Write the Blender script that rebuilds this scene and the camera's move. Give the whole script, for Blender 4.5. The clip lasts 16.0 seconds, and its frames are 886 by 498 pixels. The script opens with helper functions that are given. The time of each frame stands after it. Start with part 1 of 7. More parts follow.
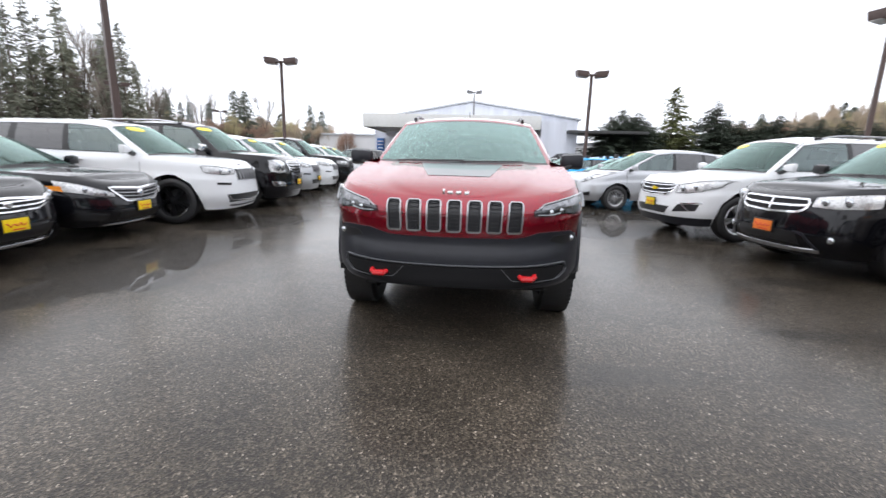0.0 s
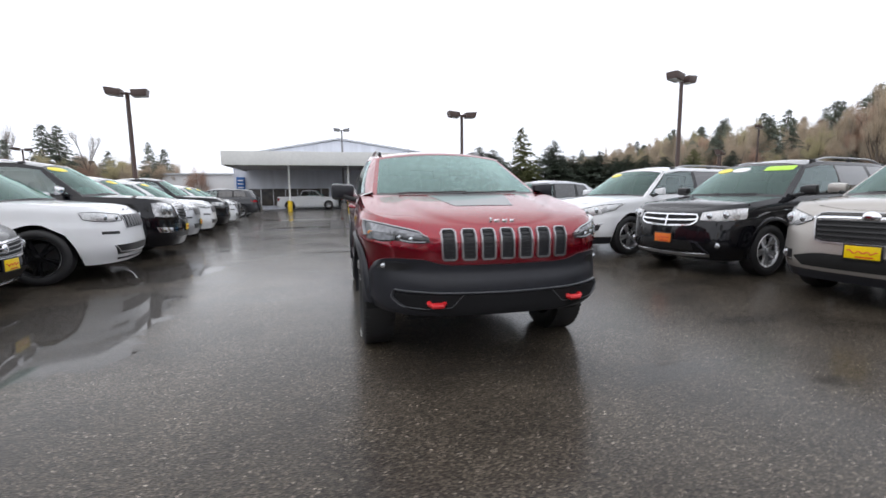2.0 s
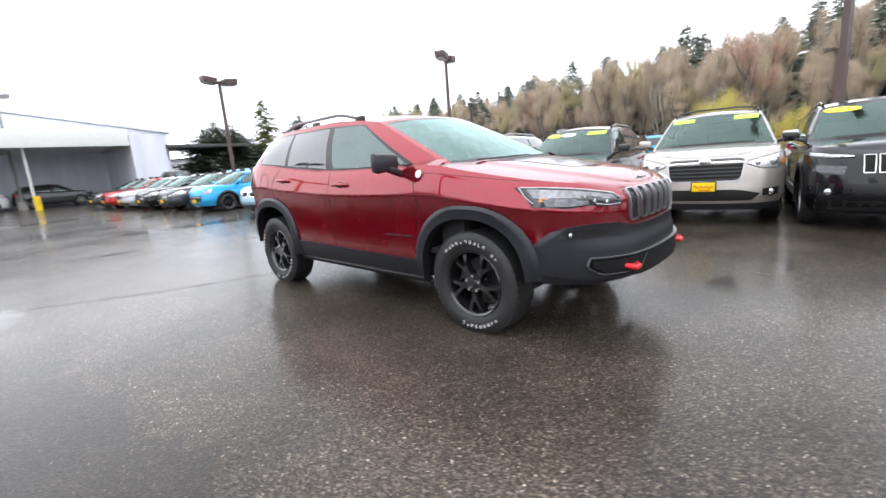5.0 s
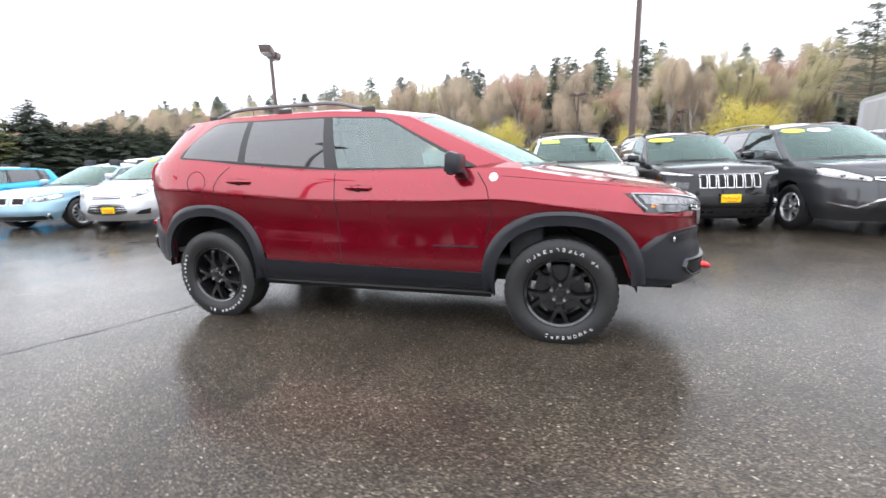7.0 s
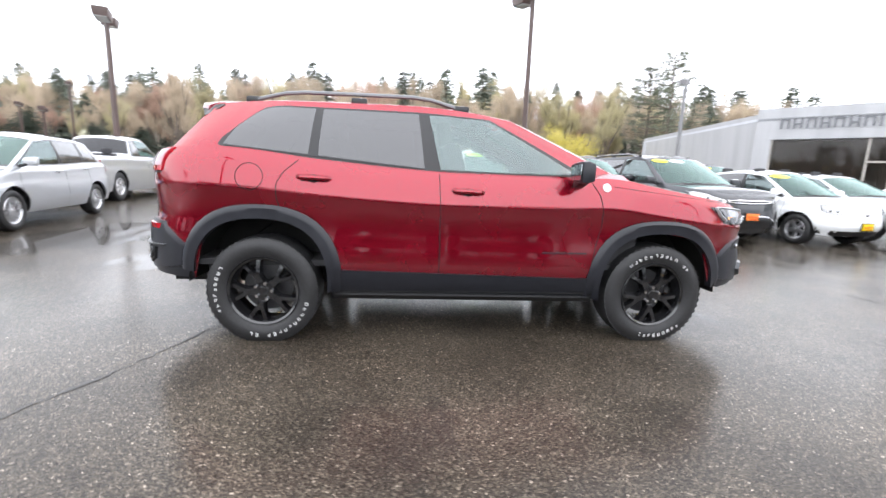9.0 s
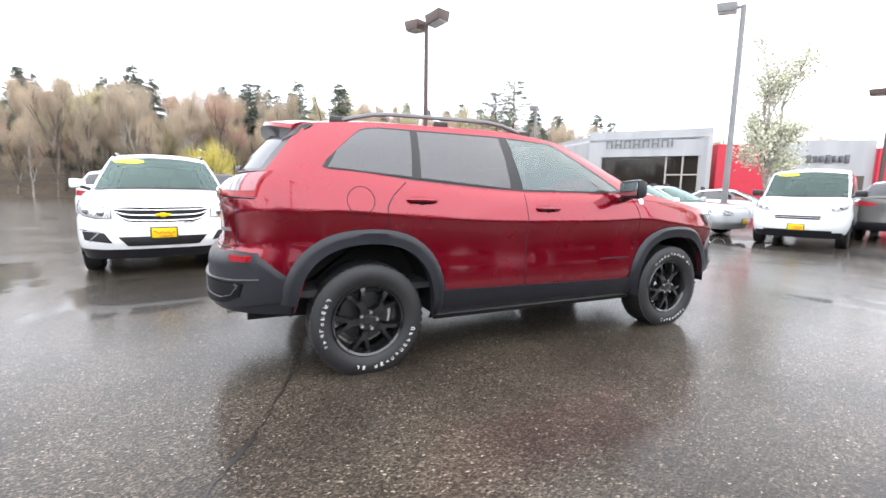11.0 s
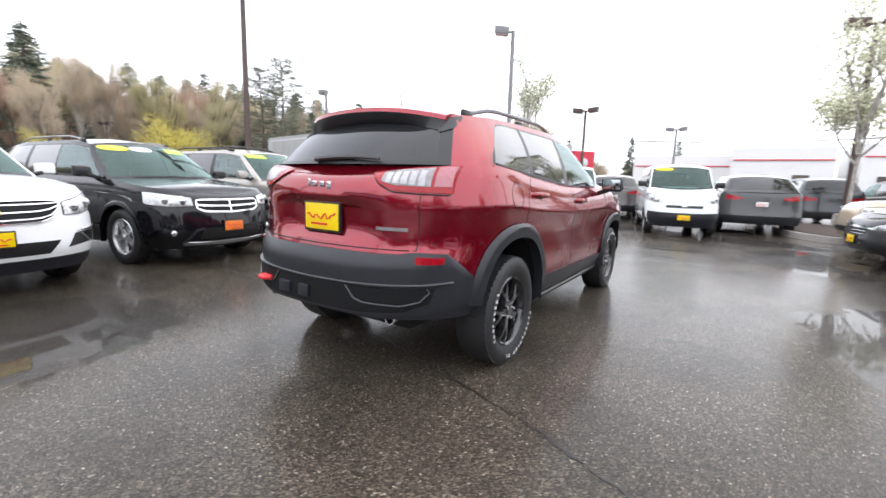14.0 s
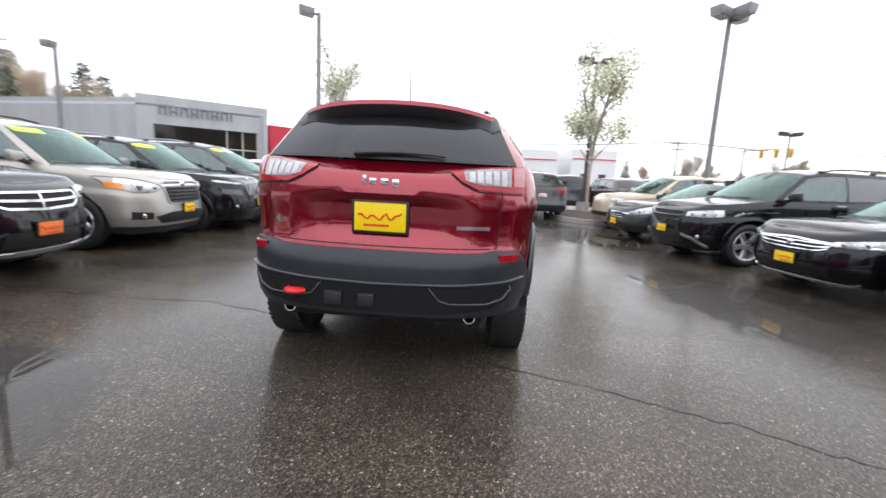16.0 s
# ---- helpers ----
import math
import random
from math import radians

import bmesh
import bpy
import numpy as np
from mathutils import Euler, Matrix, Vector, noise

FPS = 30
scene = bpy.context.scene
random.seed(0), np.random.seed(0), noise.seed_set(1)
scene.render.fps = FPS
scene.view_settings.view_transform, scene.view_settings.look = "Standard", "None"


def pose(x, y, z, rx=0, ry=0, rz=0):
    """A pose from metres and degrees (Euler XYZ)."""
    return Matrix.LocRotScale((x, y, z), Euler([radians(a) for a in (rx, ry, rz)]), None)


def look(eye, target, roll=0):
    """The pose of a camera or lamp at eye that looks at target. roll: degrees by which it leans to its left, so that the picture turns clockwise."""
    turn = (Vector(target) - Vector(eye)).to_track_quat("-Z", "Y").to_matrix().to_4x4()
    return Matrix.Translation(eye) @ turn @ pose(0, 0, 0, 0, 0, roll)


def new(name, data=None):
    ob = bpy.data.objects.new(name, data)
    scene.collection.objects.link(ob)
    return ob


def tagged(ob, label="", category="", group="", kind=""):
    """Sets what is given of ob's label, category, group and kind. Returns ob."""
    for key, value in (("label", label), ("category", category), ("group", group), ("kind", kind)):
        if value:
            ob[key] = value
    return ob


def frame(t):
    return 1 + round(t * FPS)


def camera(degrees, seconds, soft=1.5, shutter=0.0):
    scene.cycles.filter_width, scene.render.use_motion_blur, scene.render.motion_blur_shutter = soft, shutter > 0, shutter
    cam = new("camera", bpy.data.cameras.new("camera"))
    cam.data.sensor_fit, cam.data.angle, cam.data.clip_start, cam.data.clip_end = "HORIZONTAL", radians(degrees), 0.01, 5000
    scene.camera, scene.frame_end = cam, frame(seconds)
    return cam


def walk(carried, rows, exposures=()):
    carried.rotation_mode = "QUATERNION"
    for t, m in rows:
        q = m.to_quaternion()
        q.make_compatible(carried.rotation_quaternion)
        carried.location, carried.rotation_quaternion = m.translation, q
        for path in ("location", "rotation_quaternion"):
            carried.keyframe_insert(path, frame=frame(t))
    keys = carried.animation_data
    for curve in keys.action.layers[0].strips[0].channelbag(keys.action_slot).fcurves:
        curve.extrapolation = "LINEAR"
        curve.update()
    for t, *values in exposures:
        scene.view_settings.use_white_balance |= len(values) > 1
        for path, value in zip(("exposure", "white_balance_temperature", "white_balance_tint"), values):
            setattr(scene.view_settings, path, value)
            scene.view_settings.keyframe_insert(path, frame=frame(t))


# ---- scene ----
cam = camera(91.7, 16.0, shutter=0.5)
PATH = [
    (0, (0.149, -4.944, 1.205), (-0.007, -2.993, 0.796), 1.5),
    (0.5, (0.044, -4.943, 1.182), (0.065, -2.975, 0.827), 1.4),
    (1, (-0.307, -5.057, 1.173), (-0.089, -3.075, 1.014), 0.5),
    (1.5, (-0.639, -4.973, 1.153), (-0.235, -3.023, 0.959), -0.3),
    (2, (-1.027, -4.867, 1.162), (-0.573, -2.935, 0.918), -0.6),
    (2.5, (-1.432, -4.767, 1.185), (-0.801, -2.898, 0.858), -2.4),
    (3, (-1.799, -4.53, 1.187), (-0.951, -2.757, 0.816), -1.0),
    (3.5, (-2.2, -4.293, 1.187), (-1.184, -2.619, 0.783), -1.9),
    (3.7, (-2.329, -4.179, 1.181), (-1.248, -2.539, 0.804), -2.3),
    (5.8, (-3.453, -2.513, 1.223), (-1.834, -1.417, 0.802), -3.2),
    (6, (-3.51, -2.339, 1.23), (-1.841, -1.317, 0.82), -2.5),
    (6.5, (-3.582, -1.875, 1.22), (-1.779, -1.105, 0.827), -0.7),
    (7, (-3.705, -1.399, 1.224), (-1.821, -0.858, 0.827), -1.6),
    (7.5, (-3.739, -0.921, 1.2), (-1.801, -0.542, 0.881), -0.7),
    (8, (-3.798, -0.441, 1.201), (-1.837, -0.225, 0.873), 1.6),
    (8.5, (-3.823, 0.026, 1.186), (-1.851, 0.035, 0.855), 1.4),
    (9, (-3.772, 0.455, 1.191), (-1.813, 0.265, 0.835), 2.1),
    (9.2, (-3.78, 0.63, 1.181), (-1.828, 0.344, 0.852), 1.3),
    (11.3, (-3.407, 2.278, 1.182), (-1.651, 1.366, 0.892), 1.6),
    (11.5, (-3.351, 2.412, 1.174), (-1.631, 1.439, 0.868), 2.0),
    (12, (-3.193, 2.78, 1.184), (-1.593, 1.626, 0.855), 1.5),
    (12.5, (-2.918, 3.083, 1.181), (-1.44, 1.78, 0.839), 0.9),
    (13, (-2.663, 3.425, 1.177), (-1.301, 1.994, 0.859), 0.4),
    (13.5, (-2.375, 3.719, 1.186), (-1.144, 2.175, 0.868), 0.9),
    (14, (-2.025, 3.972, 1.193), (-0.94, 2.32, 0.884), 1.7),
    (14.5, (-1.699, 4.226, 1.204), (-0.802, 2.466, 0.892), 0.2),
    (15, (-1.306, 4.351, 1.21), (-0.575, 2.517, 0.884), 0.4),
    (15.5, (-0.907, 4.495, 1.214), (-0.451, 2.571, 0.91), 1.3),
    (16, (-0.513, 4.53, 1.187), (-0.376, 2.561, 0.869), 3.0),
]
walk(cam, [(t, look(eye, target, roll)) for t, eye, target, roll in PATH],
     exposures=[(0, .20), (2, -.18), (3, -.08), (3.5, .18), (6, .72), (9, 1.05), (12.5, .90), (14.5, .52), (16, .38)])

# ---- light: flat overcast daylight ----
world = bpy.data.worlds.new("overcast_sky")
scene.world = world
world.use_nodes = True
wn, wl = world.node_tree.nodes, world.node_tree.links
wn.clear()
sky = wn.new("ShaderNodeTexSky")
sky.sky_type, sky.sun_disc = "NISHITA", False
sky.sun_elevation, sky.sun_rotation = radians(42), radians(200)
sky.air_density, sky.dust_density, sky.ozone_density = 1.0, 6.0, 1.0
# a bright, even overcast vault, a little brighter overhead
geo = wn.new("ShaderNodeTexCoord")
sep = wn.new("ShaderNodeSeparateXYZ")
wl.new(geo.outputs["Generated"], sep.inputs[0])
rise = wn.new("ShaderNodeMapRange")
rise.inputs[1].default_value, rise.inputs[2].default_value = 0.0, 1.0
rise.inputs[3].default_value, rise.inputs[4].default_value = 0.92, 0.98
wl.new(sep.outputs["Z"], rise.inputs[0])
vault = wn.new("ShaderNodeVectorMath")
vault.operation = "SCALE"
vault.inputs[0].default_value = (14.6, 15.05, 16.4)
wl.new(rise.outputs[0], vault.inputs["Scale"])
cloud = wn.new("ShaderNodeMix")
cloud.data_type = "RGBA"
cloud.inputs[0].default_value = 0.93
wl.new(vault.outputs[0], cloud.inputs[7])
bg = wn.new("ShaderNodeBackground")
bg.inputs["Strength"].default_value = 0.11
wo = wn.new("ShaderNodeOutputWorld")
wl.new(sky.outputs[0], cloud.inputs[6])
wl.new(cloud.outputs[2], bg.inputs["Color"])
wl.new(bg.outputs[0], wo.inputs["Surface"])
sun = new("sun", bpy.data.lights.new("sun", "SUN"))
sun.data.energy, sun.data.angle, sun.data.color = 0.6, radians(130), (1.0, 0.97, 0.93)
sun.matrix_world = look((0, 0, 0), (0.55, -0.45, -0.75))
scene.view_settings.exposure = 0.0

# ---- materials ----
MATS = {}


def nodes_of(name):
    m = bpy.data.materials.new(name)
    m.use_nodes = True
    nt = m.node_tree
    return m, nt, nt.nodes["Principled BSDF"]


def put(nt, kind, **inputs):
    n = nt.nodes.new(kind)
    for k, v in inputs.items():
        n.inputs[k.replace("_", " ")].default_value = v
    return n


def coords(nt, scale=1.0):
    tc = nt.nodes.new("ShaderNodeTexCoord")
    mp = nt.nodes.new("ShaderNodeMapping")
    mp.inputs["Scale"].default_value = (scale, scale, scale) if not isinstance(scale, tuple) else scale
    nt.links.new(tc.outputs["Object"], mp.inputs["Vector"])
    return mp.outputs[0]


def ramp(nt, fac, stops):
    r = nt.nodes.new("ShaderNodeValToRGB")
    el = r.color_ramp.elements
    while len(el) < len(stops):
        el.new(0.5)
    for e, (p, c) in zip(el, stops):
        e.position, e.color = p, (*c, 1) if len(c) == 3 else c
    nt.links.new(fac, r.inputs[0])
    return r.outputs[0]


def g3(v):
    return (v, v, v)


def simple(name, col, rough=0.5, metal=0.0, coat=0.0, grain=0.06, gscale=40.0, bump=0.0, spec=0.5):
    """A surface with slight variation of colour and gloss, at two scales."""
    if name in MATS:
        return MATS[name]
    m, nt, b = nodes_of(name)
    v = coords(nt)
    n1 = put(nt, "ShaderNodeTexNoise", Scale=gscale, Detail=4.0)
    n2 = put(nt, "ShaderNodeTexNoise", Scale=gscale * 0.07, Detail=3.0)
    nt.links.new(v, n1.inputs["Vector"])
    nt.links.new(v, n2.inputs["Vector"])
    add = nt.nodes.new("ShaderNodeMath")
    add.operation = "ADD"
    nt.links.new(n1.outputs[0], add.inputs[0])
    nt.links.new(n2.outputs[0], add.inputs[1])
    lo = [max(0.0, c * (1 - 2.2 * grain)) for c in col]
    hi = [min(1.0, c * (1 + 2.2 * grain)) for c in col]
    half = nt.nodes.new("ShaderNodeMath")
    half.operation = "MULTIPLY"
    half.inputs[1].default_value = 0.5
    nt.links.new(add.outputs[0], half.inputs[0])
    nt.links.new(ramp(nt, half.outputs[0], [(0.3, lo), (0.7, hi)]), b.inputs["Base Color"])
    rr = nt.nodes.new("ShaderNodeMapRange")
    rr.inputs[3].default_value, rr.inputs[4].default_value = max(0.02, rough * 0.8), min(1, rough * 1.2)
    nt.links.new(n2.outputs[0], rr.inputs[0])
    nt.links.new(rr.outputs[0], b.inputs["Roughness"])
    b.inputs["Metallic"].default_value = metal
    b.inputs["Coat Weight"].default_value = coat
    b.inputs["Coat Roughness"].default_value = 0.04
    b.inputs["Specular IOR Level"].default_value = spec
    if bump:
        bp = put(nt, "ShaderNodeBump", Strength=bump, Distance=0.004)
        nt.links.new(n1.outputs[0], bp.inputs["Height"])
        nt.links.new(bp.outputs[0], b.inputs["Normal"])
    MATS[name] = m
    return m


def droplets(nt, scale, strength, cover=0.35, lying=False):
    """Rain drops as relief: small domes scattered over the surface."""
    vo = put(nt, "ShaderNodeTexVoronoi", Scale=scale, Randomness=1.0)
    nt.links.new(coords(nt), vo.inputs["Vector"])
    h = nt.nodes.new("ShaderNodeMapRange")
    h.interpolation_type = "SMOOTHSTEP"
    h.inputs[1].default_value, h.inputs[2].default_value = 0.0, cover
    h.inputs[3].default_value, h.inputs[4].default_value = 1.0, 0.0
    nt.links.new(vo.outputs["Distance"], h.inputs[0])
    bp = put(nt, "ShaderNodeBump", Strength=strength, Distance=0.0015)
    if lying:
        # drops stay only where the panel lies flat
        gn = nt.nodes.new("ShaderNodeNewGeometry")
        sx = nt.nodes.new("ShaderNodeSeparateXYZ")
        nt.links.new(gn.outputs["Normal"], sx.inputs[0])
        mr = nt.nodes.new("ShaderNodeMapRange")
        mr.inputs[1].default_value, mr.inputs[2].default_value = .35, .8
        mr.inputs[3].default_value, mr.inputs[4].default_value = 0.0, strength
        nt.links.new(sx.outputs["Z"], mr.inputs[0])
        nt.links.new(mr.outputs[0], bp.inputs["Strength"])
    nt.links.new(h.outputs[0], bp.inputs["Height"])
    return bp.outputs[0]


def paint(name, col, metallic=0.35, rough=0.32, drops=0.25, coat=1.45):
    """Car paint: metal flakes under a clear coat, wet with rain."""
    if name in MATS:
        return MATS[name]
    m, nt, b = nodes_of(name)
    v = coords(nt)
    fl = put(nt, "ShaderNodeTexVoronoi", Scale=900.0)
    nt.links.new(v, fl.inputs["Vector"])
    dirt = put(nt, "ShaderNodeTexNoise", Scale=2.2, Detail=5.0)
    nt.links.new(v, dirt.inputs["Vector"])
    mx = nt.nodes.new("ShaderNodeMix")
    mx.data_type = "RGBA"
    mx.inputs[6].default_value = (*[c * 0.86 for c in col], 1)
    mx.inputs[7].default_value = (*[min(1, c * 1.12) for c in col], 1)
    nt.links.new(fl.outputs["Color"], mx.inputs[0])
    nt.links.new(mx.outputs[2], b.inputs["Base Color"])
    b.inputs["Metallic"].default_value = metallic
    b.inputs["Specular Tint"].default_value = (*[min(1, c * 1.6 + .12) for c in col], 1)
    nt.links.new(ramp(nt, dirt.outputs[0], [(0.3, g3(rough * 0.85)), (0.75, g3(rough * 1.3))]), b.inputs["Roughness"])
    b.inputs["Coat Weight"].default_value = 1.0
    b.inputs["Coat IOR"].default_value = coat
    nt.links.new(ramp(nt, dirt.outputs[0], [(0.35, g3(0.02)), (0.7, g3(0.07))]), b.inputs["Coat Roughness"])
    if drops:
        nrm = droplets(nt, 52.0, drops * 4, 0.38, True)
        nt.links.new(nrm, b.inputs["Coat Normal"])
    b.inputs["Specular IOR Level"].default_value = 0.05
    MATS[name] = m
    return m


def glass(name, tint, clear, drops=0.0, ior=1.55, shine=(1, 1, 1), dscale=42.0):
    """A pane: part clear and tinted, with a mirror-like outer face and rain on it."""
    if name in MATS:
        return MATS[name]
    m, nt, b = nodes_of(name)
    b.inputs["Base Color"].default_value = (*[c * 0.10 for c in tint], 1)
    b.inputs["Roughness"].default_value = 0.03
    b.inputs["IOR"].default_value = 1.5
    tr = nt.nodes.new("ShaderNodeBsdfTransparent")
    tr.inputs[0].default_value = (*tint, 1)
    gl = nt.nodes.new("ShaderNodeBsdfGlossy")
    gl.inputs["Roughness"].default_value = 0.02
    gl.inputs["Color"].default_value = (*shine, 1)
    fr = put(nt, "ShaderNodeFresnel", IOR=ior)
    inner = nt.nodes.new("ShaderNodeMixShader")
    inner.inputs[0].default_value = clear
    outer = nt.nodes.new("ShaderNodeMixShader")
    out = nt.nodes["Material Output"]
    nt.links.new(b.outputs[0], inner.inputs[1])
    nt.links.new(tr.outputs[0], inner.inputs[2])
    nt.links.new(fr.outputs[0], outer.inputs[0])
    nt.links.new(inner.outputs[0], outer.inputs[1])
    nt.links.new(gl.outputs[0], outer.inputs[2])
    nt.links.new(outer.outputs[0], out.inputs["Surface"])
    if drops:
        nrm = droplets(nt, dscale, drops, 0.40)
        nt.links.new(nrm, gl.inputs["Normal"])
        nt.links.new(nrm, b.inputs["Normal"])
        nt.links.new(nrm, fr.inputs["Normal"])
    MATS[name] = m
    return m


M_BLACK = simple("black_plastic_trim", (0.012, 0.012, 0.013), 0.35)
M_GLOSSBLACK = simple("gloss_black", (0.008, 0.008, 0.009), 0.12, coat=0.6)
M_CLAD = simple("grey_cladding", (0.018, 0.019, 0.024), 0.37, grain=0.10, gscale=220, bump=0.10, spec=0.40)
M_LINE = simple("silver_plastic", (0.10, 0.103, 0.11), 0.35)
M_INTAKE = simple("intake_black", (0.006, 0.006, 0.007), 0.6, spec=0.25)
M_DARK = simple("underbody_dark", (0.006, 0.006, 0.006), 0.8)
M_DISC = simple("brake_steel", (0.10, 0.10, 0.105), 0.45, metal=0.8)
M_RUBBER = simple("tyre_rubber", (0.021, 0.021, 0.022), 0.55, grain=0.15, gscale=60, bump=0.1)
M_CHROME = simple("chrome", (0.78, 0.78, 0.80), 0.12, metal=1.0, grain=0.03)
M_MIRROR = simple("mirror_glass", (0.34, 0.36, 0.37), 0.03, metal=1.0, grain=0.02)
M_SATIN = simple("satin_silver", (0.42, 0.42, 0.43), 0.3, metal=0.9, grain=0.04)
M_ALLOY = simple("alloy_wheel", (0.62, 0.62, 0.63), 0.28, metal=0.85, grain=0.05)
M_BLKWHEEL = simple("black_wheel", (0.009, 0.009, 0.010), 0.2, coat=0.8, spec=0.5)
M_RED = simple("red_hook", (0.62, 0.015, 0.02), 0.35, grain=0.08)
M_YELLOW = simple("yellow_plate", (0.82, 0.58, 0.0), 0.35, grain=0.05)
M_PRED = simple("plate_red", (0.62, 0.03, 0.02), 0.4)
M_ORANGE = simple("plate_orange", (0.80, 0.20, 0.03), 0.4)
M_TYREW = simple("tyre_letter_white", (0.60, 0.60, 0.59), 0.6)
M_WHITE = simple("white_plastic", (0.78, 0.78, 0.78), 0.4)
M_STICK_Y = simple("sticker_yellow", (0.85, 0.72, 0.02), 0.4)
M_STICK_G = simple("sticker_green", (0.45, 0.80, 0.05), 0.4)
M_SEAT = simple("seat_cloth", (0.03, 0.03, 0.032), 0.8, grain=0.2, gscale=200)
M_LAMPIN = simple("lamp_reflector", (0.62, 0.63, 0.65), 0.28, metal=0.55, grain=0.35, gscale=60)
M_LAMPDK = simple("lamp_housing_dark", (0.05, 0.052, 0.056), 0.14, metal=0.5, coat=0.8, grain=0.3, gscale=25)
M_LAMPSOFT = simple("lamp_bezel", (0.27, 0.275, 0.29), 0.22, metal=0.7, grain=0.35, gscale=40)
M_LAMPMID = simple("lamp_inner", (0.15, 0.155, 0.165), 0.2, metal=0.6, grain=0.4, gscale=30)
M_LENS = simple("lamp_lens", (0.50, 0.52, 0.54), 0.10, metal=0.8, coat=0.6, grain=0.3, gscale=60)
M_DRL = simple("running_light", (0.48, 0.50, 0.52), 0.2, coat=0.5, grain=0.05)
M_AMBER = simple("amber_reflector", (0.85, 0.28, 0.02), 0.2, coat=0.8)
M_TAIL = simple("tail_lamp_red", (0.33, 0.006, 0.014), 0.12, coat=0.5, grain=0.15, spec=0.2)
M_TAILCLR = simple("tail_lamp_clear", (0.42, 0.41, 0.43), 0.10, coat=0.5, grain=0.12, gscale=60)
M_TAILSMK = simple("tail_lamp_smoked", (0.27, 0.24, 0.25), 0.12, coat=0.5, grain=0.2, gscale=30)
M_TAILPNK = simple("tail_lamp_pink", (0.36, 0.13, 0.15), 0.12, coat=0.4, grain=0.12, gscale=30)
M_GLASS = glass("window_clear", (0.78, 0.87, 0.86), 0.93, 0.0, 2.3, (.72, .85, .84))
M_REARDK = glass("rear_window_dark", (0.10, 0.10, 0.11), 0.15, 0.0, 1.45, (.34, .35, .38))
M_SCREEN2 = glass("windscreen_parked", (0.36, 0.58, 0.51), 0.84, 0.30, 1.60, (.66, .90, .83))
M_SCREEN = glass("windscreen_wet", (0.40, 0.63, 0.57), 0.50, 1.3, 1.55, (.60, .92, .85), 58.0)
M_TINT = glass("window_tinted", (0.42, 0.43, 0.46), 0.12, 0.0, 1.60)


# ---- mesh helpers ----
def add(name, verts, faces, mat, parent=None, label="", sharp=38, weld=False):
    """Link a mesh object of these corners and faces, smooth but for its sharp edges."""
    me = bpy.data.meshes.new(name)
    me.from_pydata([tuple(v) for v in verts], [], faces)
    if weld:
        bm = bmesh.new()
        bm.from_mesh(me)
        bmesh.ops.remove_doubles(bm, verts=bm.verts, dist=0.0005)
        bmesh.ops.recalc_face_normals(bm, faces=bm.faces)
        bm.to_mesh(me)
        bm.free()
    return finish(name, me, mat, parent, label, sharp)


def finish(name, me, mat, parent=None, label="", sharp=38):
    for p in me.polygons:
        p.use_smooth = True
    me.set_sharp_from_angle(angle=radians(sharp))
    if mat is not None:
        me.materials.append(mat)
    ob = new(name, me)
    if parent is not None:
        ob.parent = parent
    if label:
        tagged(ob, label)
    return ob


def part(name, bm, mat, parent=None, label="", sharp=38):
    me = bpy.data.meshes.new(name)
    bm.to_mesh(me)
    bm.free()
    return finish(name, me, mat, parent, label, sharp)


def box(bm, c, s, m=None, bevel=0.0):
    """A box with its middle at c and sides s, with rounded edges."""
    geo = bmesh.ops.create_cube(bm, size=1.0)
    vs = geo["verts"]
    for v in vs:
        v.co = Vector((v.co.x * s[0], v.co.y * s[1], v.co.z * s[2]))
    if bevel:
        es = list({e for v in vs for e in v.link_edges})
        r = bmesh.ops.bevel(bm, geom=es, offset=bevel, segments=2, affect="EDGES", profile=0.6)
        vs = list({v for f in r["faces"] for v in f.verts} | {v for v in vs if v.is_valid})
    t = Matrix.Translation(c) @ (m or Matrix())
    for v in vs:
        v.co = t @ v.co
    return vs


def tube(bm, pts, r, n=8, closed=False, r1=None):
    """A round bar along pts, tapering from r to r1."""
    pts = [Vector(p) for p in pts]
    rings = []
    for i, p in enumerate(pts):
        a, b = pts[max(0, i - 1)], pts[min(len(pts) - 1, i + 1)]
        t = (b - a).normalized()
        u = t.cross(Vector((0, 0, 1)))
        u = u.normalized() if u.length > 1e-4 else Vector((1, 0, 0))
        w = t.cross(u)
        rr = r if r1 is None else r + (r1 - r) * i / (len(pts) - 1)
        rings.append([bm.verts.new(p + (u * math.cos(k * math.tau / n) + w * math.sin(k * math.tau / n)) * rr) for k in range(n)])
    for a, b in zip(rings, rings[1:]):
        for k in range(n):
            bm.faces.new((a[k], a[(k + 1) % n], b[(k + 1) % n], b[k]))
    if not closed:
        bm.faces.new(rings[0][::-1])
        bm.faces.new(rings[-1])
    return bm


def lathe(prof, n=48):
    """Turn a profile of (x, r) round the x axis."""
    vs, fs = [], []
    for k in range(n):
        a = k * math.tau / n
        vs += [(x, r * math.cos(a), r * math.sin(a)) for x, r in prof]
    m = len(prof)
    for k in range(n):
        for j in range(m - 1):
            a, b = k * m + j, ((k + 1) % n) * m + j
            fs.append((a, a + 1, b + 1, b))
    return vs, fs


def lerp(pts, y):
    """The value at y of a line through (y, value) pairs."""
    return float(np.interp(y, [p[0] for p in pts], [p[1] for p in pts]))


CURVES = {}


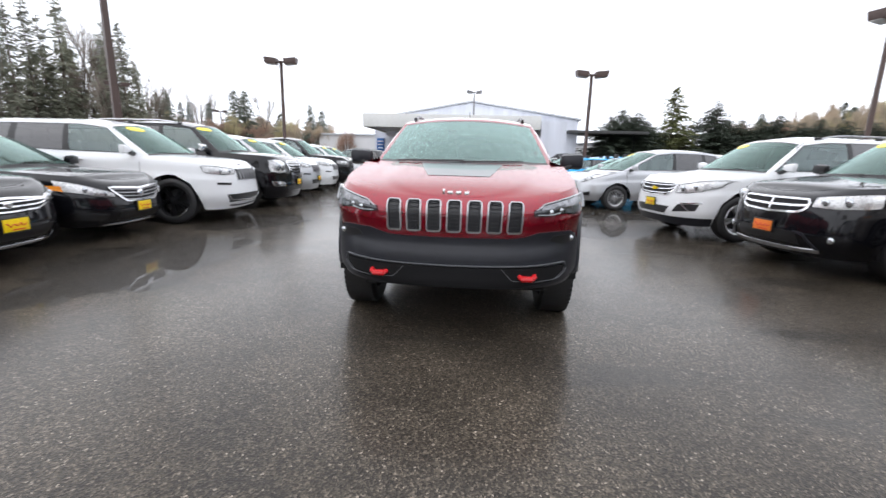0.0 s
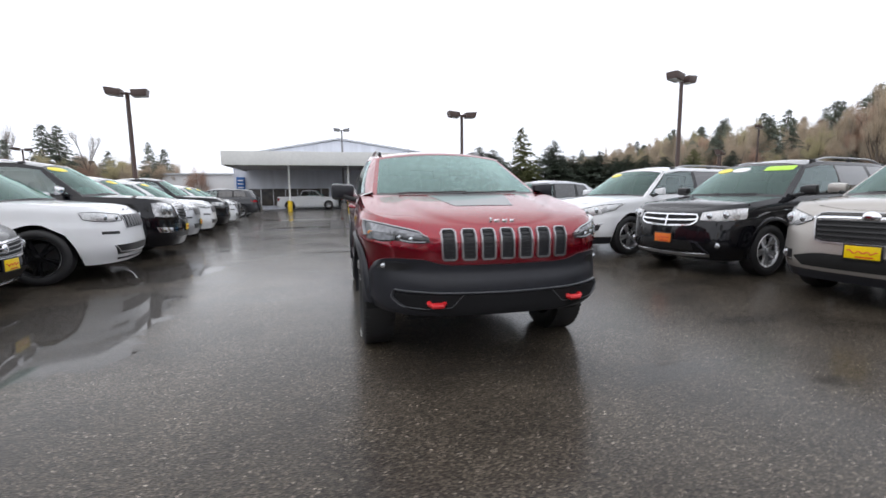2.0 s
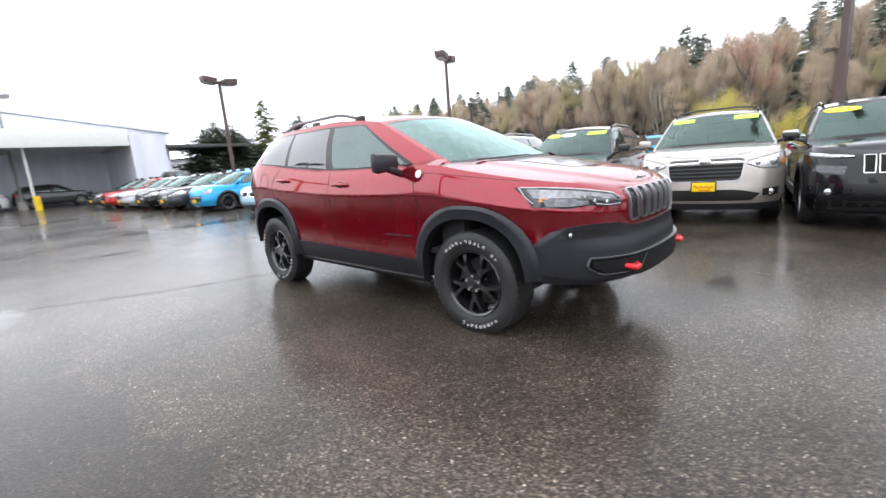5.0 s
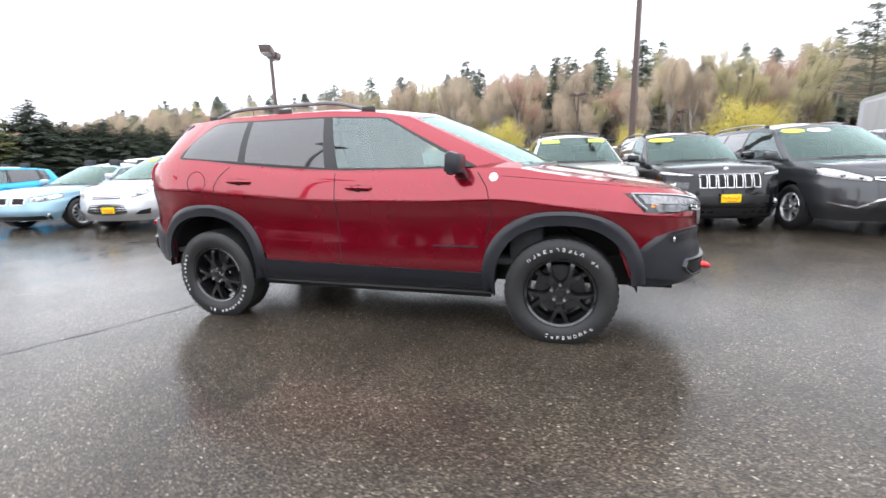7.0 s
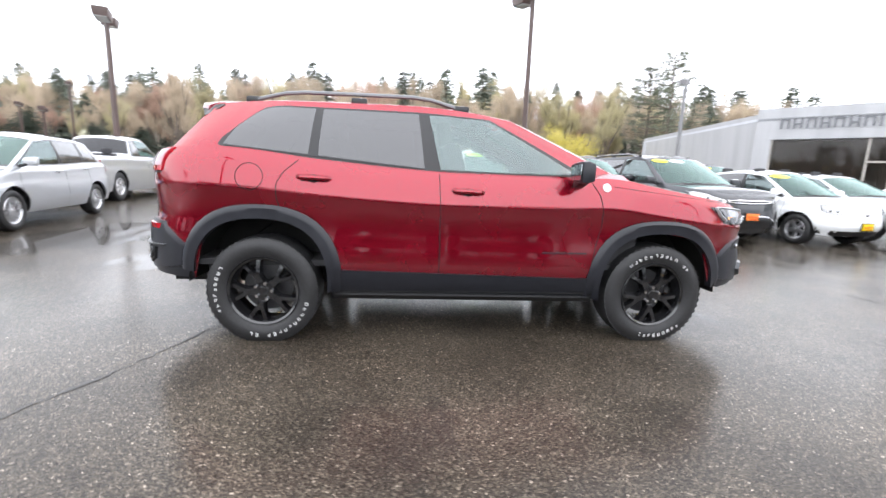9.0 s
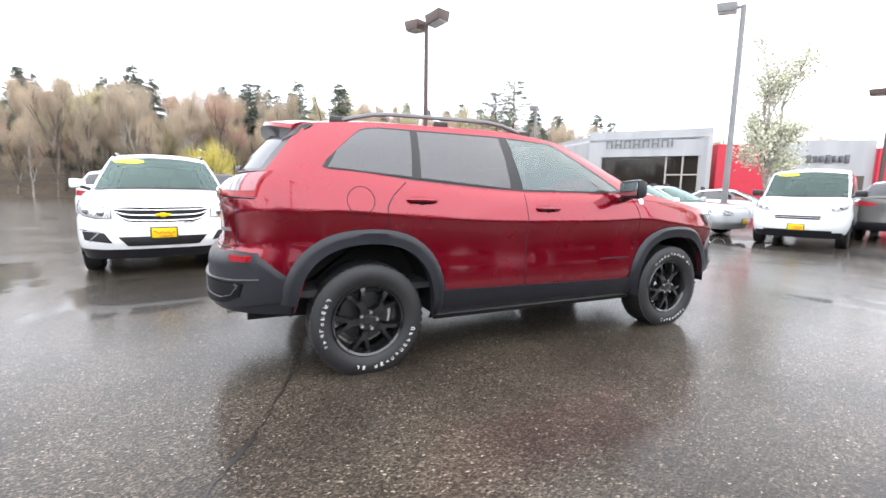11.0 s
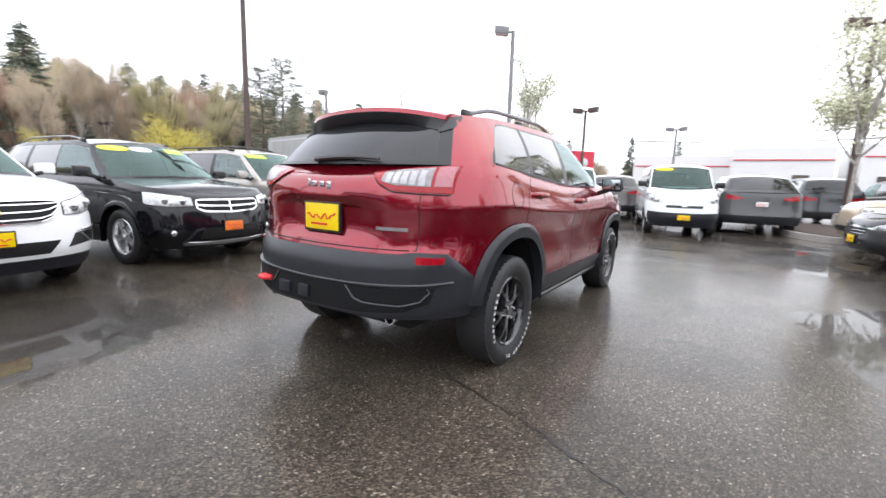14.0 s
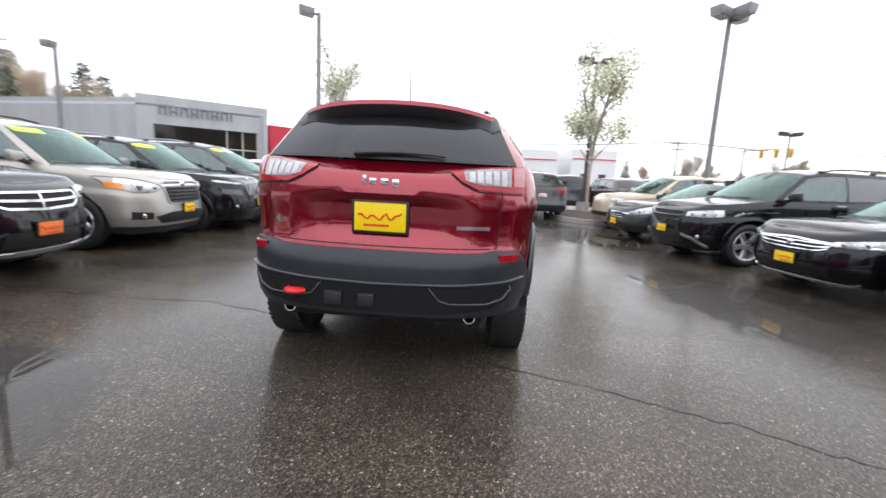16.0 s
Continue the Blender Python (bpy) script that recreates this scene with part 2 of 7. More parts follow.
def curve(pts, y):
    """The value at y of a smooth line through (y, value) pairs, with no overshoot."""
    key = tuple(pts)
    if key not in CURVES:
        xs, vs = [p[0] for p in pts], [p[1] for p in pts]
        d = [(vs[i + 1] - vs[i]) / max(1e-9, xs[i + 1] - xs[i]) for i in range(len(xs) - 1)]
        m = [d[0]] + [0.0 if a * b <= 0 else 2 * a * b / (a + b) for a, b in zip(d, d[1:])] + [d[-1]]
        CURVES[key] = xs, vs, m
    xs, vs, m = CURVES[key]
    if y <= xs[0]:
        return vs[0]
    if y >= xs[-1]:
        return vs[-1]
    i = next(k for k in range(len(xs) - 1) if y <= xs[k + 1])
    h = xs[i + 1] - xs[i]
    t = (y - xs[i]) / h
    return (vs[i] * (1 + 2 * t) * (1 - t) ** 2 + vs[i + 1] * t * t * (3 - 2 * t) + h * (m[i] * t * (1 - t) ** 2 - m[i + 1] * t * t * (1 - t)))


def ease(a, b, v):
    t = max(0.0, min(1.0, (v - a) / (b - a)))
    return t * t * (3 - 2 * t)


def resample(pts, n):
    p = np.array(pts, float)
    d = np.concatenate([[0], np.cumsum(np.hypot(*(p[1:] - p[:-1]).T))])
    t = np.linspace(0, d[-1], n)
    return [(float(np.interp(a, d, p[:, 0])), float(np.interp(a, d, p[:, 1]))) for a in t]

# ---- the wet yard ----
PUDDLES = [(3.3, 5.3, 1.5, .9), (2.1, 2.9, 1.0, .8), (-3.6, -.2, .9, 1.6), (-3.9, 2.6, .8, 1.2), (-2.4, -8.2, 1.4, .7), (1.9, -9.2, 2.2, .8), (-3.2, -5.6, .9, 1.5), (-1.6, -11.0, 1.2, 1.6), (.6, 9.5, 1.8, .5), (-2.2, 12.5, 1.6, .9), (.5, 15.5, 2.0, .5), (-3.0, 19, 2.4, .7)]


def asphalt():
    m, nt, b = nodes_of("wet_asphalt")
    v = coords(nt)
    vo = put(nt, "ShaderNodeTexVoronoi", Scale=116.0)
    nt.links.new(v, vo.inputs["Vector"])
    fine = put(nt, "ShaderNodeTexVoronoi", Scale=260.0)
    nt.links.new(v, fine.inputs["Vector"])
    big = put(nt, "ShaderNodeTexNoise", Scale=0.45, Detail=6.0, Roughness=0.6)
    nt.links.new(v, big.inputs["Vector"])
    mid = put(nt, "ShaderNodeTexNoise", Scale=1.3, Detail=6.0)
    nt.links.new(v, mid.inputs["Vector"])
    # single stones: most dark brown, a few pale
    stone = ramp(nt, vo.outputs["Color"], [(0.0, (.0145, .0124, .0098)), (.40, (.044, .0375, .0300)), (.72, (.101, .087, .070)), (.89, (.205, .178, .146)), (.97, (.54, .485, .42))])
    grit = ramp(nt, fine.outputs["Color"], [(.1, (.65, .65, .65)), (.9, (1.4, 1.36, 1.3))])
    tone = ramp(nt, mid.outputs[0], [(.3, (.46, .445, .43)), (.7, (1.0, .97, .93))])
    last = stone
    for other in (grit, tone):
        mx = nt.nodes.new("ShaderNodeMix")
        mx.data_type, mx.blend_type = "RGBA", "MULTIPLY"
        mx.inputs[0].default_value = 1.0
        nt.links.new(last, mx.inputs[6])
        nt.links.new(other, mx.inputs[7])
        last = mx.outputs[2]
    # standing water in shallow hollows, with ragged shores
    near = None
    for x, y, rx, ry in PUDDLES:
        tc = nt.nodes.new("ShaderNodeTexCoord")
        mp = nt.nodes.new("ShaderNodeMapping")
        mp.inputs["Location"].default_value = (-x / rx, -y / ry, 0)
        mp.inputs["Scale"].default_value = (1 / rx, 1 / ry, 0)
        nt.links.new(tc.outputs["Object"], mp.inputs["Vector"])
        le = nt.nodes.new("ShaderNodeVectorMath")
        le.operation = "LENGTH"
        nt.links.new(mp.outputs[0], le.inputs[0])
        if near is None:
            near = le.outputs["Value"]
        else:
            mn = nt.nodes.new("ShaderNodeMath")
            mn.operation = "MINIMUM"
            nt.links.new(near, mn.inputs[0])
            nt.links.new(le.outputs["Value"], mn.inputs[1])
            near = mn.outputs[0]
    rag = nt.nodes.new("ShaderNodeMath")
    rag.operation = "MULTIPLY_ADD"
    rag.inputs[1].default_value = 2.6
    nt.links.new(big.outputs[0], rag.inputs[0])
    nt.links.new(near, rag.inputs[2])
    shore = put(nt, "ShaderNodeTexNoise", Scale=3.4, Detail=5.0, Roughness=0.65)
    nt.links.new(v, shore.inputs["Vector"])
    rag2 = nt.nodes.new("ShaderNodeMath")
    rag2.operation = "MULTIPLY_ADD"
    rag2.inputs[1].default_value = 1.1
    nt.links.new(shore.outputs[0], rag2.inputs[0])
    nt.links.new(rag.outputs[0], rag2.inputs[2])
    pool = nt.nodes.new("ShaderNodeMapRange")
    pool.interpolation_type = "SMOOTHSTEP"
    pool.inputs[1].default_value, pool.inputs[2].default_value = 2.88, 2.74
    nt.links.new(rag2.outputs[0], pool.inputs[0])
    # thin sheets of water lying across the lane
    streak = put(nt, "ShaderNodeTexNoise", Scale=1.0, Detail=6.0, Roughness=0.55)
    nt.links.new(coords(nt, (.42, 1.5, 1)), streak.inputs["Vector"])
    sheet = nt.nodes.new("ShaderNodeMapRange")
    sheet.interpolation_type = "SMOOTHSTEP"
    sheet.inputs[1].default_value, sheet.inputs[2].default_value = .58, .66
    sheet.inputs[4].default_value = .85
    nt.links.new(streak.outputs[0], sheet.inputs[0])
    wet = nt.nodes.new("ShaderNodeMath")
    wet.operation = "MAXIMUM"
    nt.links.new(pool.outputs[0], wet.inputs[0])
    nt.links.new(sheet.outputs[0], wet.inputs[1])
    drown = nt.nodes.new("ShaderNodeMix")
    drown.data_type = "RGBA"
    shallow = nt.nodes.new("ShaderNodeMath")
    shallow.operation = "MULTIPLY"
    shallow.inputs[1].default_value = .62
    nt.links.new(wet.outputs[0], shallow.inputs[0])
    nt.links.new(shallow.outputs[0], drown.inputs[0])
    nt.links.new(last, drown.inputs[6])
    drown.inputs[7].default_value = (.022, .020, .018, 1)
    nt.links.new(drown.outputs[2], b.inputs["Base Color"])
    film = nt.nodes.new("ShaderNodeMapRange")
    film.inputs[1].default_value, film.inputs[2].default_value = .3, .7
    film.inputs[3].default_value, film.inputs[4].default_value = .21, .09
    nt.links.new(big.outputs[0], film.inputs[0])
    # matt stones under a thin film of water that is thickest in the hollows
    b.inputs["Roughness"].default_value = .45
    b.inputs["Specular IOR Level"].default_value = .10
    b.inputs["Coat IOR"].default_value = 1.225
    rough = nt.nodes.new("ShaderNodeMix")
    nt.links.new(wet.outputs[0], rough.inputs[0])
    nt.links.new(film.outputs[0], rough.inputs[2])
    rough.inputs[3].default_value = .018
    nt.links.new(rough.outputs[0], b.inputs["Coat Roughness"])
    b.inputs["Coat Weight"].default_value = .85
    bp = put(nt, "ShaderNodeBump", Distance=.004, Strength=.8)
    nt.links.new(vo.outputs["Distance"], bp.inputs["Height"])
    nt.links.new(bp.outputs[0], b.inputs["Normal"])
    bs = nt.nodes.new("ShaderNodeMapRange")
    bs.inputs[3].default_value, bs.inputs[4].default_value = .085, .006
    nt.links.new(wet.outputs[0], bs.inputs[0])
    bc = put(nt, "ShaderNodeBump", Distance=.004)
    nt.links.new(bs.outputs[0], bc.inputs["Strength"])
    nt.links.new(vo.outputs["Distance"], bc.inputs["Height"])
    nt.links.new(bc.outputs[0], b.inputs["Coat Normal"])
    return m


M_ASPHALT = asphalt()
bm = bmesh.new()
n = 60
for j in range(n + 1):
    for i in range(n + 1):
        q = lambda k: math.copysign(abs(2 * k / n - 1) ** 3.0, k - n / 2) * 1500
        bm.verts.new((q(i), q(j), 0))
bm.verts.ensure_lookup_table()
for j in range(n):
    for i in range(n):
        a = j * (n + 1) + i
        bm.faces.new([bm.verts[k] for k in (a, a + 1, a + n + 2, a + n + 1)])
tagged(part("ground", bm, M_ASPHALT), "wet dark asphalt yard with puddles", "ground", kind="structure")

# a long crack across the lane, with a wet dark filling
M_CRACK = simple("crack_fill", (.014, .012, .010), .40, grain=.4, gscale=30)
rnd = random.Random(3)
line = [(4.6, .9), (3.65, 1.03), (3.26, .98), (2.63, 1.01), (2.31, 1.01), (1.87, .96), (1.27, 1.11), (.41, 1.46), (-.07, 1.63), (-.53, 1.79), (-.96, 1.92), (-1.32, 2.06), (-1.62, 2.2), (-1.98, 2.36), (-2.42, 2.62), (-3.6, 3.3)]
pts = [(x + rnd.gauss(0, .008), y + rnd.gauss(0, .014)) for x, y in resample(line, 190)]
vs, fs = [], []
for k, (x, y) in enumerate(pts):
    a, c = pts[max(0, k - 1)], pts[min(len(pts) - 1, k + 1)]
    d = Vector((c[0] - a[0], c[1] - a[1])).normalized()
    w = rnd.uniform(.0025, .0075) * (2.6 if k % 17 < 3 else 1)
    vs += [(x - d.y * w, y + d.x * w, .003), (x + d.y * w * rnd.uniform(.6, 1.3), y - d.x * w, .003)]
    if k:
        n_ = 2 * k
        fs.append((n_ - 2, n_ - 1, n_ + 1, n_))
tagged(add("pavement_crack", vs, fs, M_CRACK), "dark crack across the wet asphalt", "crack", kind="structure")

# ---- buildings ----
def cladding(name, col, rib=.3, rough=.45):
    """Ribbed metal wall sheet, streaked by rain."""
    m, nt, b = nodes_of(name)
    v = coords(nt)
    w = put(nt, "ShaderNodeTexWave", Scale=1.0 / rib, Distortion=0.0)
    w.wave_profile = "SAW"
    nt.links.new(v, w.inputs["Vector"])
    st = put(nt, "ShaderNodeTexNoise", Scale=1.0, Detail=5.0)
    nt.links.new(coords(nt, (1.5, 1.5, .15)), st.inputs["Vector"])
    nt.links.new(ramp(nt, st.outputs[0], [(.3, [c * .86 for c in col]), (.7, [min(1, c * 1.06) for c in col])]), b.inputs["Base Color"])
    b.inputs["Roughness"].default_value = rough
    bp = put(nt, "ShaderNodeBump", Strength=.25, Distance=.02)
    nt.links.new(w.outputs[0], bp.inputs["Height"])
    nt.links.new(bp.outputs[0], b.inputs["Normal"])
    return m


M_WALLBLUE = cladding("wall_pale_blue", (.70, .73, .80))
M_FASCIA = simple("fascia_grey", (.72, .725, .70), .6, grain=.035, gscale=6)
M_ROOFW = simple("roof_pale", (.55, .57, .60), .5, grain=.06, gscale=5)
M_SHOWGREY = cladding("showroom_grey", (.40, .405, .415), .6, .4)
M_SHOWFRAME = simple("window_frame_beige", (.42, .39, .35), .5)
# dark mottled brown that stands in for unlit rooms behind glass
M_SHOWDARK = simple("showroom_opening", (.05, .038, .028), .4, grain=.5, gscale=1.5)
M_REDWALL = simple("red_wall", (.55, .02, .045), .45, grain=.06, gscale=6)
M_WHITEWALL = simple("white_wall", (.74, .74, .74), .55, grain=.02, gscale=4)
M_BRICK = simple("kerb_concrete", (.36, .33, .31), .7, grain=.15, gscale=30, bump=.3)
M_LETTER = simple("sign_letters", (.16, .165, .175), .35, metal=.6)
M_SIGNBLUE = simple("sign_blue", (.02, .12, .38), .4)
M_POST = simple("post_white", (.65, .65, .64), .5, grain=.08)
M_BOLLARD = simple("bollard_yellow", (.75, .50, .02), .5, grain=.12)
M_MULCH = simple("bark_mulch", (.045, .026, .018), .9, grain=.5, gscale=45, bump=.8)
M_PANE = glass("shop_glass", (.55, .50, .45), .8, 0.0, 1.30)


def slab(bm, p, q, t, z0, z1):
    """An upright wall from p to q on plan, t thick to its right."""
    p, q = Vector(p).to_3d(), Vector(q).to_3d()
    d = (q - p).normalized()
    nrm = Vector((d.y, -d.x, 0)) * t
    vs = [bm.verts.new(Vector((a.x, a.y, z))) for z in (z0, z1) for a in (p, q, q + nrm, p + nrm)]
    for f in ((0, 3, 2, 1), (4, 5, 6, 7), (0, 1, 5, 4), (1, 2, 6, 5), (2, 3, 7, 6), (3, 0, 4, 7)):
        bm.faces.new([vs[i] for i in f])


def prism(bm, pts, z0, z1):
    lo = [bm.verts.new((x, y, z0)) for x, y in pts]
    hi = [bm.verts.new((x, y, z1)) for x, y in pts]
    bm.faces.new(lo[::-1])
    bm.faces.new(hi)
    for k in range(len(pts)):
        j = (k + 1) % len(pts)
        bm.faces.new((lo[k], lo[j], hi[j], hi[k]))


# service hall with a gable roof and a drive-in canopy
hall = new("service_hall")
tagged(hall, "pale blue metal service hall with a gable roof", "building")
bm = bmesh.new()
x0, x1, yf, yk, ze, zr, xr = -11.5, 10.2, 43.0, 66.0, 5.3, 7.15, -1.0
pts = [(x0, 0), (x1, 0), (x1, ze + .25), (xr, zr), (x0, ze)]
f = [bm.verts.new((x, yf, z)) for x, z in pts]
k = [bm.verts.new((x, yk, z)) for x, z in pts]
bm.faces.new(f)
bm.faces.new(k[::-1])
for a in range(5):
    c = (a + 1) % 5
    bm.faces.new((f[a], k[a], k[c], f[c]))
part("hall_wall", bm, M_WALLBLUE, hall)
bm = bmesh.new()
for xa, za, xb, zb in ((x0 - .3, ze - .03, xr, zr + .06), (xr, zr + .06, x1 + .3, ze + .22)):
    vs = [bm.verts.new(p) for p in ((xa, yf - .25, za), (xb, yf - .25, zb), (xb, yk, zb), (xa, yk, za), (xa, yf - .25, za + .16), (xb, yf - .25, zb + .16), (xb, yk, zb + .16), (xa, yk, za + .16))]
    for q in ((0, 3, 2, 1), (4, 5, 6, 7), (0, 1, 5, 4), (1, 2, 6, 5), (2, 3, 7, 6), (3, 0, 4, 7)):
        bm.faces.new([vs[i] for i in q])
part("hall_roof", bm, M_ROOFW, hall)
bm = bmesh.new()
slab(bm, (5.25, 33.95), (7.4, 33.95), -9.2, 0, 4.6)
part("hall_wing", bm, M_WALLBLUE, hall)
# window band: dark boxes on the wall, dimness inside put into their colour
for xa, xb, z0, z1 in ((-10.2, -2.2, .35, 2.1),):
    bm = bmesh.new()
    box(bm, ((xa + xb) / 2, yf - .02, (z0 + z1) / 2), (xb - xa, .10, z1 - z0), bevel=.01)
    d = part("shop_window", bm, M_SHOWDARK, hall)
    for k in range(int((xb - xa) / 1.2) + 2):
        bm = bmesh.new()
        box(bm, (min(xb, xa + k * 1.2), yf - .09, (z0 + z1) / 2), (.07, .05, z1 - z0))
        part("mullion", bm, M_SATIN, d)
canopy = new("canopy")
tagged(canopy, "pale grey flat drive-in canopy on white posts", "canopy")
bm = bmesh.new()
box(bm, (-2.6, 34.1, 4.45), (15.6, .35, 1.15), bevel=.02)
part("fascia", bm, M_FASCIA, canopy)
for x in (-10.3, 5.1):
    bm = bmesh.new()
    box(bm, (x, 38.6, 4.45), (.25, 8.6, 1.15), bevel=.02)
    part("side_fascia", bm, M_FASCIA, canopy)
bm = bmesh.new()
box(bm, (-2.6, 38.6, 4.1), (15.2, 8.7, .2))
part("canopy_soffit", bm, M_WHITEWALL, canopy)
for x in (-5.3, -.3):
    bm = bmesh.new()
    tube(bm, [(x, 34.8, 0), (x, 34.8, 4.0)], .09, 10)
    part("canopy_post", bm, M_POST, canopy)
    bm = bmesh.new()
    tube(bm, [(x + .05, 34.1, 0), (x + .05, 34.1, .86), (x + .05, 34.1, .9)], .19, 12)
    tagged(part("bollard", bm, M_BOLLARD), "yellow painted steel bollard", "bollard", "bollards at the canopy")
bm = bmesh.new()
box(bm, (-10.85, 42.9, 2.6), (.80, .15, 1.35), bevel=.02)
sign = tagged(part("wall_sign", bm, M_SIGNBLUE), "blue service sign on the wall", "sign")
for z in (2.25, 2.6, 2.95):
    bm = bmesh.new()
    box(bm, (-10.85, 42.81, z), (.56, .05, .10))
    part("sign_bar", bm, M_WHITE, sign)
# low white sheds left and right of the hall
for nm, x, y, w, d, h in (("white_shed", -17.5, 58, 8, 10, 4.0), ("white_shed", 18, 62, 22, 10, 3.6), ("white_shed", 30, 50, 16, 8, 2.6)):
    bm = bmesh.new()
    prism(bm, [(x - w / 2, y - d / 2), (x + w / 2, y - d / 2), (x + w / 2, y + d / 2), (x - w / 2, y + d / 2)], 0, h)
    shed = tagged(part(nm, bm, M_WHITEWALL), "low white metal shed behind the yard", "building")
    bm = bmesh.new()
    box(bm, (x, y, h + .1), (w + .5, d + .5, .2), bevel=.03)
    part("roof_slab", bm, M_ROOFW, shed)
# flat canopy by the right corner of the hall
bm = bmesh.new()
box(bm, (13.0, 44, 4.3), (8.0, 5, .28), bevel=.03)
port = tagged(part("carport_roof", bm, simple("dark_steel", (.05, .05, .05), .5)), "dark flat carport roof on posts", "carport")
for x in (9.6, 16.4):
    bm = bmesh.new()
    tube(bm, [(x, 44, 0), (x, 44, 4.2)], .08, 8)
    part("carport_post", bm, M_CLAD, port)

# grey showroom with raised sign letters
show = new("grey_showroom")
tagged(show, "grey metal-clad showroom with a wide dark window", "building")
A, B, C = Vector((17.5, -17.5)), Vector((12.4, -21.6)), Vector((33.0, -20.4))
D = B + (C - A)
zt = 4.85
u = (B - A)
ln = u.length
u = u.normalized()
out = Vector((-u.y, u.x))
out = out if out.dot(Vector((0, 0)) - A) > 0 else -out
w0, w1, wz0, wz1 = .7, ln - .55, .35, 3.35


def front_piece(bm, s0, s1, z0, z1, o0=0.0, o1=-.35):
    a, b = A + u * s0, A + u * s1
    pts = [a + out * o0, b + out * o0, b + out * o1, a + out * o1]
    vs = [bm.verts.new((p.x, p.y, z)) for z in (z0, z1) for p in pts]
    for f in ((0, 3, 2, 1), (4, 5, 6, 7), (0, 1, 5, 4), (1, 2, 6, 5), (2, 3, 7, 6), (3, 0, 4, 7)):
        bm.faces.new([vs[i] for i in f])


for s0, s1, z0, z1 in ((0, w0, 0, zt), (w1, ln, 0, zt), (w0, w1, wz1, zt), (w0, w1, 0, wz0)):
    bm = bmesh.new()
    front_piece(bm, s0, s1, z0, z1)
    bmesh.ops.recalc_face_normals(bm, faces=bm.faces)
    part("front_wall", bm, M_SHOWGREY, show)
for p_, q_, h_ in ((A - out * .02, C, 4.6), (C, D, 4.4), (D, B, 4.4)):
    bm = bmesh.new()
    slab(bm, p_, q_, .3, 0, h_)
    bmesh.ops.recalc_face_normals(bm, faces=bm.faces)
    part("side_wall", bm, M_SHOWGREY, show)
bm = bmesh.new()
prism(bm, [tuple(A), tuple(C), tuple(D), tuple(B)], 4.25, 4.38)
bmesh.ops.recalc_face_normals(bm, faces=bm.faces)
part("showroom_roof", bm, M_ROOFW, show)
# no room is built: a dark sheet gives the shade behind the pane
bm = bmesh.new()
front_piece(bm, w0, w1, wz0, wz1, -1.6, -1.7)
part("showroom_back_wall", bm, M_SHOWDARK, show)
bm = bmesh.new()
front_piece(bm, w0, w1, wz0, wz1, -.16, -.18)
pane = part("showroom_window", bm, M_PANE, show)
pane.visible_shadow = False
for s in (w0 + .02, (w1 - w0) * .68 + w0, (w1 - w0) * .84 + w0, w1 - .04):
    bm = bmesh.new()
    front_piece(bm, s - .03, s + .05, wz0, wz1, -.10, -.2)
    part("window_mullion", bm, M_SHOWFRAME, show)
bm = bmesh.new()
front_piece(bm, (w1 - w0) * .68 + w0, w1, 2.25, 2.33, -.10, -.2)
part("window_transom", bm, M_SHOWFRAME, show)
for k in range(8):
    s = 1.0 + k * .50
    bm = bmesh.new()
    w = .36 if k != 7 else .12
    front_piece(bm, s, s + .085, 3.85, 4.32, .07, 0)
    if k != 7:
        front_piece(bm, s + w - .085, s + w, 3.85, 4.32, .07, 0)
        front_piece(bm, s + .085, s + w - .085, 4.02 if k % 2 else 4.235, 4.09 if k % 2 else 4.32, .07, 0)
    part("sign_letter", bm, M_LETTER, show)
# red and grey showroom beside it
A2, B2 = Vector((12.8, -22.5)), Vector((7.0, -30.1))
red = new("red_showroom")
tagged(red, "grey showroom with red end panels", "building")
u2 = (B2 - A2)
l2 = u2.length
u2 = u2.normalized()
n2 = Vector((-u2.y, u2.x)) if Vector((-u2.y, u2.x)).dot(-A2) > 0 else Vector((u2.y, -u2.x))
for s0, s1, h, o, m, nm in ((0, 2.6, 4.0, .25, M_REDWALL, "red_panel"), (2.6, 7.7, 4.2, 0, M_SHOWGREY, "grey_wall"), (7.7, l2, 3.75, .25, M_REDWALL, "red_panel")):
    bm = bmesh.new()
    a, b = A2 + u2 * s0 + n2 * o, A2 + u2 * s1 + n2 * o
    prism(bm, [tuple(a), tuple(b), tuple(b - n2 * (8 + o)), tuple(a - n2 * (8 + o))], 0, h)
    bmesh.ops.recalc_face_normals(bm, faces=bm.faces)
    part(nm, bm, m, red)
# one dark panel takes the place of glass and a shaded interior
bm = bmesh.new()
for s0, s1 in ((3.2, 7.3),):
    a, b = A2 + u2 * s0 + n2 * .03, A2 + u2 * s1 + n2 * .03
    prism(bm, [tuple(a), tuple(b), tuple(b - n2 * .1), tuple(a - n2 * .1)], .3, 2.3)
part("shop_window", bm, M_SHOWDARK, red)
for k in range(7):
    bm = bmesh.new()
    c = A2 + u2 * (4.6 + k * .3) + n2 * .05
    box(bm, (c.x, c.y, 3.2), (.16, .16, .34 if k % 3 else .45), bevel=.02)
    part("sign_bar", bm, M_LETTER, red)
bm = bmesh.new()
c = A2 + u2 * ((7.7 + l2) / 2) + n2 * .27
bmesh.ops.create_uvsphere(bm, u_segments=18, v_segments=10, radius=.34)
for v in bm.verts:
    v.co = Vector((c.x, c.y, 2.9)) + (u2.to_3d() * v.co.x + n2.to_3d() * (v.co.y * .12) + Vector((0, 0, v.co.z)))
part("round_emblem", bm, M_SATIN, red)
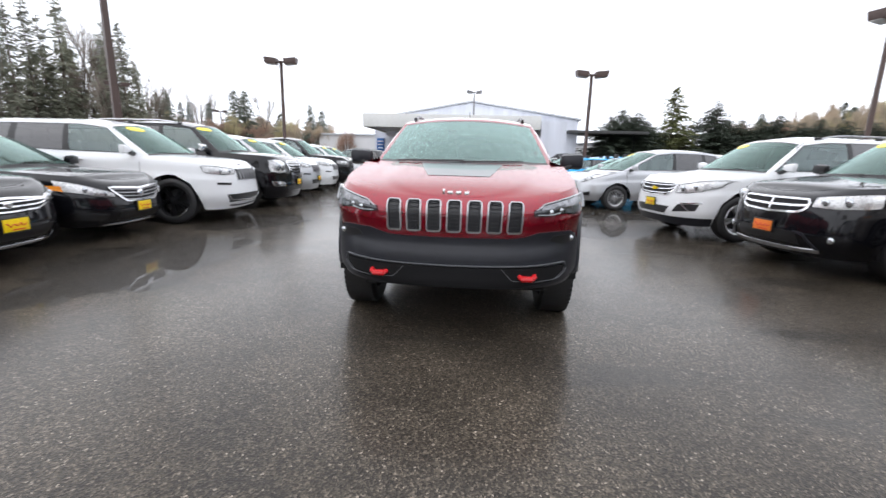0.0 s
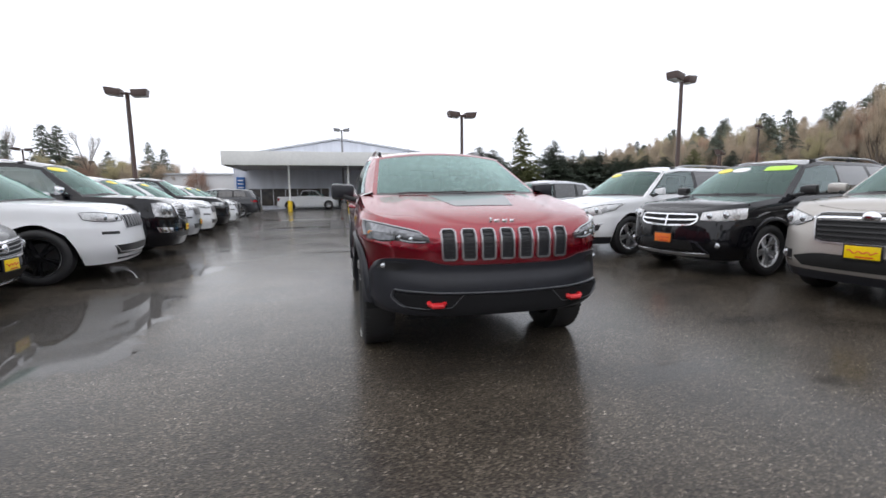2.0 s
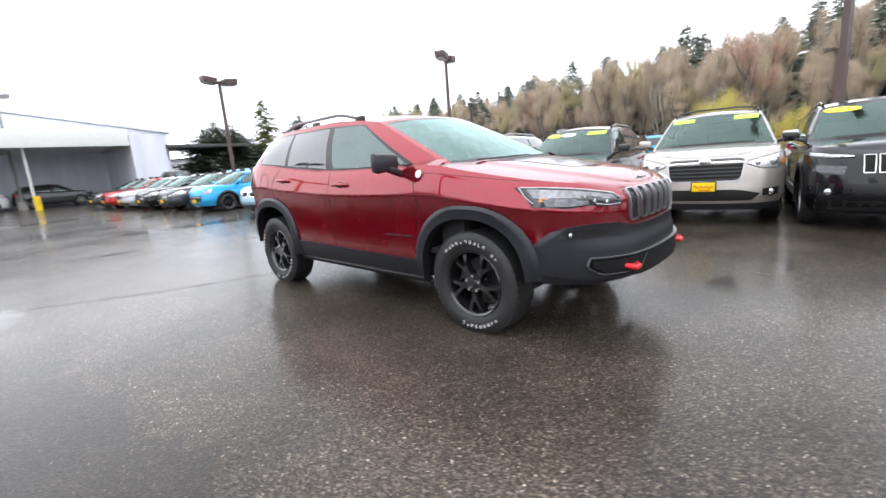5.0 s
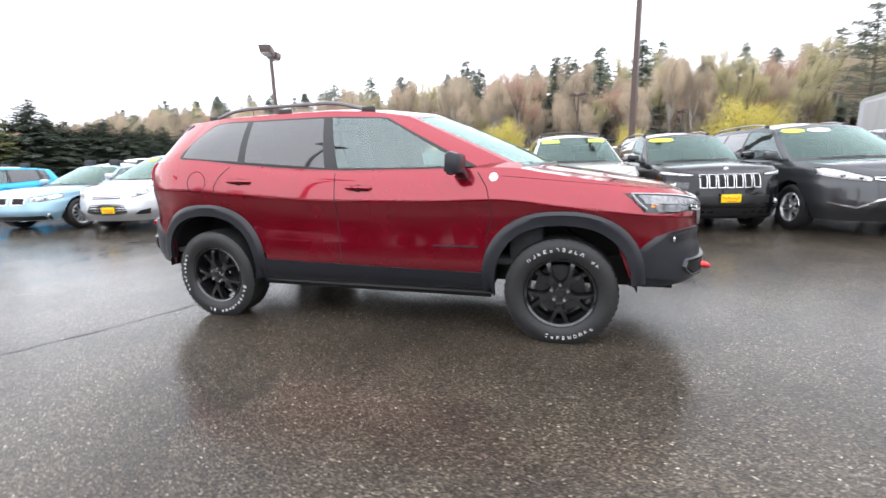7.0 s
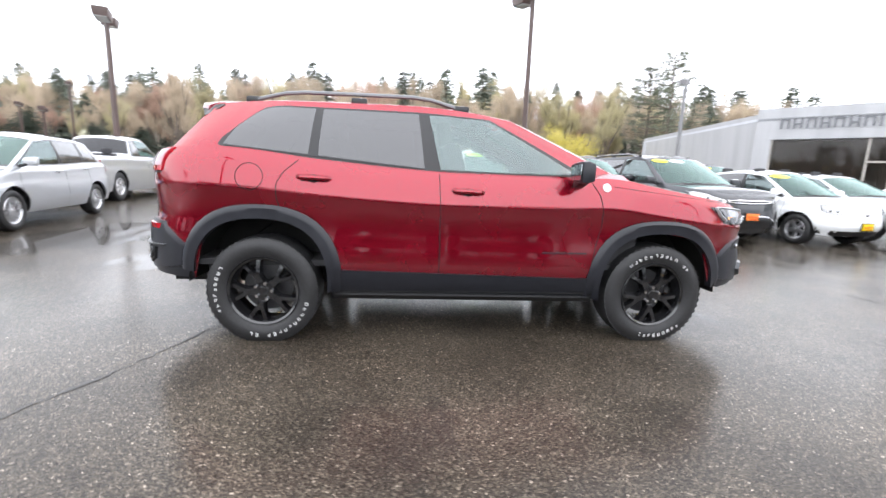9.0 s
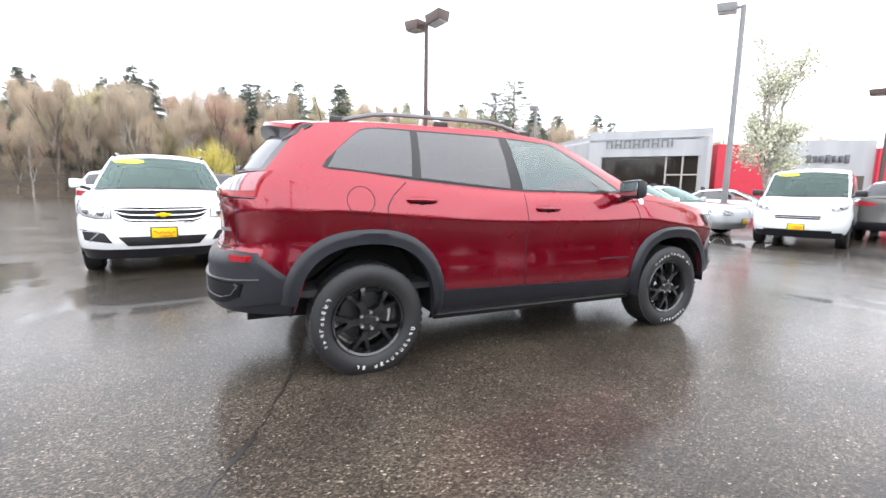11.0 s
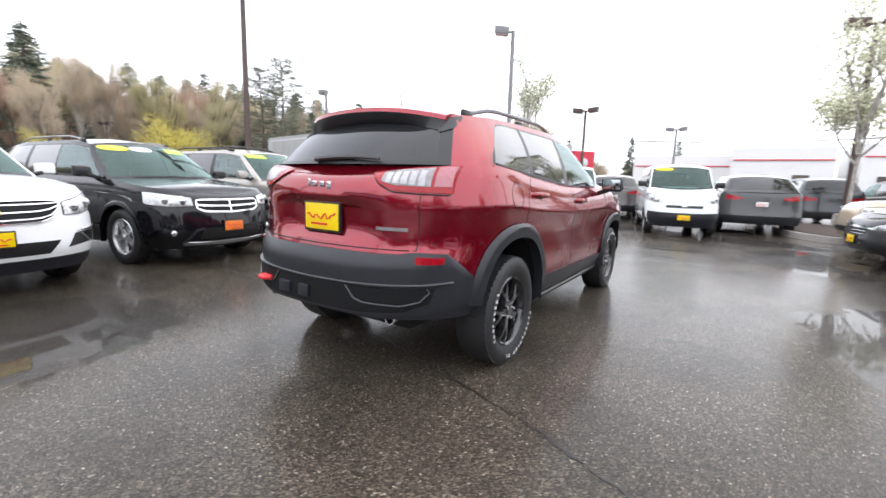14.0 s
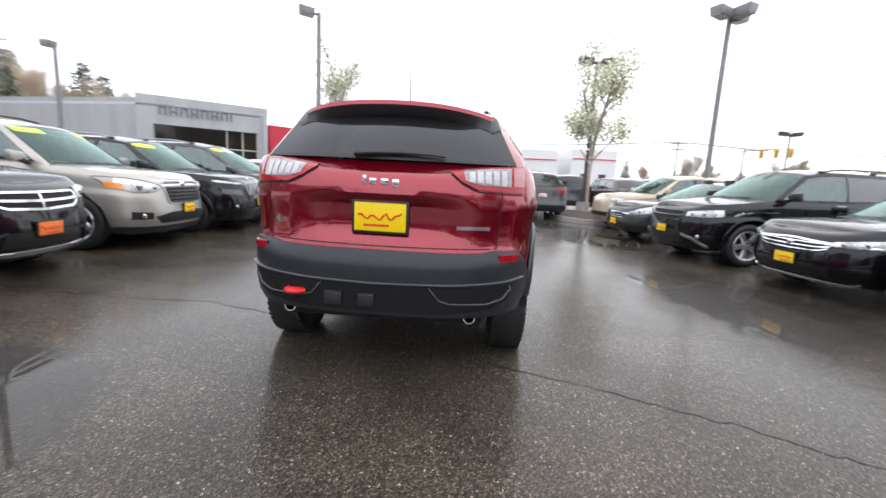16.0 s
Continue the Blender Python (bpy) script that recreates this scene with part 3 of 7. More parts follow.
# white dealership across the street
deal = new("white_dealership")
tagged(deal, "low white dealership with red stripes", "building")
for x0_, x1_, y_, h in ((-1.8, 6.5, -44, 4.3), (-8.6, -1.8, -41, 4.7), (-14.8, -10.2, -42, 5.0)):
    bm = bmesh.new()
    prism(bm, [(x0_, y_), (x1_, y_), (x1_, y_ - 9), (x0_, y_ - 9)], 0, h)
    bmesh.ops.recalc_face_normals(bm, faces=bm.faces)
    part("white_wall", bm, M_WHITEWALL, deal)
    bm = bmesh.new()
    box(bm, ((x0_ + x1_) / 2, y_ + .04, h - .95), (x1_ - x0_ - .3, .1, .09))
    part("red_stripe", bm, M_REDWALL, deal)
    # windows are flat dark boxes, the dim inside painted as colour
    for k in range(2):
        bm = bmesh.new()
        xx = x0_ + (x1_ - x0_) * (.3 + .4 * k)
        box(bm, (xx, y_ + .03, 1.4), ((x1_ - x0_) * .16, .12, 2.3), bevel=.02)
        part("dealership_window", bm, M_SHOWDARK, deal)
# planted kerb island
bm = bmesh.new()
ring = [(-4.55 + 1.35 * math.cos(a * math.tau / 32), -12.3 + 2.65 * math.sin(a * math.tau / 32)) for a in range(32)]
prism(bm, ring, 0, .15)
bmesh.ops.recalc_face_normals(bm, faces=bm.faces)
tagged(part("kerb_island", bm, M_BRICK), "concrete kerb of a planted island", "kerb", kind="structure")
bm = bmesh.new()
prism(bm, [(-4.55 + (x + 4.55) * .86, -12.3 + (y + 12.3) * .93) for x, y in ring], .1, .17)
bmesh.ops.recalc_face_normals(bm, faces=bm.faces)
tagged(part("mulch", bm, M_MULCH), "dark red-brown bark mulch", "mulch", kind="stuff")

# wooded slope east of the yard
M_SLOPE = simple("leaf_litter_slope", (.085, .062, .04), .9, grain=.35, gscale=2.5, bump=.4)
bm = bmesh.new()


def slope_z(x, y):
    """Height of the wooded slope."""
    d = x - (52 + .0 * y)
    return min(8.5, max(0.0, d) * .20) + 1.4 * max(0.0, min(1, d / 15)) * noise.noise(Vector((x * .03, y * .03, 0)))


nx, ny = 26, 60
gp = [[Vector((46 + i * 8.0, -150 + j * 8.0, slope_z(46 + i * 8.0, -150 + j * 8.0) - (.4 if i == 0 else 0))) for j in range(ny)] for i in range(nx)]
vv = [[bm.verts.new(p) for p in r] for r in gp]
for i in range(nx - 1):
    for j in range(ny - 1):
        bm.faces.new((vv[i][j], vv[i + 1][j], vv[i + 1][j + 1], vv[i][j + 1]))
tagged(part("hillside", bm, M_SLOPE), "wooded brown hillside", "hill", kind="structure")

# ---- the car builder: a body lofted from a plan outline, with a glasshouse on it ----
from mathutils.bvhtree import BVHTree

BASE = dict(
    L=4.75, W=1.86, wb=2.78, fo=0.95, r=0.355, tw=0.225, sill=0.26, zf=0.24, zr=0.30, df=0.85, dr=0.55, nf=3.0, nr=3.4,
    arch=0.425, archx=2.0,
    side=[(0, .07), (.12, .03), (.3, .0), (.62, .004), (.70, .022), (.9, .04), (1, .085)],
    front=[(0, .10), (.15, .03), (.3, .0), (.45, .012), (.75, .05), (.9, .10), (1, .22)],
    rear=[(0, .09), (.15, .02), (.3, .0), (.42, .03), (.6, .06), (.9, .09), (1, .13)],
    zsh=[(-2.4, .88), (-2.1, .95), (-1.0, 1.06), (0.2, 1.10), (1.6, 1.17), (2.4, 1.15)],
    crown=.05, yc=-.95, bow=.22, yr0=-.15, yr1=1.75, yb=2.2, hr=.62, zroof=[(-.2, 1.58), (.3, 1.62), (1.2, 1.61), (1.8, 1.56)], rcrown=.06,
    tl=[(-9, .05), (9, .05)], th=[(-9, .9), (9, .9)], dlo=(-.78, 1.85), pillars=[(.18, .28), (1.05, 1.13)], ymap=None,
    clear_to=.2, deck=False, bulge=.03, interior=True, archdz=(0, 0), dent=None,
    rows=(0, .05, .10, .15, .20, .25, .30, .36, .42, .48, .54, .60, .65, .70, .74, .78, .82, .86, .90, .94, .97, 1), rwin=(.14, .88), rearfrac=.84)


class Shell:
    """Surfaces of one car, in its own axes: nose towards -y, wheels on z = 0."""

    def __init__(self, spec, root, mat):
        S = dict(BASE)
        S.update(spec)
        self.S, self.root, self.mat = S, root, mat
        self.hw = S["W"] / 2
        self.y0 = -S["fo"] - S["wb"] / 2
        self.y1 = self.y0 + S["L"]
        self.ax = (-S["wb"] / 2, S["wb"] / 2)
        self.verts, self.groups = [], {}
        self.build()

    def column_set(self):
        S, hw, y0, y1 = self.S, self.hw, self.y0, self.y1
        cols = []
        for f in (0, .08, .16, .24, .32, .40, .48, .56, .64, .71, .78, .84, .89, .93, .96, .98, .993):
            k = (1 - f ** S["nf"]) ** (1 / S["nf"])
            nx, ny = f ** (S["nf"] - 1) / hw, -(k ** (S["nf"] - 1)) / S["df"]
            q = math.hypot(nx, ny)
            cols.append((f * hw, y0 + S["df"] * (1 - k), nx / q, ny / q))
        ys = set(np.arange(y0 + S["df"], y1 - S["dr"] + .01, .055))
        for a in self.ax:
            ys |= {a + S["arch"] * math.cos(k * math.pi / 16) for k in range(17)}
            ys |= {a - S["arch"] - .004, a + S["arch"] + .004}
        lo, hi = y0 + S["df"] * .93, y1 - S["dr"] * .93
        last = -9
        for y in sorted(ys):
            if lo < y < hi and y - last > .003:
                cols.append((hw, y, 1.0, 0.0))
                last = y
        for f in (.9998, .9995, .999, .998, .996, .9945, .993, .9915, .988, .98, .96, .93, .89, .84, .78, .70, .60, .5, .4, .3, .2, .1, 0):
            k = (1 - f ** S["nr"]) ** (1 / S["nr"])
            if k < .08:
                continue
            nx, ny = f ** (S["nr"] - 1) / hw, (k ** (S["nr"] - 1)) / S["dr"]
            q = math.hypot(nx, ny)
            cols.append((f * hw, y1 - S["dr"] * (1 - k), nx / q, ny / q))
        return cols

    def zlow(self, x, y, nx):
        S = self.S
        z = lerp([(self.y0, S["zf"]), (self.y0 + .35, S["zf"]), (self.ax[0] - S["arch"], S["zf"] + .01), (self.ax[0] + S["arch"], S["sill"]),
                  (self.ax[1] - S["arch"], S["sill"]), (self.ax[1] + S["arch"], S["zr"] - .01), (self.y1, S["zr"])], y)
        for a in self.ax:
            d = abs(y - a) / S["arch"]
            if d < 1 and nx > .25:
                z = max(z, S["r"] + self.lift(a) + S["arch"] * (1 - d ** S["archx"]) ** (1 / S["archx"]))
        return z

    def lift(self, ax):
        """How far the opening over one axle stands above the wheel's middle line."""
        return self.S["archdz"][0 if ax < 0 else 1]

    def sheet_point(self, c, z):
        S = self.S
        x, y, nx, ny = c
        zt = curve(S["zsh"], y)
        h = (z - S["sill"]) / (zt - S["sill"])
        ins = nx * nx * curve(S["side"], h) + ny * ny * curve(S["front"] if ny < 0 else S["rear"], h)
        if S["dent"] and ny > 0:
            z0, z1, xd, deep = S["dent"]
            ins += deep * ease(z0, z0 + .05, z) * ease(z1, z1 - .03, z) * ease(xd, xd - .09, x)
        return Vector((x - nx * ins if x > 1e-6 else 0.0, y - ny * ins, z))

    def put(self, rows, key):
        """Faces of a grid of points; key: a name, or a function of row and column."""
        n0 = len(self.verts)
        m = len(rows[0])
        for r in rows:
            self.verts += r
        for i in range(len(rows) - 1):
            for j in range(m - 1):
                k = key(i, j) if callable(key) else key
                if k is None:
                    continue
                a = n0 + i * m + j
                self.groups.setdefault(k, []).append((a, a + 1, a + m + 1, a + m))

    def roofz(self, f, y):
        return curve(self.S["zroof"], y) + self.S["rcrown"] * (1 - abs(f) ** 2.2)

    def hr(self, y):
        return curve(self.S["hr"], y) if isinstance(self.S["hr"], list) else self.S["hr"]

    def build(self):
        S = self.S
        cols = self.column_set()
        tops = []
        grid = []
        for c in cols:
            zl, zt = self.zlow(c[0], c[1], c[2]), curve(S["zsh"], c[1])
            grid.append([self.sheet_point(c, zl if k == 0 else max(zl, S["sill"] + (zt - S["sill"]) * h)) for k, h in enumerate(S["rows"])])
            tops.append(grid[-1][-1])
        for sgn in (1, -1):
            line = S.get("cladline")

            def low(i, j):
                q = (grid[i][j] + grid[i + 1][j + 1]) / 2
                return "clad" + ("front" if q.y < 0 else "rear") + ("" if abs(q.y) > self.S["wb"] / 2 else "mid") + str(sgn) if line and q.z < lerp(line, q.y) else "body"
            self.put([[Vector((sgn * p.x, p.y, p.z)) for p in col] for col in grid], low)
        # bonnet, and boot lid or load bed cover
        half = [0, .17, .33, .46, .54, .60, .66, .72, .80, .90, 1]
        xf = [-f for f in half[:0:-1]] + half
        ridge = S.get("ridge", 0)
        front = [p for p, c in zip(tops, cols) if p.y < S["yc"] + .06 and c[3] <= 0]
        back = [p for p, c in zip(tops, cols) if p.y > S["yb"] - .06 and c[3] >= 0]
        self.hoodspan = [(p.y, p.x) for p in front]

        def across(p, q=1.0):
            w = p.x / self.hw
            return [Vector((f * p.x, p.y, p.z + q * S["crown"] * w * w * (1 - abs(f) ** 2.5) + ridge * w * (ease(.68, .56, abs(f)) if q == 1 else 0))) for f in xf]
        self.put([across(p) for p in front], "body")
        if back:
            self.put([across(p, .6 if S["deck"] else 0.0) for p in back], "body")
        # glasshouse
        side = [p for p, c in zip(tops, cols) if p.y > S["yc"] and p.y <= S["yb"] + .001 and (p.x > self.hw * S["rearfrac"])]
        zc, zb = side[0].z, side[-1].z
        yb = side[-1].y
        base_s = [Vector((p.x - .015 - S.get("cowlin", 0) * (1 - ease(side[0].y, side[0].y + .55, p.y)), p.y, p.z)) for p in side]
        xe, xb = base_s[0].x, base_s[-1].x
        ym = S["ymap"] or [(side[0].y, S["yr0"]), (.23, .28), (1.1, 1.08), (yb, S["yr1"])]
        top_s = []
        for p in base_s:
            yt = curve(ym, p.y)
            top_s.append(Vector((self.hr(yt), yt, self.roofz(1, yt))))
        eg = S.get("edge", .965)
        xs = [-1, -eg] + [-.90 + k * .1125 for k in range(17)] + [eg, 1]
        ws = sorted(self.hoodspan)

        def hood_z(x, y):
            w = lerp(ws, y)
            return curve(S["zsh"], y) + S["crown"] * (w / self.hw) ** 2 * (1 - min(1, abs(x) / w) ** 2.5) + ridge * ease(.68, .56, abs(x) / w)
        base_w = []
        for f in xs:
            y = side[0].y - S["bow"] * (1 - f * f)
            base_w.append(Vector((f * xe, y, hood_z(f * xe, y) - .004 if abs(f) < 1 else zc)))
        top_w = [Vector((f * self.hr(S["yr0"]), S["yr0"] - .06 * (1 - f * f), self.roofz(f, S["yr0"]))) for f in xs]
        rb = .05 if S["deck"] else max(0.02, S["rearbow"] if "rearbow" in S else .10)
        base_r = [Vector((f * xb, yb + rb * (1 - f * f), zb + (S["crown"] * .5 * (1 - f * f) if S["deck"] else 0))) for f in xs]
        top_r = [Vector((f * top_s[-1].x, top_s[-1].y + .05 * (1 - f * f), self.roofz(f, top_s[-1].y))) for f in xs]

        def rows_of(tl, th):
            e = .028
            return [0, tl, tl + e] + [tl + e + (th - tl - 2 * e) * k / 5 for k in range(1, 5)] + [th - e, th, (1 + th) / 2, 1]

        def wall(b, t, tl, th, out, bulge):
            pts = []
            for q in rows_of(tl, th):
                p = b.lerp(t, q)
                p = p + out * (bulge * 4 * q * (1 - q))
                pts.append(p)
            return pts

        def incell(i):
            return 2 <= i <= 6
        # side walls
        for sgn, nm in ((1, "l"), (-1, "r")):
            grid_s = []
            for b, t in zip(base_s, top_s):
                soft = min(1.0, (b.y - base_s[0].y) / .3, (base_s[-1].y - b.y) / .3)
                col = wall(b, t, curve(S["tl"], b.y), curve(S["th"], b.y), Vector((1, 0, 0)), S["bulge"] * soft * (2 - soft))
                grid_s.append([Vector((sgn * p.x, p.y, p.z)) for p in col])

            def key(i, j, nm=nm):
                y = (base_s[i].y + base_s[i + 1].y) / 2
                if not S["dlo"][0] < y < S["dlo"][1] or j < 1 or j > 7:
                    return "body"
                ends = y < S["dlo"][0] + .05 or y > S["dlo"][1] - .05
                k = sum(y > p[0] for p in S["pillars"])
                if ends or not incell(j) or any(a < y < b for a, b in S["pillars"]):
                    return "trim"
                return f"side{k}{nm}"
            self.put(grid_s, key)
        fw = lambda i, j: "windscreen" if 1 <= i <= 18 and incell(j) else ("body" if j > 7 or i in (0, 19) else "trim")
        self.put([wall(b, t, .03, .95, Vector((0, -1, 0)), .035 * (1 - abs(f) ** 4)) for b, t, f in zip(base_w, top_w, xs)], fw)
        r0, r1 = S["rwin"]
        fr = lambda i, j: "rear_window" if 2 <= i <= 17 and incell(j) else ("trim" if (S.get("wrap") or 1 <= i <= 18) and (0 if S.get("wrap") else 1) <= j <= 7 else "body")
        self.put([wall(b, t, r0, r1, Vector((0, 1, 0)), .03 * (1 - abs(f) ** 4)) for b, t, f in zip(base_r, top_r, xs)], fr)
        # roof
        n = len(top_s)
        rows = []
        for k, p in enumerate(top_s):
            q = k / (n - 1)
            w0, w1 = -.06 * max(0, 1 - q * 4), .05 * max(0, 1 - (1 - q) * 4)
            rows.append([Vector((f * p.x, p.y + (w0 + w1) * (1 - f * f), self.roofz(f, p.y))) for f in xs])
        self.put(rows, "body")
        # ledge under the windows
        for sgn in (1, -1):
            self.put([[Vector((sgn * p.x, p.y, p.z)), Vector((sgn * (q.x - .015), p.y, p.z + .5 * (p.x - q.x - .015)))] for p, q in zip(side, base_s)], "body")
        self.bvh = BVHTree.FromPolygons([tuple(v) for v in self.verts], [f for g in self.groups.values() for f in g])
        names = {"body": ("body", self.mat), "trim": ("window_trim", M_BLACK), "windscreen": ("windscreen", S.get("screen", M_SCREEN2)), "rear_window": ("rear_window", S.get("rearglass", M_REARDK))}
        for g, fs in self.groups.items():
            used = sorted({i for f in fs for i in f})
            at = {i: k for k, i in enumerate(used)}
            name, mat = ("lower_cladding", M_CLAD) if g.startswith("clad") else names.get(g, ("side_window", M_GLASS if g.startswith("side0") else M_TINT))
            if S.get("allclear") and mat is M_TINT:
                mat = M_GLASS
            ob = add(name, [self.verts[i] for i in used], [[at[i] for i in f] for f in fs], mat, self.root, weld=True, sharp=28)
            if mat in (M_GLASS, M_SCREEN, M_SCREEN2, M_TINT, M_REARDK):
                ob.visible_shadow = False
        self.under()

    def under(self):
        S, root, hw = self.S, self.root, self.hw
        bm = bmesh.new()
        zs = S["sill"]
        a = S["arch"] + .02
        for y0, y1, w in ((self.y0 + .22, self.ax[0] - a, hw * .66), (self.ax[0] - a, self.ax[0] + a, hw - S["tw"] - .09), (self.ax[0] + a, self.ax[1] - a, hw * .93),
                          (self.ax[1] - a, self.ax[1] + a, hw - S["tw"] - .09), (self.ax[1] + a, self.y1 - .22, hw * .62)):
            if y1 > y0:
                box(bm, (0, (y0 + y1) / 2, zs + .15), (2 * w, y1 - y0 + .01, .2))
        part("underbody", bm, M_DARK, root)
        for ax in self.ax:
            for sgn in (1, -1):
                rr = a + .01
                arc = [(ax + rr * math.cos(t), S["r"] + self.lift(ax) + rr * math.sin(t)) for t in [math.pi * (k / 14) for k in range(15)]]
                arc = [(arc[0][0], self.zlow(hw, ax + rr, 1) + .03)] + arc + [(arc[-1][0], self.zlow(hw, ax - rr, 1) + .03)]
                bm = bmesh.new()
                o = [bm.verts.new((sgn * (hw - .05), y, z)) for y, z in arc]
                i = [bm.verts.new((sgn * (hw - .42), y, z)) for y, z in arc]
                for k in range(len(arc) - 1):
                    bm.faces.new((o[k], o[k + 1], i[k + 1], i[k]))
                bm.faces.new(i)
                part("wheel_arch_liner", bm, M_DARK, root)
        if not S["interior"]:
            return
        bm = bmesh.new()
        y0, y1 = S["yc"] - .1, S["yb"] - .12
        zf = zs + .24
        box(bm, (0, (y0 + y1) / 2, zf), (2 * hw - .22, y1 - y0, .04))
        box(bm, (0, y0 + .08, (zf + lerp(S["zsh"], y0)) / 2 - .02), (2 * hw - .26, .24, lerp(S["zsh"], y0) - zf), bevel=.05)
        part("dashboard", bm, M_SEAT, root)
        for x in (-.36, .36):
            self.seat(x, S["clear_to"] - .25, zf, .5)
        if S["yr1"] - S["clear_to"] > .6:
            self.seat(0, S["clear_to"] + .62, zf, 1.2)

    def seat(self, x, y, z, w):
        bm = bmesh.new()
        box(bm, (x, y - .2, z + .22), (w, .52, .2), bevel=.06)
        box(bm, (x, y + .1, z + .55), (w, .16, .62), Matrix.Rotation(radians(-14), 4, "X"), bevel=.06)
        for dx in ((0,) if w < .8 else (-.35, .35)):
            box(bm, (x + dx, y + .2, z + .93), (.26, .10, .17), Matrix.Rotation(radians(-10), 4, "X"), bevel=.04)
        part("seat", bm, self.S.get("seatmat", M_SEAT), self.root)

    # -- things laid on the surface: a view is F front, R rear, + left side, - right side, T from above
    def cast(self, view, a, b):
        o, d = {"F": ((a, self.y0 - 1, b), (0, 1, 0)), "R": ((a, self.y1 + 1, b), (0, -1, 0)), "+": ((3, a, b), (-1, 0, 0)), "-": ((-3, a, b), (1, 0, 0)), "T": ((a, b, 4), (0, 0, -1))}[view]
        hit = self.bvh.ray_cast(Vector(o), Vector(d))
        if hit[0] is None:
            near = self.bvh.find_nearest(Vector(o) + Vector(d) * (1.2 if view in "FR" else 2.1))
            return near[0], near[1] if near[1].dot(Vector(d)) < 0 else -near[1]
        n = hit[1]
        return hit[0], (n if n.dot(Vector(d)) < 0 else -n)

    def band(self, name, view, lo, hi, mat, out=.006, depth=.025, n=10, m=4, label="", parent=None, dome=0.0):
        """A panel between two lines on the surface, standing proud of it by out, with closed edges."""
        lo, hi = resample(lo, n), resample(hi, n)
        vs, fs = [], []
        sgn = {"F": Vector((0, -1, 0)), "R": Vector((0, 1, 0)), "+": Vector((1, 0, 0)), "-": Vector((-1, 0, 0)), "T": Vector((0, 0, 1))}[view]
        for i in range(n):
            for j in range(m + 1):
                t = j / m
                p, nn = self.cast(view, lo[i][0] + (hi[i][0] - lo[i][0]) * t, lo[i][1] + (hi[i][1] - lo[i][1]) * t)
                nn = (nn + sgn).normalized()
                k = out + dome * (1 - (2 * t - 1) ** 2) * (1 - (2 * i / (n - 1) - 1) ** 2)
                vs.append(p + nn * k)
        for i in range(n - 1):
            for j in range(m):
                a = i * (m + 1) + j
                fs.append((a, a + 1, a + m + 2, a + m + 1))
        rim = [i * (m + 1) for i in range(n)] + [(n - 1) * (m + 1) + j for j in range(1, m + 1)] + [i * (m + 1) + m for i in range(n - 2, -1, -1)] + list(range(m - 1, 0, -1))
        k0 = len(vs)
        vs += [vs[i] - sgn * depth for i in rim]
        q = len(rim)
        for i in range(q):
            fs.append((rim[i], rim[(i + 1) % q], k0 + (i + 1) % q, k0 + i))
        return add(name, vs, fs, mat, parent or self.root, label, weld=True)

    def strip(self, name, view, pts, w, mat, out=.004, n=None, label="", parent=None, close=False):
        """A narrow raised bar of width w along a line on the surface."""
        if close:
            pts = list(pts) + [pts[0]]
        n = n or max(3, 2 * len(pts))
        c = [self.cast(view, a, b) for a, b in resample(pts, n)]
        vs, fs = [], []
        for i, (p, nn) in enumerate(c):
            t = (c[min(n - 1, i + 1)][0] - c[max(0, i - 1)][0])
            u = t.cross(nn)
            u = u.normalized() * (w / 2) if u.length > 1e-7 else Vector((0, 0, w / 2))
            vs += [p - u - nn * .004, p - u * .8 + nn * out, p + u * .8 + nn * out, p + u - nn * .004]
        for i in range(n - 1):
            for j in range(3):
                a = i * 4 + j
                fs.append((a, a + 1, a + 5, a + 4))
        fs += [(0, 1, 2, 3), tuple(range(4 * n - 1, 4 * n - 5, -1))]
        return add(name, vs, fs, mat, parent or self.root, label, weld=True)

    def tool(self, fn):
        return self.band if fn == "band" else self.strip

    def both(self, fn, name, view, *lines, **kw):
        """The same piece on the other flank."""
        if view in "FR":
            a = self.tool(fn)(name, view, *[[(x, z) for x, z in l] if isinstance(l, list) else l for l in lines], **kw)
            b = self.tool(fn)(name, view, *[[(-x, z) for x, z in l] if isinstance(l, list) else l for l in lines], **kw)
        else:
            a = self.tool(fn)(name, "+", *lines, **kw)
            b = self.tool(fn)(name, "-", *lines, **kw)
        return a, b

    def arch_band(self, ax, r0, r1, a0, a1, mat, out=.022, label=""):
        """The flare round one wheel opening, on both flanks."""
        S = self.S
        px = S["archx"]
        for view, sgn in (("+", 1), ("-", -1)):
            vs, fs = [], []
            n, m = 26, 4
            for i in range(n):
                a = radians(a0 + (a1 - a0) * i / (n - 1))
                c, s = math.cos(a), math.sin(a)
                q = (abs(c) ** px + abs(s) ** px) ** (-1 / px) if s > 0 else 1.0
                for j in range(m + 1):
                    rr = (r0 + (r1 - r0) * j / m) * q
                    y, z = ax + rr * c, S["r"] + self.lift(ax) + rr * s
                    zz = max(z, self.zlow(self.hw, y, 1) + .004)
                    p, nn = self.cast(view, y, zz)
                    if abs(p.x) < self.hw * .72:
                        p = Vector((sgn * (self.hw - .03), y, z))
                    vs.append(Vector((p.x + sgn * out * (1.0 if j < m else .25), y, z)))
            for i in range(n - 1):
                for j in range(m):
                    a = i * (m + 1) + j
                    fs.append((a, a + 1, a + m + 2, a + m + 1))
            k0 = len(vs)
            vs += [vs[i * (m + 1)] - Vector((sgn * .07, 0, 0)) for i in range(n)]
            for i in range(n - 1):
                fs.append((i * (m + 1), (i + 1) * (m + 1), k0 + i + 1, k0 + i))
            add("wheel_arch_flare", vs, fs, mat, self.root, label, weld=True, sharp=45)


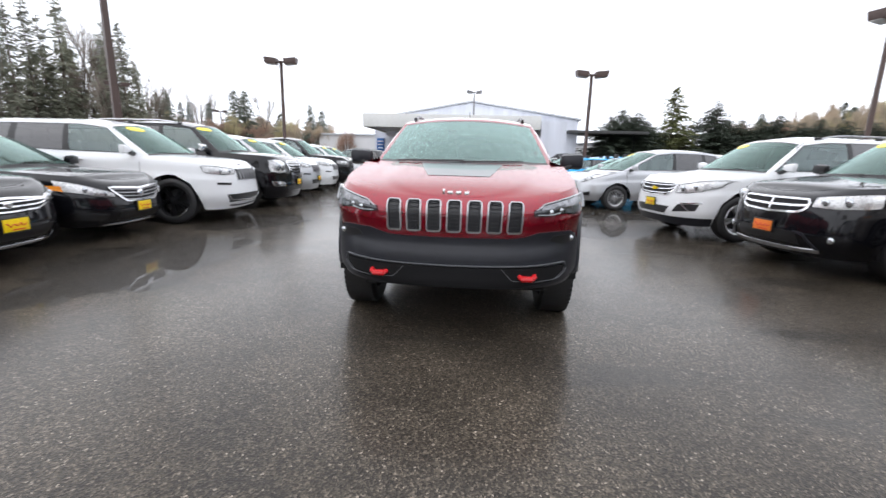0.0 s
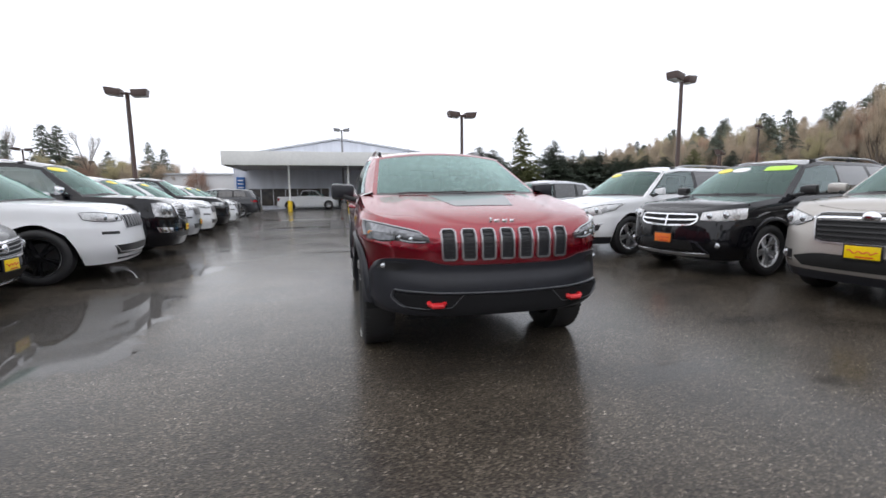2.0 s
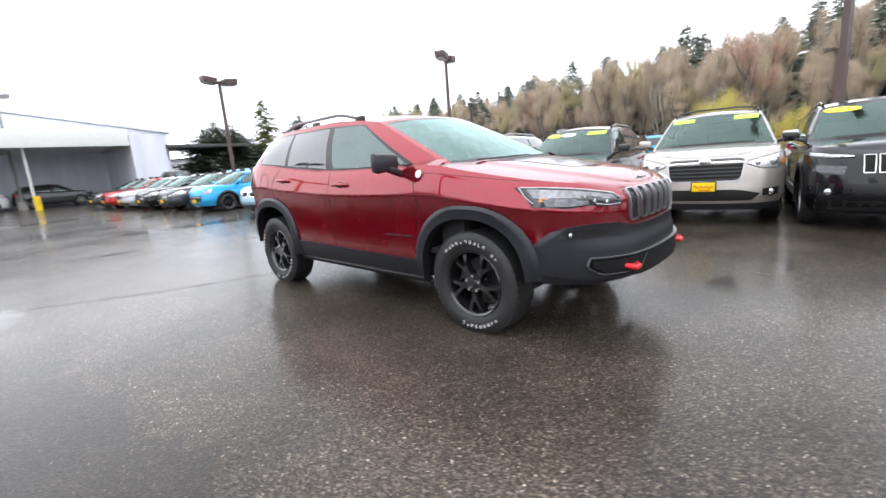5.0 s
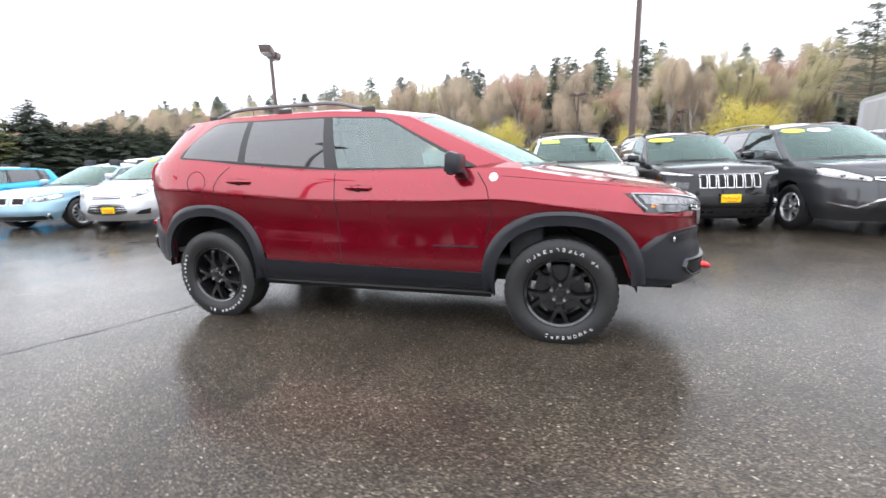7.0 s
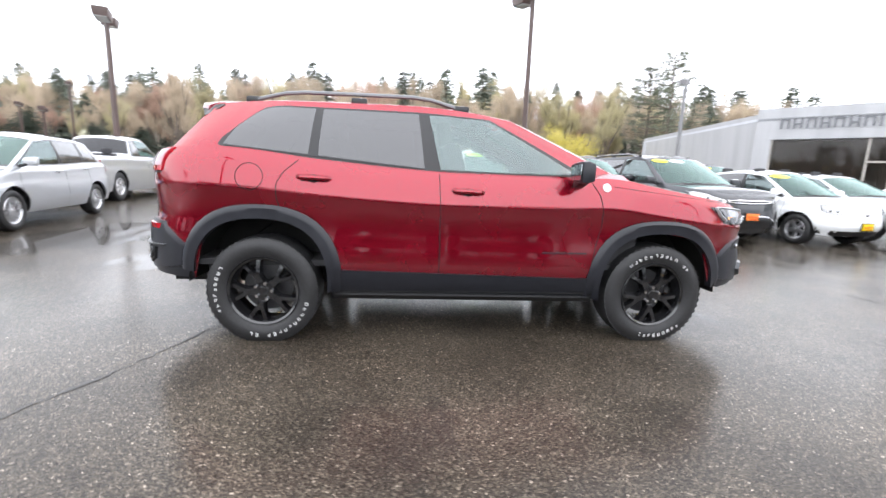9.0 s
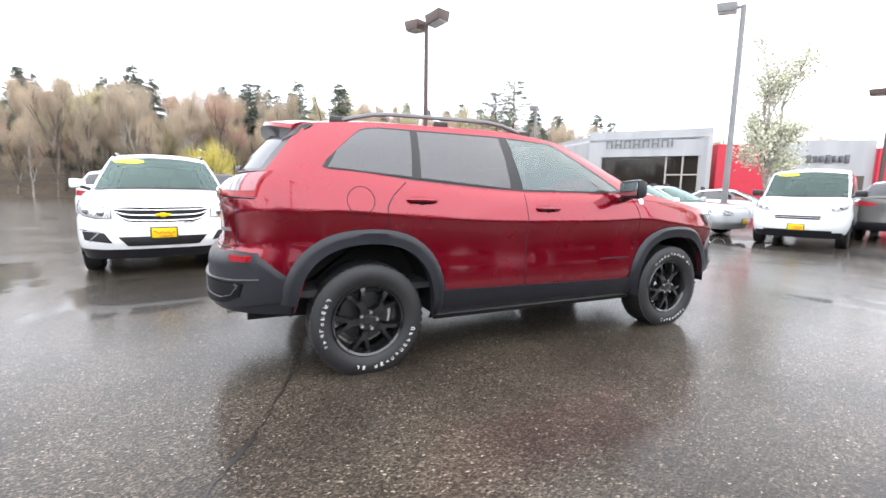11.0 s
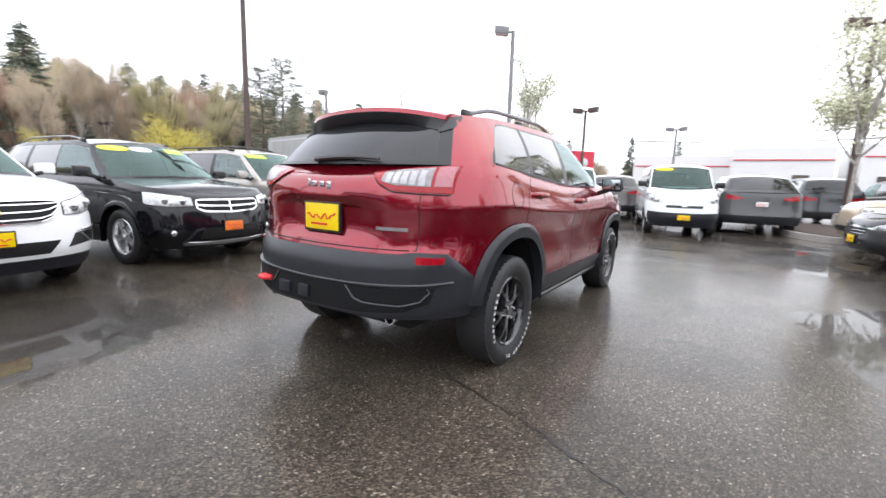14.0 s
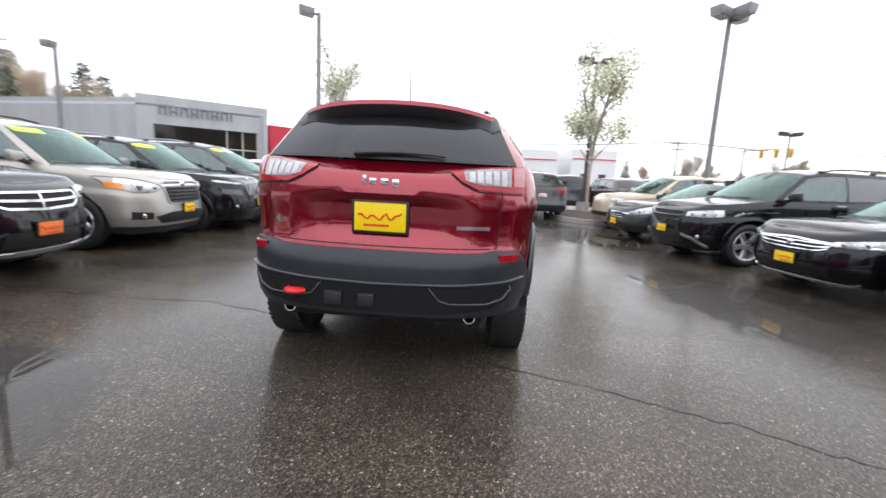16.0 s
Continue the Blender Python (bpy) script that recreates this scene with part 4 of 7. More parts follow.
# ---- wheels ----
WHEELS = {}
bm = bmesh.new()
tube(bm, [(-.012, 0, 0), (.010, 0, 0), (.014, 0, 0)], .011, 6)
NUT = bpy.data.meshes.new("wheel_nut")
bm.to_mesh(NUT)
bm.free()
NUT.materials.append(M_CHROME)


def spoke_mesh(bm, a, r0, r1, w0, w1, x0, x1, d=.03):
    """One spoke, from hub to rim, with sloping flanks."""
    u, v = Vector((0, math.cos(a), math.sin(a))), Vector((0, -math.sin(a), math.cos(a)))
    q = []
    for r, w, x in ((r0, w0, x0), ((r0 + r1) / 2, (w0 + w1) / 2 * .92, max(x0, x1) + .002), (r1, w1, x1)):
        q.append([bm.verts.new(u * r + v * (s * w * k) + Vector((x - dx, 0, 0))) for s, k, dx in ((-.5, 1.25, d), (-.5, .8, 0), (.5, .8, 0), (.5, 1.25, d))])
    for a_, b_ in zip(q, q[1:]):
        for k in range(4):
            bm.faces.new((a_[k], a_[(k + 1) % 4], b_[(k + 1) % 4], b_[k]))


def wheel_meshes(style, r, tw, rimr):
    key = (style, r, tw, rimr)
    if key in WHEELS:
        return WHEELS[key]
    h = tw / 2
    prof = [(h * .55, rimr - .004), (h * .80, rimr + .004), (h * .98, rimr + (r - rimr) * .3), (h * 1.0, rimr + (r - rimr) * .55), (h * .93, r - .028), (h * .80, r - .006), (h * .4, r), (-h * .4, r),
            (-h * .80, r - .006), (-h * .95, r - .03), (-h, rimr + (r - rimr) * .5), (-h * .8, rimr)]
    vs, fs = lathe(prof, 56)
    bm = bmesh.new()
    for v in vs:
        bm.verts.new(v)
    bm.verts.ensure_lookup_table()
    for f in fs:
        bm.faces.new([bm.verts[i] for i in f])
    tyre = bpy.data.meshes.new("tyre")
    bm.to_mesh(tyre)
    bm.free()
    tread = None
    if style == "rugged":
        bm = bmesh.new()
        for k in range(52):
            a = k * math.tau / 52
            for x, da, sx in ((h * .68, 0, .044), (h * .23, .045, .044), (-h * .23, 0, .044), (-h * .68, .045, .044)):
                m = Matrix.Rotation(a + da, 4, "X") @ Matrix.Translation((x, 0, r - .006)) @ Matrix.Rotation(.25 * (1 if x > 0 else -1), 4, "Z")
                box(bm, (0, 0, 0), (sx, .026, .007))
                bm.verts.ensure_lookup_table()
                for v in bm.verts[-8:]:
                    v.co = m @ v.co
        tread = bpy.data.meshes.new("tread")
        bm.to_mesh(tread)
        bm.free()
    # rim: dish, lip, spokes and hub
    vs, fs = lathe([(h * .80, rimr + .002), (h * .86, rimr - .004), (h * .78, rimr - .018), (h * .5, rimr - .03), (-h * .3, rimr - .04), (-h * .75, rimr - .03)], 48)
    bm = bmesh.new()
    for v in vs:
        bm.verts.new(v)
    bm.verts.ensure_lookup_table()
    for f in fs:
        bm.faces.new([bm.verts[i] for i in f])
    xo = h * .62
    if style == "rugged":
        # five broad spokes that fork towards the rim
        for k in range(5):
            a = k * math.tau / 5 + .3
            spoke_mesh(bm, a, .045, rimr * .58, .062, .050, xo + .004, xo + .012, .05)
            for da in (-1, 1):
                r0, r1 = rimr * .50, rimr - .010
                u0, u1 = a + da * .10, a + da * .26
                p0, p1 = Vector((0, r0 * math.cos(u0), r0 * math.sin(u0))), Vector((0, r1 * math.cos(u1), r1 * math.sin(u1)))
                d_ = (p1 - p0).normalized()
                v_ = Vector((1, 0, 0)).cross(d_)
                q = []
                for p_, w_, x_ in ((p0, .034, xo + .012), (p0.lerp(p1, .5), .030, xo + .010), (p1, .040, xo - .004)):
                    q.append([bm.verts.new(p_ + v_ * (s_ * w_ * k_) + Vector((x_ - dx, 0, 0))) for s_, k_, dx in ((-.5, 1.3, .045), (-.5, .75, 0), (.5, .75, 0), (.5, 1.3, .045))])
                for a_, b_ in zip(q, q[1:]):
                    for m_ in range(4):
                        bm.faces.new((a_[m_], a_[(m_ + 1) % 4], b_[(m_ + 1) % 4], b_[m_]))
    else:
        n, w = {"five": (5, .085), "ten": (10, .035), "six": (6, .07), "multi": (15, .022), "twin": (5, .03)}[style]
        for k in range(n):
            a = k * math.tau / n + .2
            if style == "twin":
                for d in (-.15, .15):
                    spoke_mesh(bm, a + d, .04, rimr - .012, .034, .036, xo, xo + .005)
            else:
                spoke_mesh(bm, a, .04, rimr - .012, w * .8, w, xo, xo + .004)
    hv, hf = lathe([(xo + .022, .0), (xo + .022, .028), (xo + .012, .034), (xo + .01, .066), (xo - .03, .075)], 20)
    k0 = len(bm.verts)
    for v in hv:
        bm.verts.new(v)
    bm.verts.ensure_lookup_table()
    for f in hf:
        bm.faces.new([bm.verts[k0 + i] for i in f])
    rim = bpy.data.meshes.new("rim")
    bm.to_mesh(rim)
    bm.free()
    bvs, bfs = lathe([(-.03, .02), (-.03, rimr * .70), (-.05, rimr * .70)], 32)
    disc = bpy.data.meshes.new("brake_disc")
    disc.from_pydata(bvs, [], bfs)
    WHEELS[key] = tyre, rim, disc, tread
    return WHEELS[key]


def wheels(sh, style, mat, rimr, label="", only=None):
    S = sh.S
    for ax in sh.ax:
        for sgn in (1, -1):
            meshes = wheel_meshes(style, S.get("tyre", S["r"]), S["tw"], rimr)
            obs = []
            for nm, me, ma in zip(("wheel_tyre", "rim", "brake_disc", "tread"), meshes, (M_RUBBER, mat, M_DISC, M_RUBBER)):
                if me is None:
                    continue
                if not me.materials:
                    for p in me.polygons:
                        p.use_smooth = True
                    me.set_sharp_from_angle(angle=radians(35))
                    me.materials.append(ma)
                ob = new(nm, me)
                ob.material_slots[0].link = "OBJECT"
                ob.material_slots[0].material = ma
                obs.append(ob)
            obs[0].parent = sh.root
            for ob in obs[1:]:
                ob.parent = obs[0]
            if len(obs) > 3:
                tagged(obs[3], "worn black rubber tread blocks", kind="stuff")
            obs[0].matrix_basis = pose(sgn * (sh.hw - S["tw"] / 2 - .025), ax, S["r"] + .001, (17 * ax) % 60, 0, 0 if sgn > 0 else 180)
            if label:
                tagged(obs[1], label)
                for k in range(5):
                    nut = new("wheel_nut", NUT)
                    nut.parent = obs[0]
                    a = k * math.tau / 5 + .9
                    nut.matrix_basis = pose(S["tw"] * .31 + .014, .056 * math.cos(a), .056 * math.sin(a))

# ---- fittings that all cars share ----
def mirror_x(pts):
    return [(-x, z) for x, z in pts]


def door_mirror(sh, y, z, mat, size=1.0, reach=.150):
    for sgn in (1, -1):
        p, _ = sh.cast("+" if sgn > 0 else "-", y, z - .02)
        bm = bmesh.new()
        # a shell that swells forward, cut flat behind, narrower towards the arm
        vs = box(bm, (0, 0, 0), (.205 * size, .105 * size, .140 * size), bevel=.038 * size)
        for v in vs:
            t_ = v.co.x * sgn / (.1025 * size)
            v.co.z *= 1 + .10 * t_
            if v.co.y < 0:
                v.co.y *= 1 - .25 * t_ * t_
                v.co.z *= .86
            v.co += Vector((p.x + sgn * reach, y + .035, z + .075))
        head = part("door_mirror", bm, mat, sh.root)
        bm = bmesh.new()
        box(bm, (p.x + sgn * .04, y + .02, z + .005), (.16, .07, .045), Matrix.Rotation(sgn * -.35, 4, "Y"), bevel=.015)
        part("mirror_arm", bm, M_BLACK, head)
        bm = bmesh.new()
        box(bm, (p.x + sgn * reach, y + .035 + .0535 * size, z + .075), (.165 * size, .006, .10 * size), bevel=.002)
        part("mirror_glass", bm, M_MIRROR, head)


def handles(sh, spots, mat):
    for y, z in spots:
        for view, sgn in (("+", 1), ("-", -1)):
            p, _ = sh.cast(view, y, z)
            bm = bmesh.new()
            tube(bm, [(p.x - sgn * .01, y - .10, z - .004), (p.x + sgn * .026, y - .075, z), (p.x + sgn * .032, y, z + .003), (p.x + sgn * .026, y + .075, z + .004), (p.x - sgn * .01, y + .10, z + .004)], .0175, 8)
            part("door_handle", bm, mat, sh.root)
            # flat dark oval on the skin paints in the shade of the cup
            sh.band("handle_cup", view, [(y - .055, z - .012), (y, z - .032), (y + .055, z - .012)], [(y - .055, z + .012), (y, z + .024), (y + .055, z + .012)], M_DARK, out=.0015, depth=.002, n=7, m=2)


def licence_plate(sh, view, x, z, kind="Y", w=.31, h=.155, frame=M_BLACK, y=None):
    """A dealer's plate: coloured card in a dark frame, with bars in place of its lettering."""
    ps = [sh.cast(view, x + dx, z + dz)[0].y for dx in (-.12, 0, .12) for dz in (-.05, .05)]
    sg = -1 if view == "F" else 1
    yy = (min(ps) if view == "F" else max(ps)) + sg * .012 if y is None else y
    bm = bmesh.new()
    box(bm, (x, yy, z), (w, .018, h), bevel=.006)
    fr = part("licence_plate", bm, frame, sh.root, "dealer plate in a black frame")
    base = {"Y": M_YELLOW, "O": M_ORANGE, "W": M_WHITE}[kind]
    bm = bmesh.new()
    box(bm, (x, yy + sg * .010, z), (w - .03, .006, h - (.03 if h < .2 else .06)), bevel=.002)
    part("plate_card", bm, base, fr)
    rnd = random.Random(int(abs(x * 100 + z * 1000)))
    bm = bmesh.new()
    pts = []
    for k in range(15):
        t = k / 14
        pts.append((x + (t - .5) * (w - .075), yy + sg * .013, z + .015 * math.sin(t * 21) + .008 * rnd.uniform(-1, 1) + (.02 if k == 0 else 0)))
    tube(bm, pts, .006, 5)
    box(bm, (x + .02, yy + sg * .0135, z - .045), (w * .45, .004, .012))
    part("plate_lettering", bm, M_PRED, fr)


def wipers(sh):
    S = sh.S
    for x0, x1 in ((-.55, .02), (-.02, .5)):
        bm = bmesh.new()
        pts = []
        for k in range(6):
            x = x0 + (x1 - x0) * k / 5
            p, n = sh.cast("F", x, lerp(S["zsh"], S["yc"] - S["bow"] * .8) + S["crown"] * .8 + .010 + .014 * k / 5)
            pts.append(p + n * .012)
        tube(bm, pts, .0055, 5)
        part("wiper", bm, M_BLACK, sh.root)


def sticker(sh, x, w, mat, dz=.0):
    S = sh.S
    z = sh.roofz(0, S["yr0"]) - .10 + dz
    xs = [x - w / 2, x - w * .43, x - w * .25, x, x + w * .25, x + w * .43, x + w / 2]
    hs = [.030, .034, .034, .034, .034, .034, .030] if mat is M_STICK_G else [.004, .024, .034, .037, .034, .024, .004]
    sh.band("price_sticker", "F", [(a, z - h) for a, h in zip(xs, hs)], [(a, z + h) for a, h in zip(xs, hs)], mat, out=.004, depth=.004, n=11, m=2)


def shut_lines(sh, ys, zlo=None, mat=None):
    S = sh.S
    for y in ys:
        top = lerp(S["zsh"], y) - .012
        lo = (sh.zlow(sh.hw, y, 1) if zlo is None else zlo) + .02
        for v in "+-":
            sh.strip("door_gap", v, [(y, lo), (y + .005, (lo + top) / 2), (y, top)], .007, mat or M_DARK, out=.0012, n=10)


def roof_rails(sh, y0, y1, mat, dx=.05, lift=.055):
    for sgn in (1, -1):
        pts = []
        for k in range(13):
            t = k / 12
            y = y0 + (y1 - y0) * t
            f = 1 - dx / sh.hr(y)
            up = lift * min(1, 5 * t, 5 * (1 - t))
            pts.append((sgn * (sh.hr(y) - dx), y, sh.roofz(f, y) + up))
        bm = bmesh.new()
        tube(bm, pts, .0145, 7)
        rail = part("roof_rail", bm, mat, sh.root)
        for t in (.02, .5, .98):
            y = y0 + (y1 - y0) * t
            bm = bmesh.new()
            box(bm, (sgn * (sh.hr(y) - dx), y, sh.roofz(.9, y) + .012), (.032, .11, .045), bevel=.012)
            part("rail_foot", bm, M_BLACK, rail)


def head_lamp(sh, lo, hi, dark=False, dots=2, amber=False):
    for f in (lambda p: p, mirror_x):
        lamp = sh.band("headlight", "F", f(lo), f(hi), M_LAMPDK if dark else M_LAMPIN, out=.006, depth=.03, n=12, m=4, dome=.012)
        sh.strip("lamp_rim", "F", f(list(lo) + list(hi)[::-1]), .007, M_BLACK, out=.012, n=40, parent=lamp, close=True)
        a, b = resample(lo, 9), resample(hi, 9)
        for k in range(dots):
            i = 2 + k * 3
            c = ((a[i][0] + b[i][0]) / 2, (a[i][1] + b[i][1]) / 2)
            r = max(.018, abs(b[i][1] - a[i][1]) * .36)
            p, nn = sh.cast("F", f([c])[0][0], c[1])
            bm = bmesh.new()
            bmesh.ops.create_uvsphere(bm, u_segments=14, v_segments=8, radius=r)
            for v in bm.verts:
                v.co = Vector((v.co.x, v.co.y * .5, v.co.z)) + p + Vector((0, -.012, 0))
            part("lens", bm, M_LENS, lamp)
        if amber:
            q0, q1 = [a[-2], a[-1]], [((a[-2][0] + b[-2][0]) / 2, (a[-2][1] + b[-2][1]) / 2), ((a[-1][0] + b[-1][0]) / 2, (a[-1][1] + b[-1][1]) / 2)]
            sh.band("indicator", "F", f(q0), f(q1), M_AMBER, out=.022, depth=.01, n=4, m=2, parent=lamp)


def grille(sh, lo, hi, bars=4, mat=None, back=None, rim=None, vertical=False, w=.016, rimw=.028):
    back = sh.band("grille", "F", lo, hi, back or M_INTAKE, out=.003, depth=.03, n=14, m=4)
    a, b = resample(lo, 13), resample(hi, 13)
    mat = mat or M_CHROME
    if vertical:
        for k in range(bars):
            i = (k + .5) / bars * 12
            i0 = int(i)
            q = i - i0
            lo_ = [a[i0][d] * (1 - q) + a[min(12, i0 + 1)][d] * q for d in (0, 1)]
            hi_ = [b[i0][d] * (1 - q) + b[min(12, i0 + 1)][d] * q for d in (0, 1)]
            sh.strip("grille_bar", "F", [tuple(lo_), tuple(hi_)], w, mat, out=.014, n=5, parent=back)
    else:
        for k in range(bars):
            t = (k + .5) / bars
            sh.strip("grille_bar", "F", [(p[0] + (q[0] - p[0]) * t, p[1] + (q[1] - p[1]) * t) for p, q in zip(a, b)], w, mat, out=.014, n=13, parent=back)
    if rim:
        sh.strip("grille_surround", "F", list(lo) + list(hi)[::-1], rimw, rim, out=.016, n=40, parent=back, close=True)
    return back


def badge(sh, view, x, z, r, mat, flat=.35):
    p, nn = sh.cast(view, x, z)
    bm = bmesh.new()
    bmesh.ops.create_uvsphere(bm, u_segments=16, v_segments=8, radius=r)
    for v in bm.verts:
        v.co = Vector((v.co.x * 1.25, v.co.y * flat, v.co.z)) + p + nn * .012
    part("badge", bm, mat, sh.root)


def sym(pts):
    """A line given for one half, from the middle out, as the whole line."""
    return [(-x, z) for x, z in pts[::-1]] + [p for p in pts if p[0] > 0]


def dress(sh, F):
    S = sh.S
    head_lamp(sh, *F["head"], dark=F.get("headdark", False), dots=F.get("dots", 2), amber=F.get("amber", False))
    for g in F.get("grilles", ()):
        grille(sh, **g)
    for lo, hi, mat in F.get("lower", ()):
        sh.band("bumper_insert", "F", lo, hi, mat, out=.004, depth=.03, n=14, m=3)
    for lo, hi, mat in F.get("lower2", ()):
        sh.both("band", "bumper_insert", "F", lo, hi, mat, out=.004, depth=.03, n=8, m=3)
    for pts, w, mat in F.get("strips", ()):
        sh.strip("chrome_strip", "F", pts, w, mat, out=.012, n=24)
    if "fog" in F:
        x, z = F["fog"]
        for s in (1, -1):
            p, nn = sh.cast("F", s * x, z)
            bm = bmesh.new()
            bmesh.ops.create_uvsphere(bm, u_segments=12, v_segments=8, radius=.042)
            for v in bm.verts:
                v.co = Vector((v.co.x, v.co.y * .5, v.co.z)) + p
            part("fog_light", bm, M_LENS, sh.root)
    if F.get("badge"):
        x, z, r, m = F["badge"]
        badge(sh, "F", x, z, r, m)
    if F.get("bow"):
        x, z = F["bow"]
        p, nn = sh.cast("F", x, z)
        bm = bmesh.new()
        box(bm, p + Vector((0, -.02, 0)), (.17, .02, .035), bevel=.006)
        box(bm, p + Vector((0, -.024, 0)), (.06, .022, .062), bevel=.006)
        part("badge", bm, M_YELLOW, sh.root)
    if F.get("plate"):
        licence_plate(sh, "F", F.get("platex", 0), F["plate"][0], F["plate"][1])
    if F.get("rplate"):
        licence_plate(sh, "R", 0, F["rplate"][0], F["rplate"][1])
    mm = F.get("mirror", sh.mat)
    door_mirror(sh, S["yc"] + .22, lerp(S["zsh"], S["yc"] + .22) + .02, mm, F.get("msize", 1.0))
    handles(sh, F.get("handles", [(.02, lerp(S["zsh"], 0) - .10), (.98, lerp(S["zsh"], 1) - .10)]), F.get("handmat", sh.mat))
    shut_lines(sh, F.get("doors", [S["yc"] + .12, .23, 1.08]))
    if F.get("wipers", True):
        wipers(sh)
    hw, yn = sh.hw, sh.y0
    edge = [(hw * .74, S["yc"] - .10), (hw * .77, yn + .62), (hw * .72, yn + .42), (hw * .55, yn + .27), (hw * .28, yn + .20), (0, yn + .18)]
    sh.strip("bonnet_gap", "T", edge + [(-x, y) for x, y in edge[-2::-1]], .006, M_DARK, out=.0012, n=44)
    for x, w, k in F.get("stick", ()):
        sticker(sh, x, w, {"Y": M_STICK_Y, "G": M_STICK_G, "W": M_WHITE}[k])
    if "tail" in F:
        lo, hi = F["tail"]
        sh.both("band", "tail_lamp", "R", lo, hi, M_TAIL, out=.006, depth=.02, n=10, m=3)
    if F.get("rails"):
        roof_rails(sh, S["yr0"] + .25, S["yr1"] - .1, F["rails"])
    if F.get("rack"):
        for y in (S["yr0"] + .55, S["yr1"] - .55):
            w = sh.hr(y) - .05
            bm = bmesh.new()
            tube(bm, [(-w, y, sh.roofz(.9, y) + .06), (-w * .5, y, sh.roofz(.5, y) + .055), (w * .5, y, sh.roofz(.5, y) + .055), (w, y, sh.roofz(.9, y) + .06)], .016, 7)
            part("roof_cross_bar", bm, M_BLACK, sh.root)
    if F.get("clad"):
        m = F["clad"]
        a = S["arch"]
        for ax in sh.ax:
            sh.arch_band(ax, a - .004, a + F.get("cladw", .06), -12, 192, m, out=.012)
        y0, y1 = sh.ax[0] + a + .02, sh.ax[1] - a - .02
        for v in "+-":
            sh.band("sill_cladding", v, [(y0, S["sill"] + .012), (y1, S["sill"] + .012)], [(y0, S["sill"] + .17), (y1, S["sill"] + .17)], m, out=.01, depth=.02, n=12, m=3)
    for v in "+-":
        for pts, w, m in F.get("side", ()):
            sh.strip("side_moulding", v, pts, w, m, out=.008, n=16)
    st, m, rr = F.get("wheels", ("five", M_ALLOY, .23))
    wheels(sh, st, m, rr)


def make_car(name, spec, mat, F, label, category, x, y, rz, group="parked cars"):
    root = new(name)
    tagged(root, label, category, group)
    sh = Shell(spec, root, mat)
    dress(sh, F)
    root.matrix_basis = pose(x, y, 0, 0, 0, rz)
    return sh

# ---- the red off-road car in the middle ----
P_HERO = paint("paint_deep_red", (0.245, 0.0055, 0.018), 0.68, 0.24, 0.13, 1.62)
M_RAIL = simple("grey_rail", (0.17, 0.17, 0.175), 0.34, metal=0.8, grain=0.06)
M_DECAL = simple("satin_black_film", (.014, .014, .016), .30, coat=.5, grain=.15, gscale=30)
HERO = dict(
    L=4.62, W=1.85, wb=2.76, fo=0.94, r=0.350, tyre=0.370, tw=0.245, sill=0.30, zf=0.40, zr=0.44, df=0.98, dr=0.90, nf=3.0, nr=3.0, arch=0.440, archx=2.4, archdz=(.025, .065),
    rows=(0, .05, .10, .15, .20, .25, .30, .36, .42, .48, .53, .58, .62, .66, .70, .73, .752, .767, .782, .80, .83, .87, .91, .95, .98, 1),
    side=[(0, .12), (.10, .065), (.19, .038), (.26, .024), (.34, .022), (.42, .025), (.52, .027), (.60, .025), (.66, .019), (.72, .009), (.752, .002), (.767, .0), (.785, .003), (.86, .018), (.94, .038), (1, .066)],
    cladline=[(-9, .72), (-2.25, .72), (-1.95, .66), (-1.80, .60), (-1.79, .47), (1.79, .50), (1.80, .62), (2.0, .64), (2.14, .70), (2.22, .78), (9, .79)], wrap=True, screen=M_SCREEN,
    front=[(0, .16), (.10, .06), (.20, .0), (.46, .0), (.53, .018), (.58, .026), (.66, .018), (.88, .022), (.94, .045), (1, .10)],
    rear=[(0, .14), (.08, .04), (.16, .0), (.48, .0), (.51, .012), (.53, .045), (.60, .058), (.70, .060), (.82, .052), (.90, .056), (.96, .075), (1, .12)],
    dent=(.835, 1.075, .43, .045),
    zsh=[(-2.32, .970), (-2.15, 1.005), (-1.8, 1.055), (-1.54, 1.095), (-1.25, 1.143), (-1.12, 1.168), (-.95, 1.180), (-.5, 1.168), (.2, 1.175), (1.0, 1.228), (1.6, 1.288), (1.9, 1.290), (2.1, 1.270), (2.30, 1.215)],
    crown=.042, yc=-1.13, bow=.22, cowlin=.075, ridge=.013, yr0=-.30, edge=.948, yr1=1.77, yb=2.02, hr=[(-.30, .655), (.5, .680), (1.2, .655), (1.77, .590)], rearbow=.15,
    zroof=[(-.30, 1.555), (0, 1.600), (.4, 1.624), (1.2, 1.622), (1.77, 1.590)], rcrown=.055,
    tl=[(-9, .03), (1.58, .03), (1.63, .045), (1.66, .08)], th=[(-9, .90), (1.28, .90), (1.42, .89), (1.52, .84), (1.57, .70), (1.615, .49), (1.645, .30), (1.66, .21)], dlo=(-.86, 1.664), pillars=[(.205, .315), (1.0, 1.09)],
    ymap=[(-1.12, -.30), (-.84, -.06), (.2, .30), (1.0, .98), (1.62, 1.42), (2.02, 1.77)], clear_to=.2, bulge=.028, rwin=(.03, .78), rearglass=M_REARDK, rearfrac=.80)
hero = new("red_offroad_car")
tagged(hero, "wet metallic red compact off-road car with grey plastic cladding", "car")
H = Shell(HERO, hero, P_HERO)

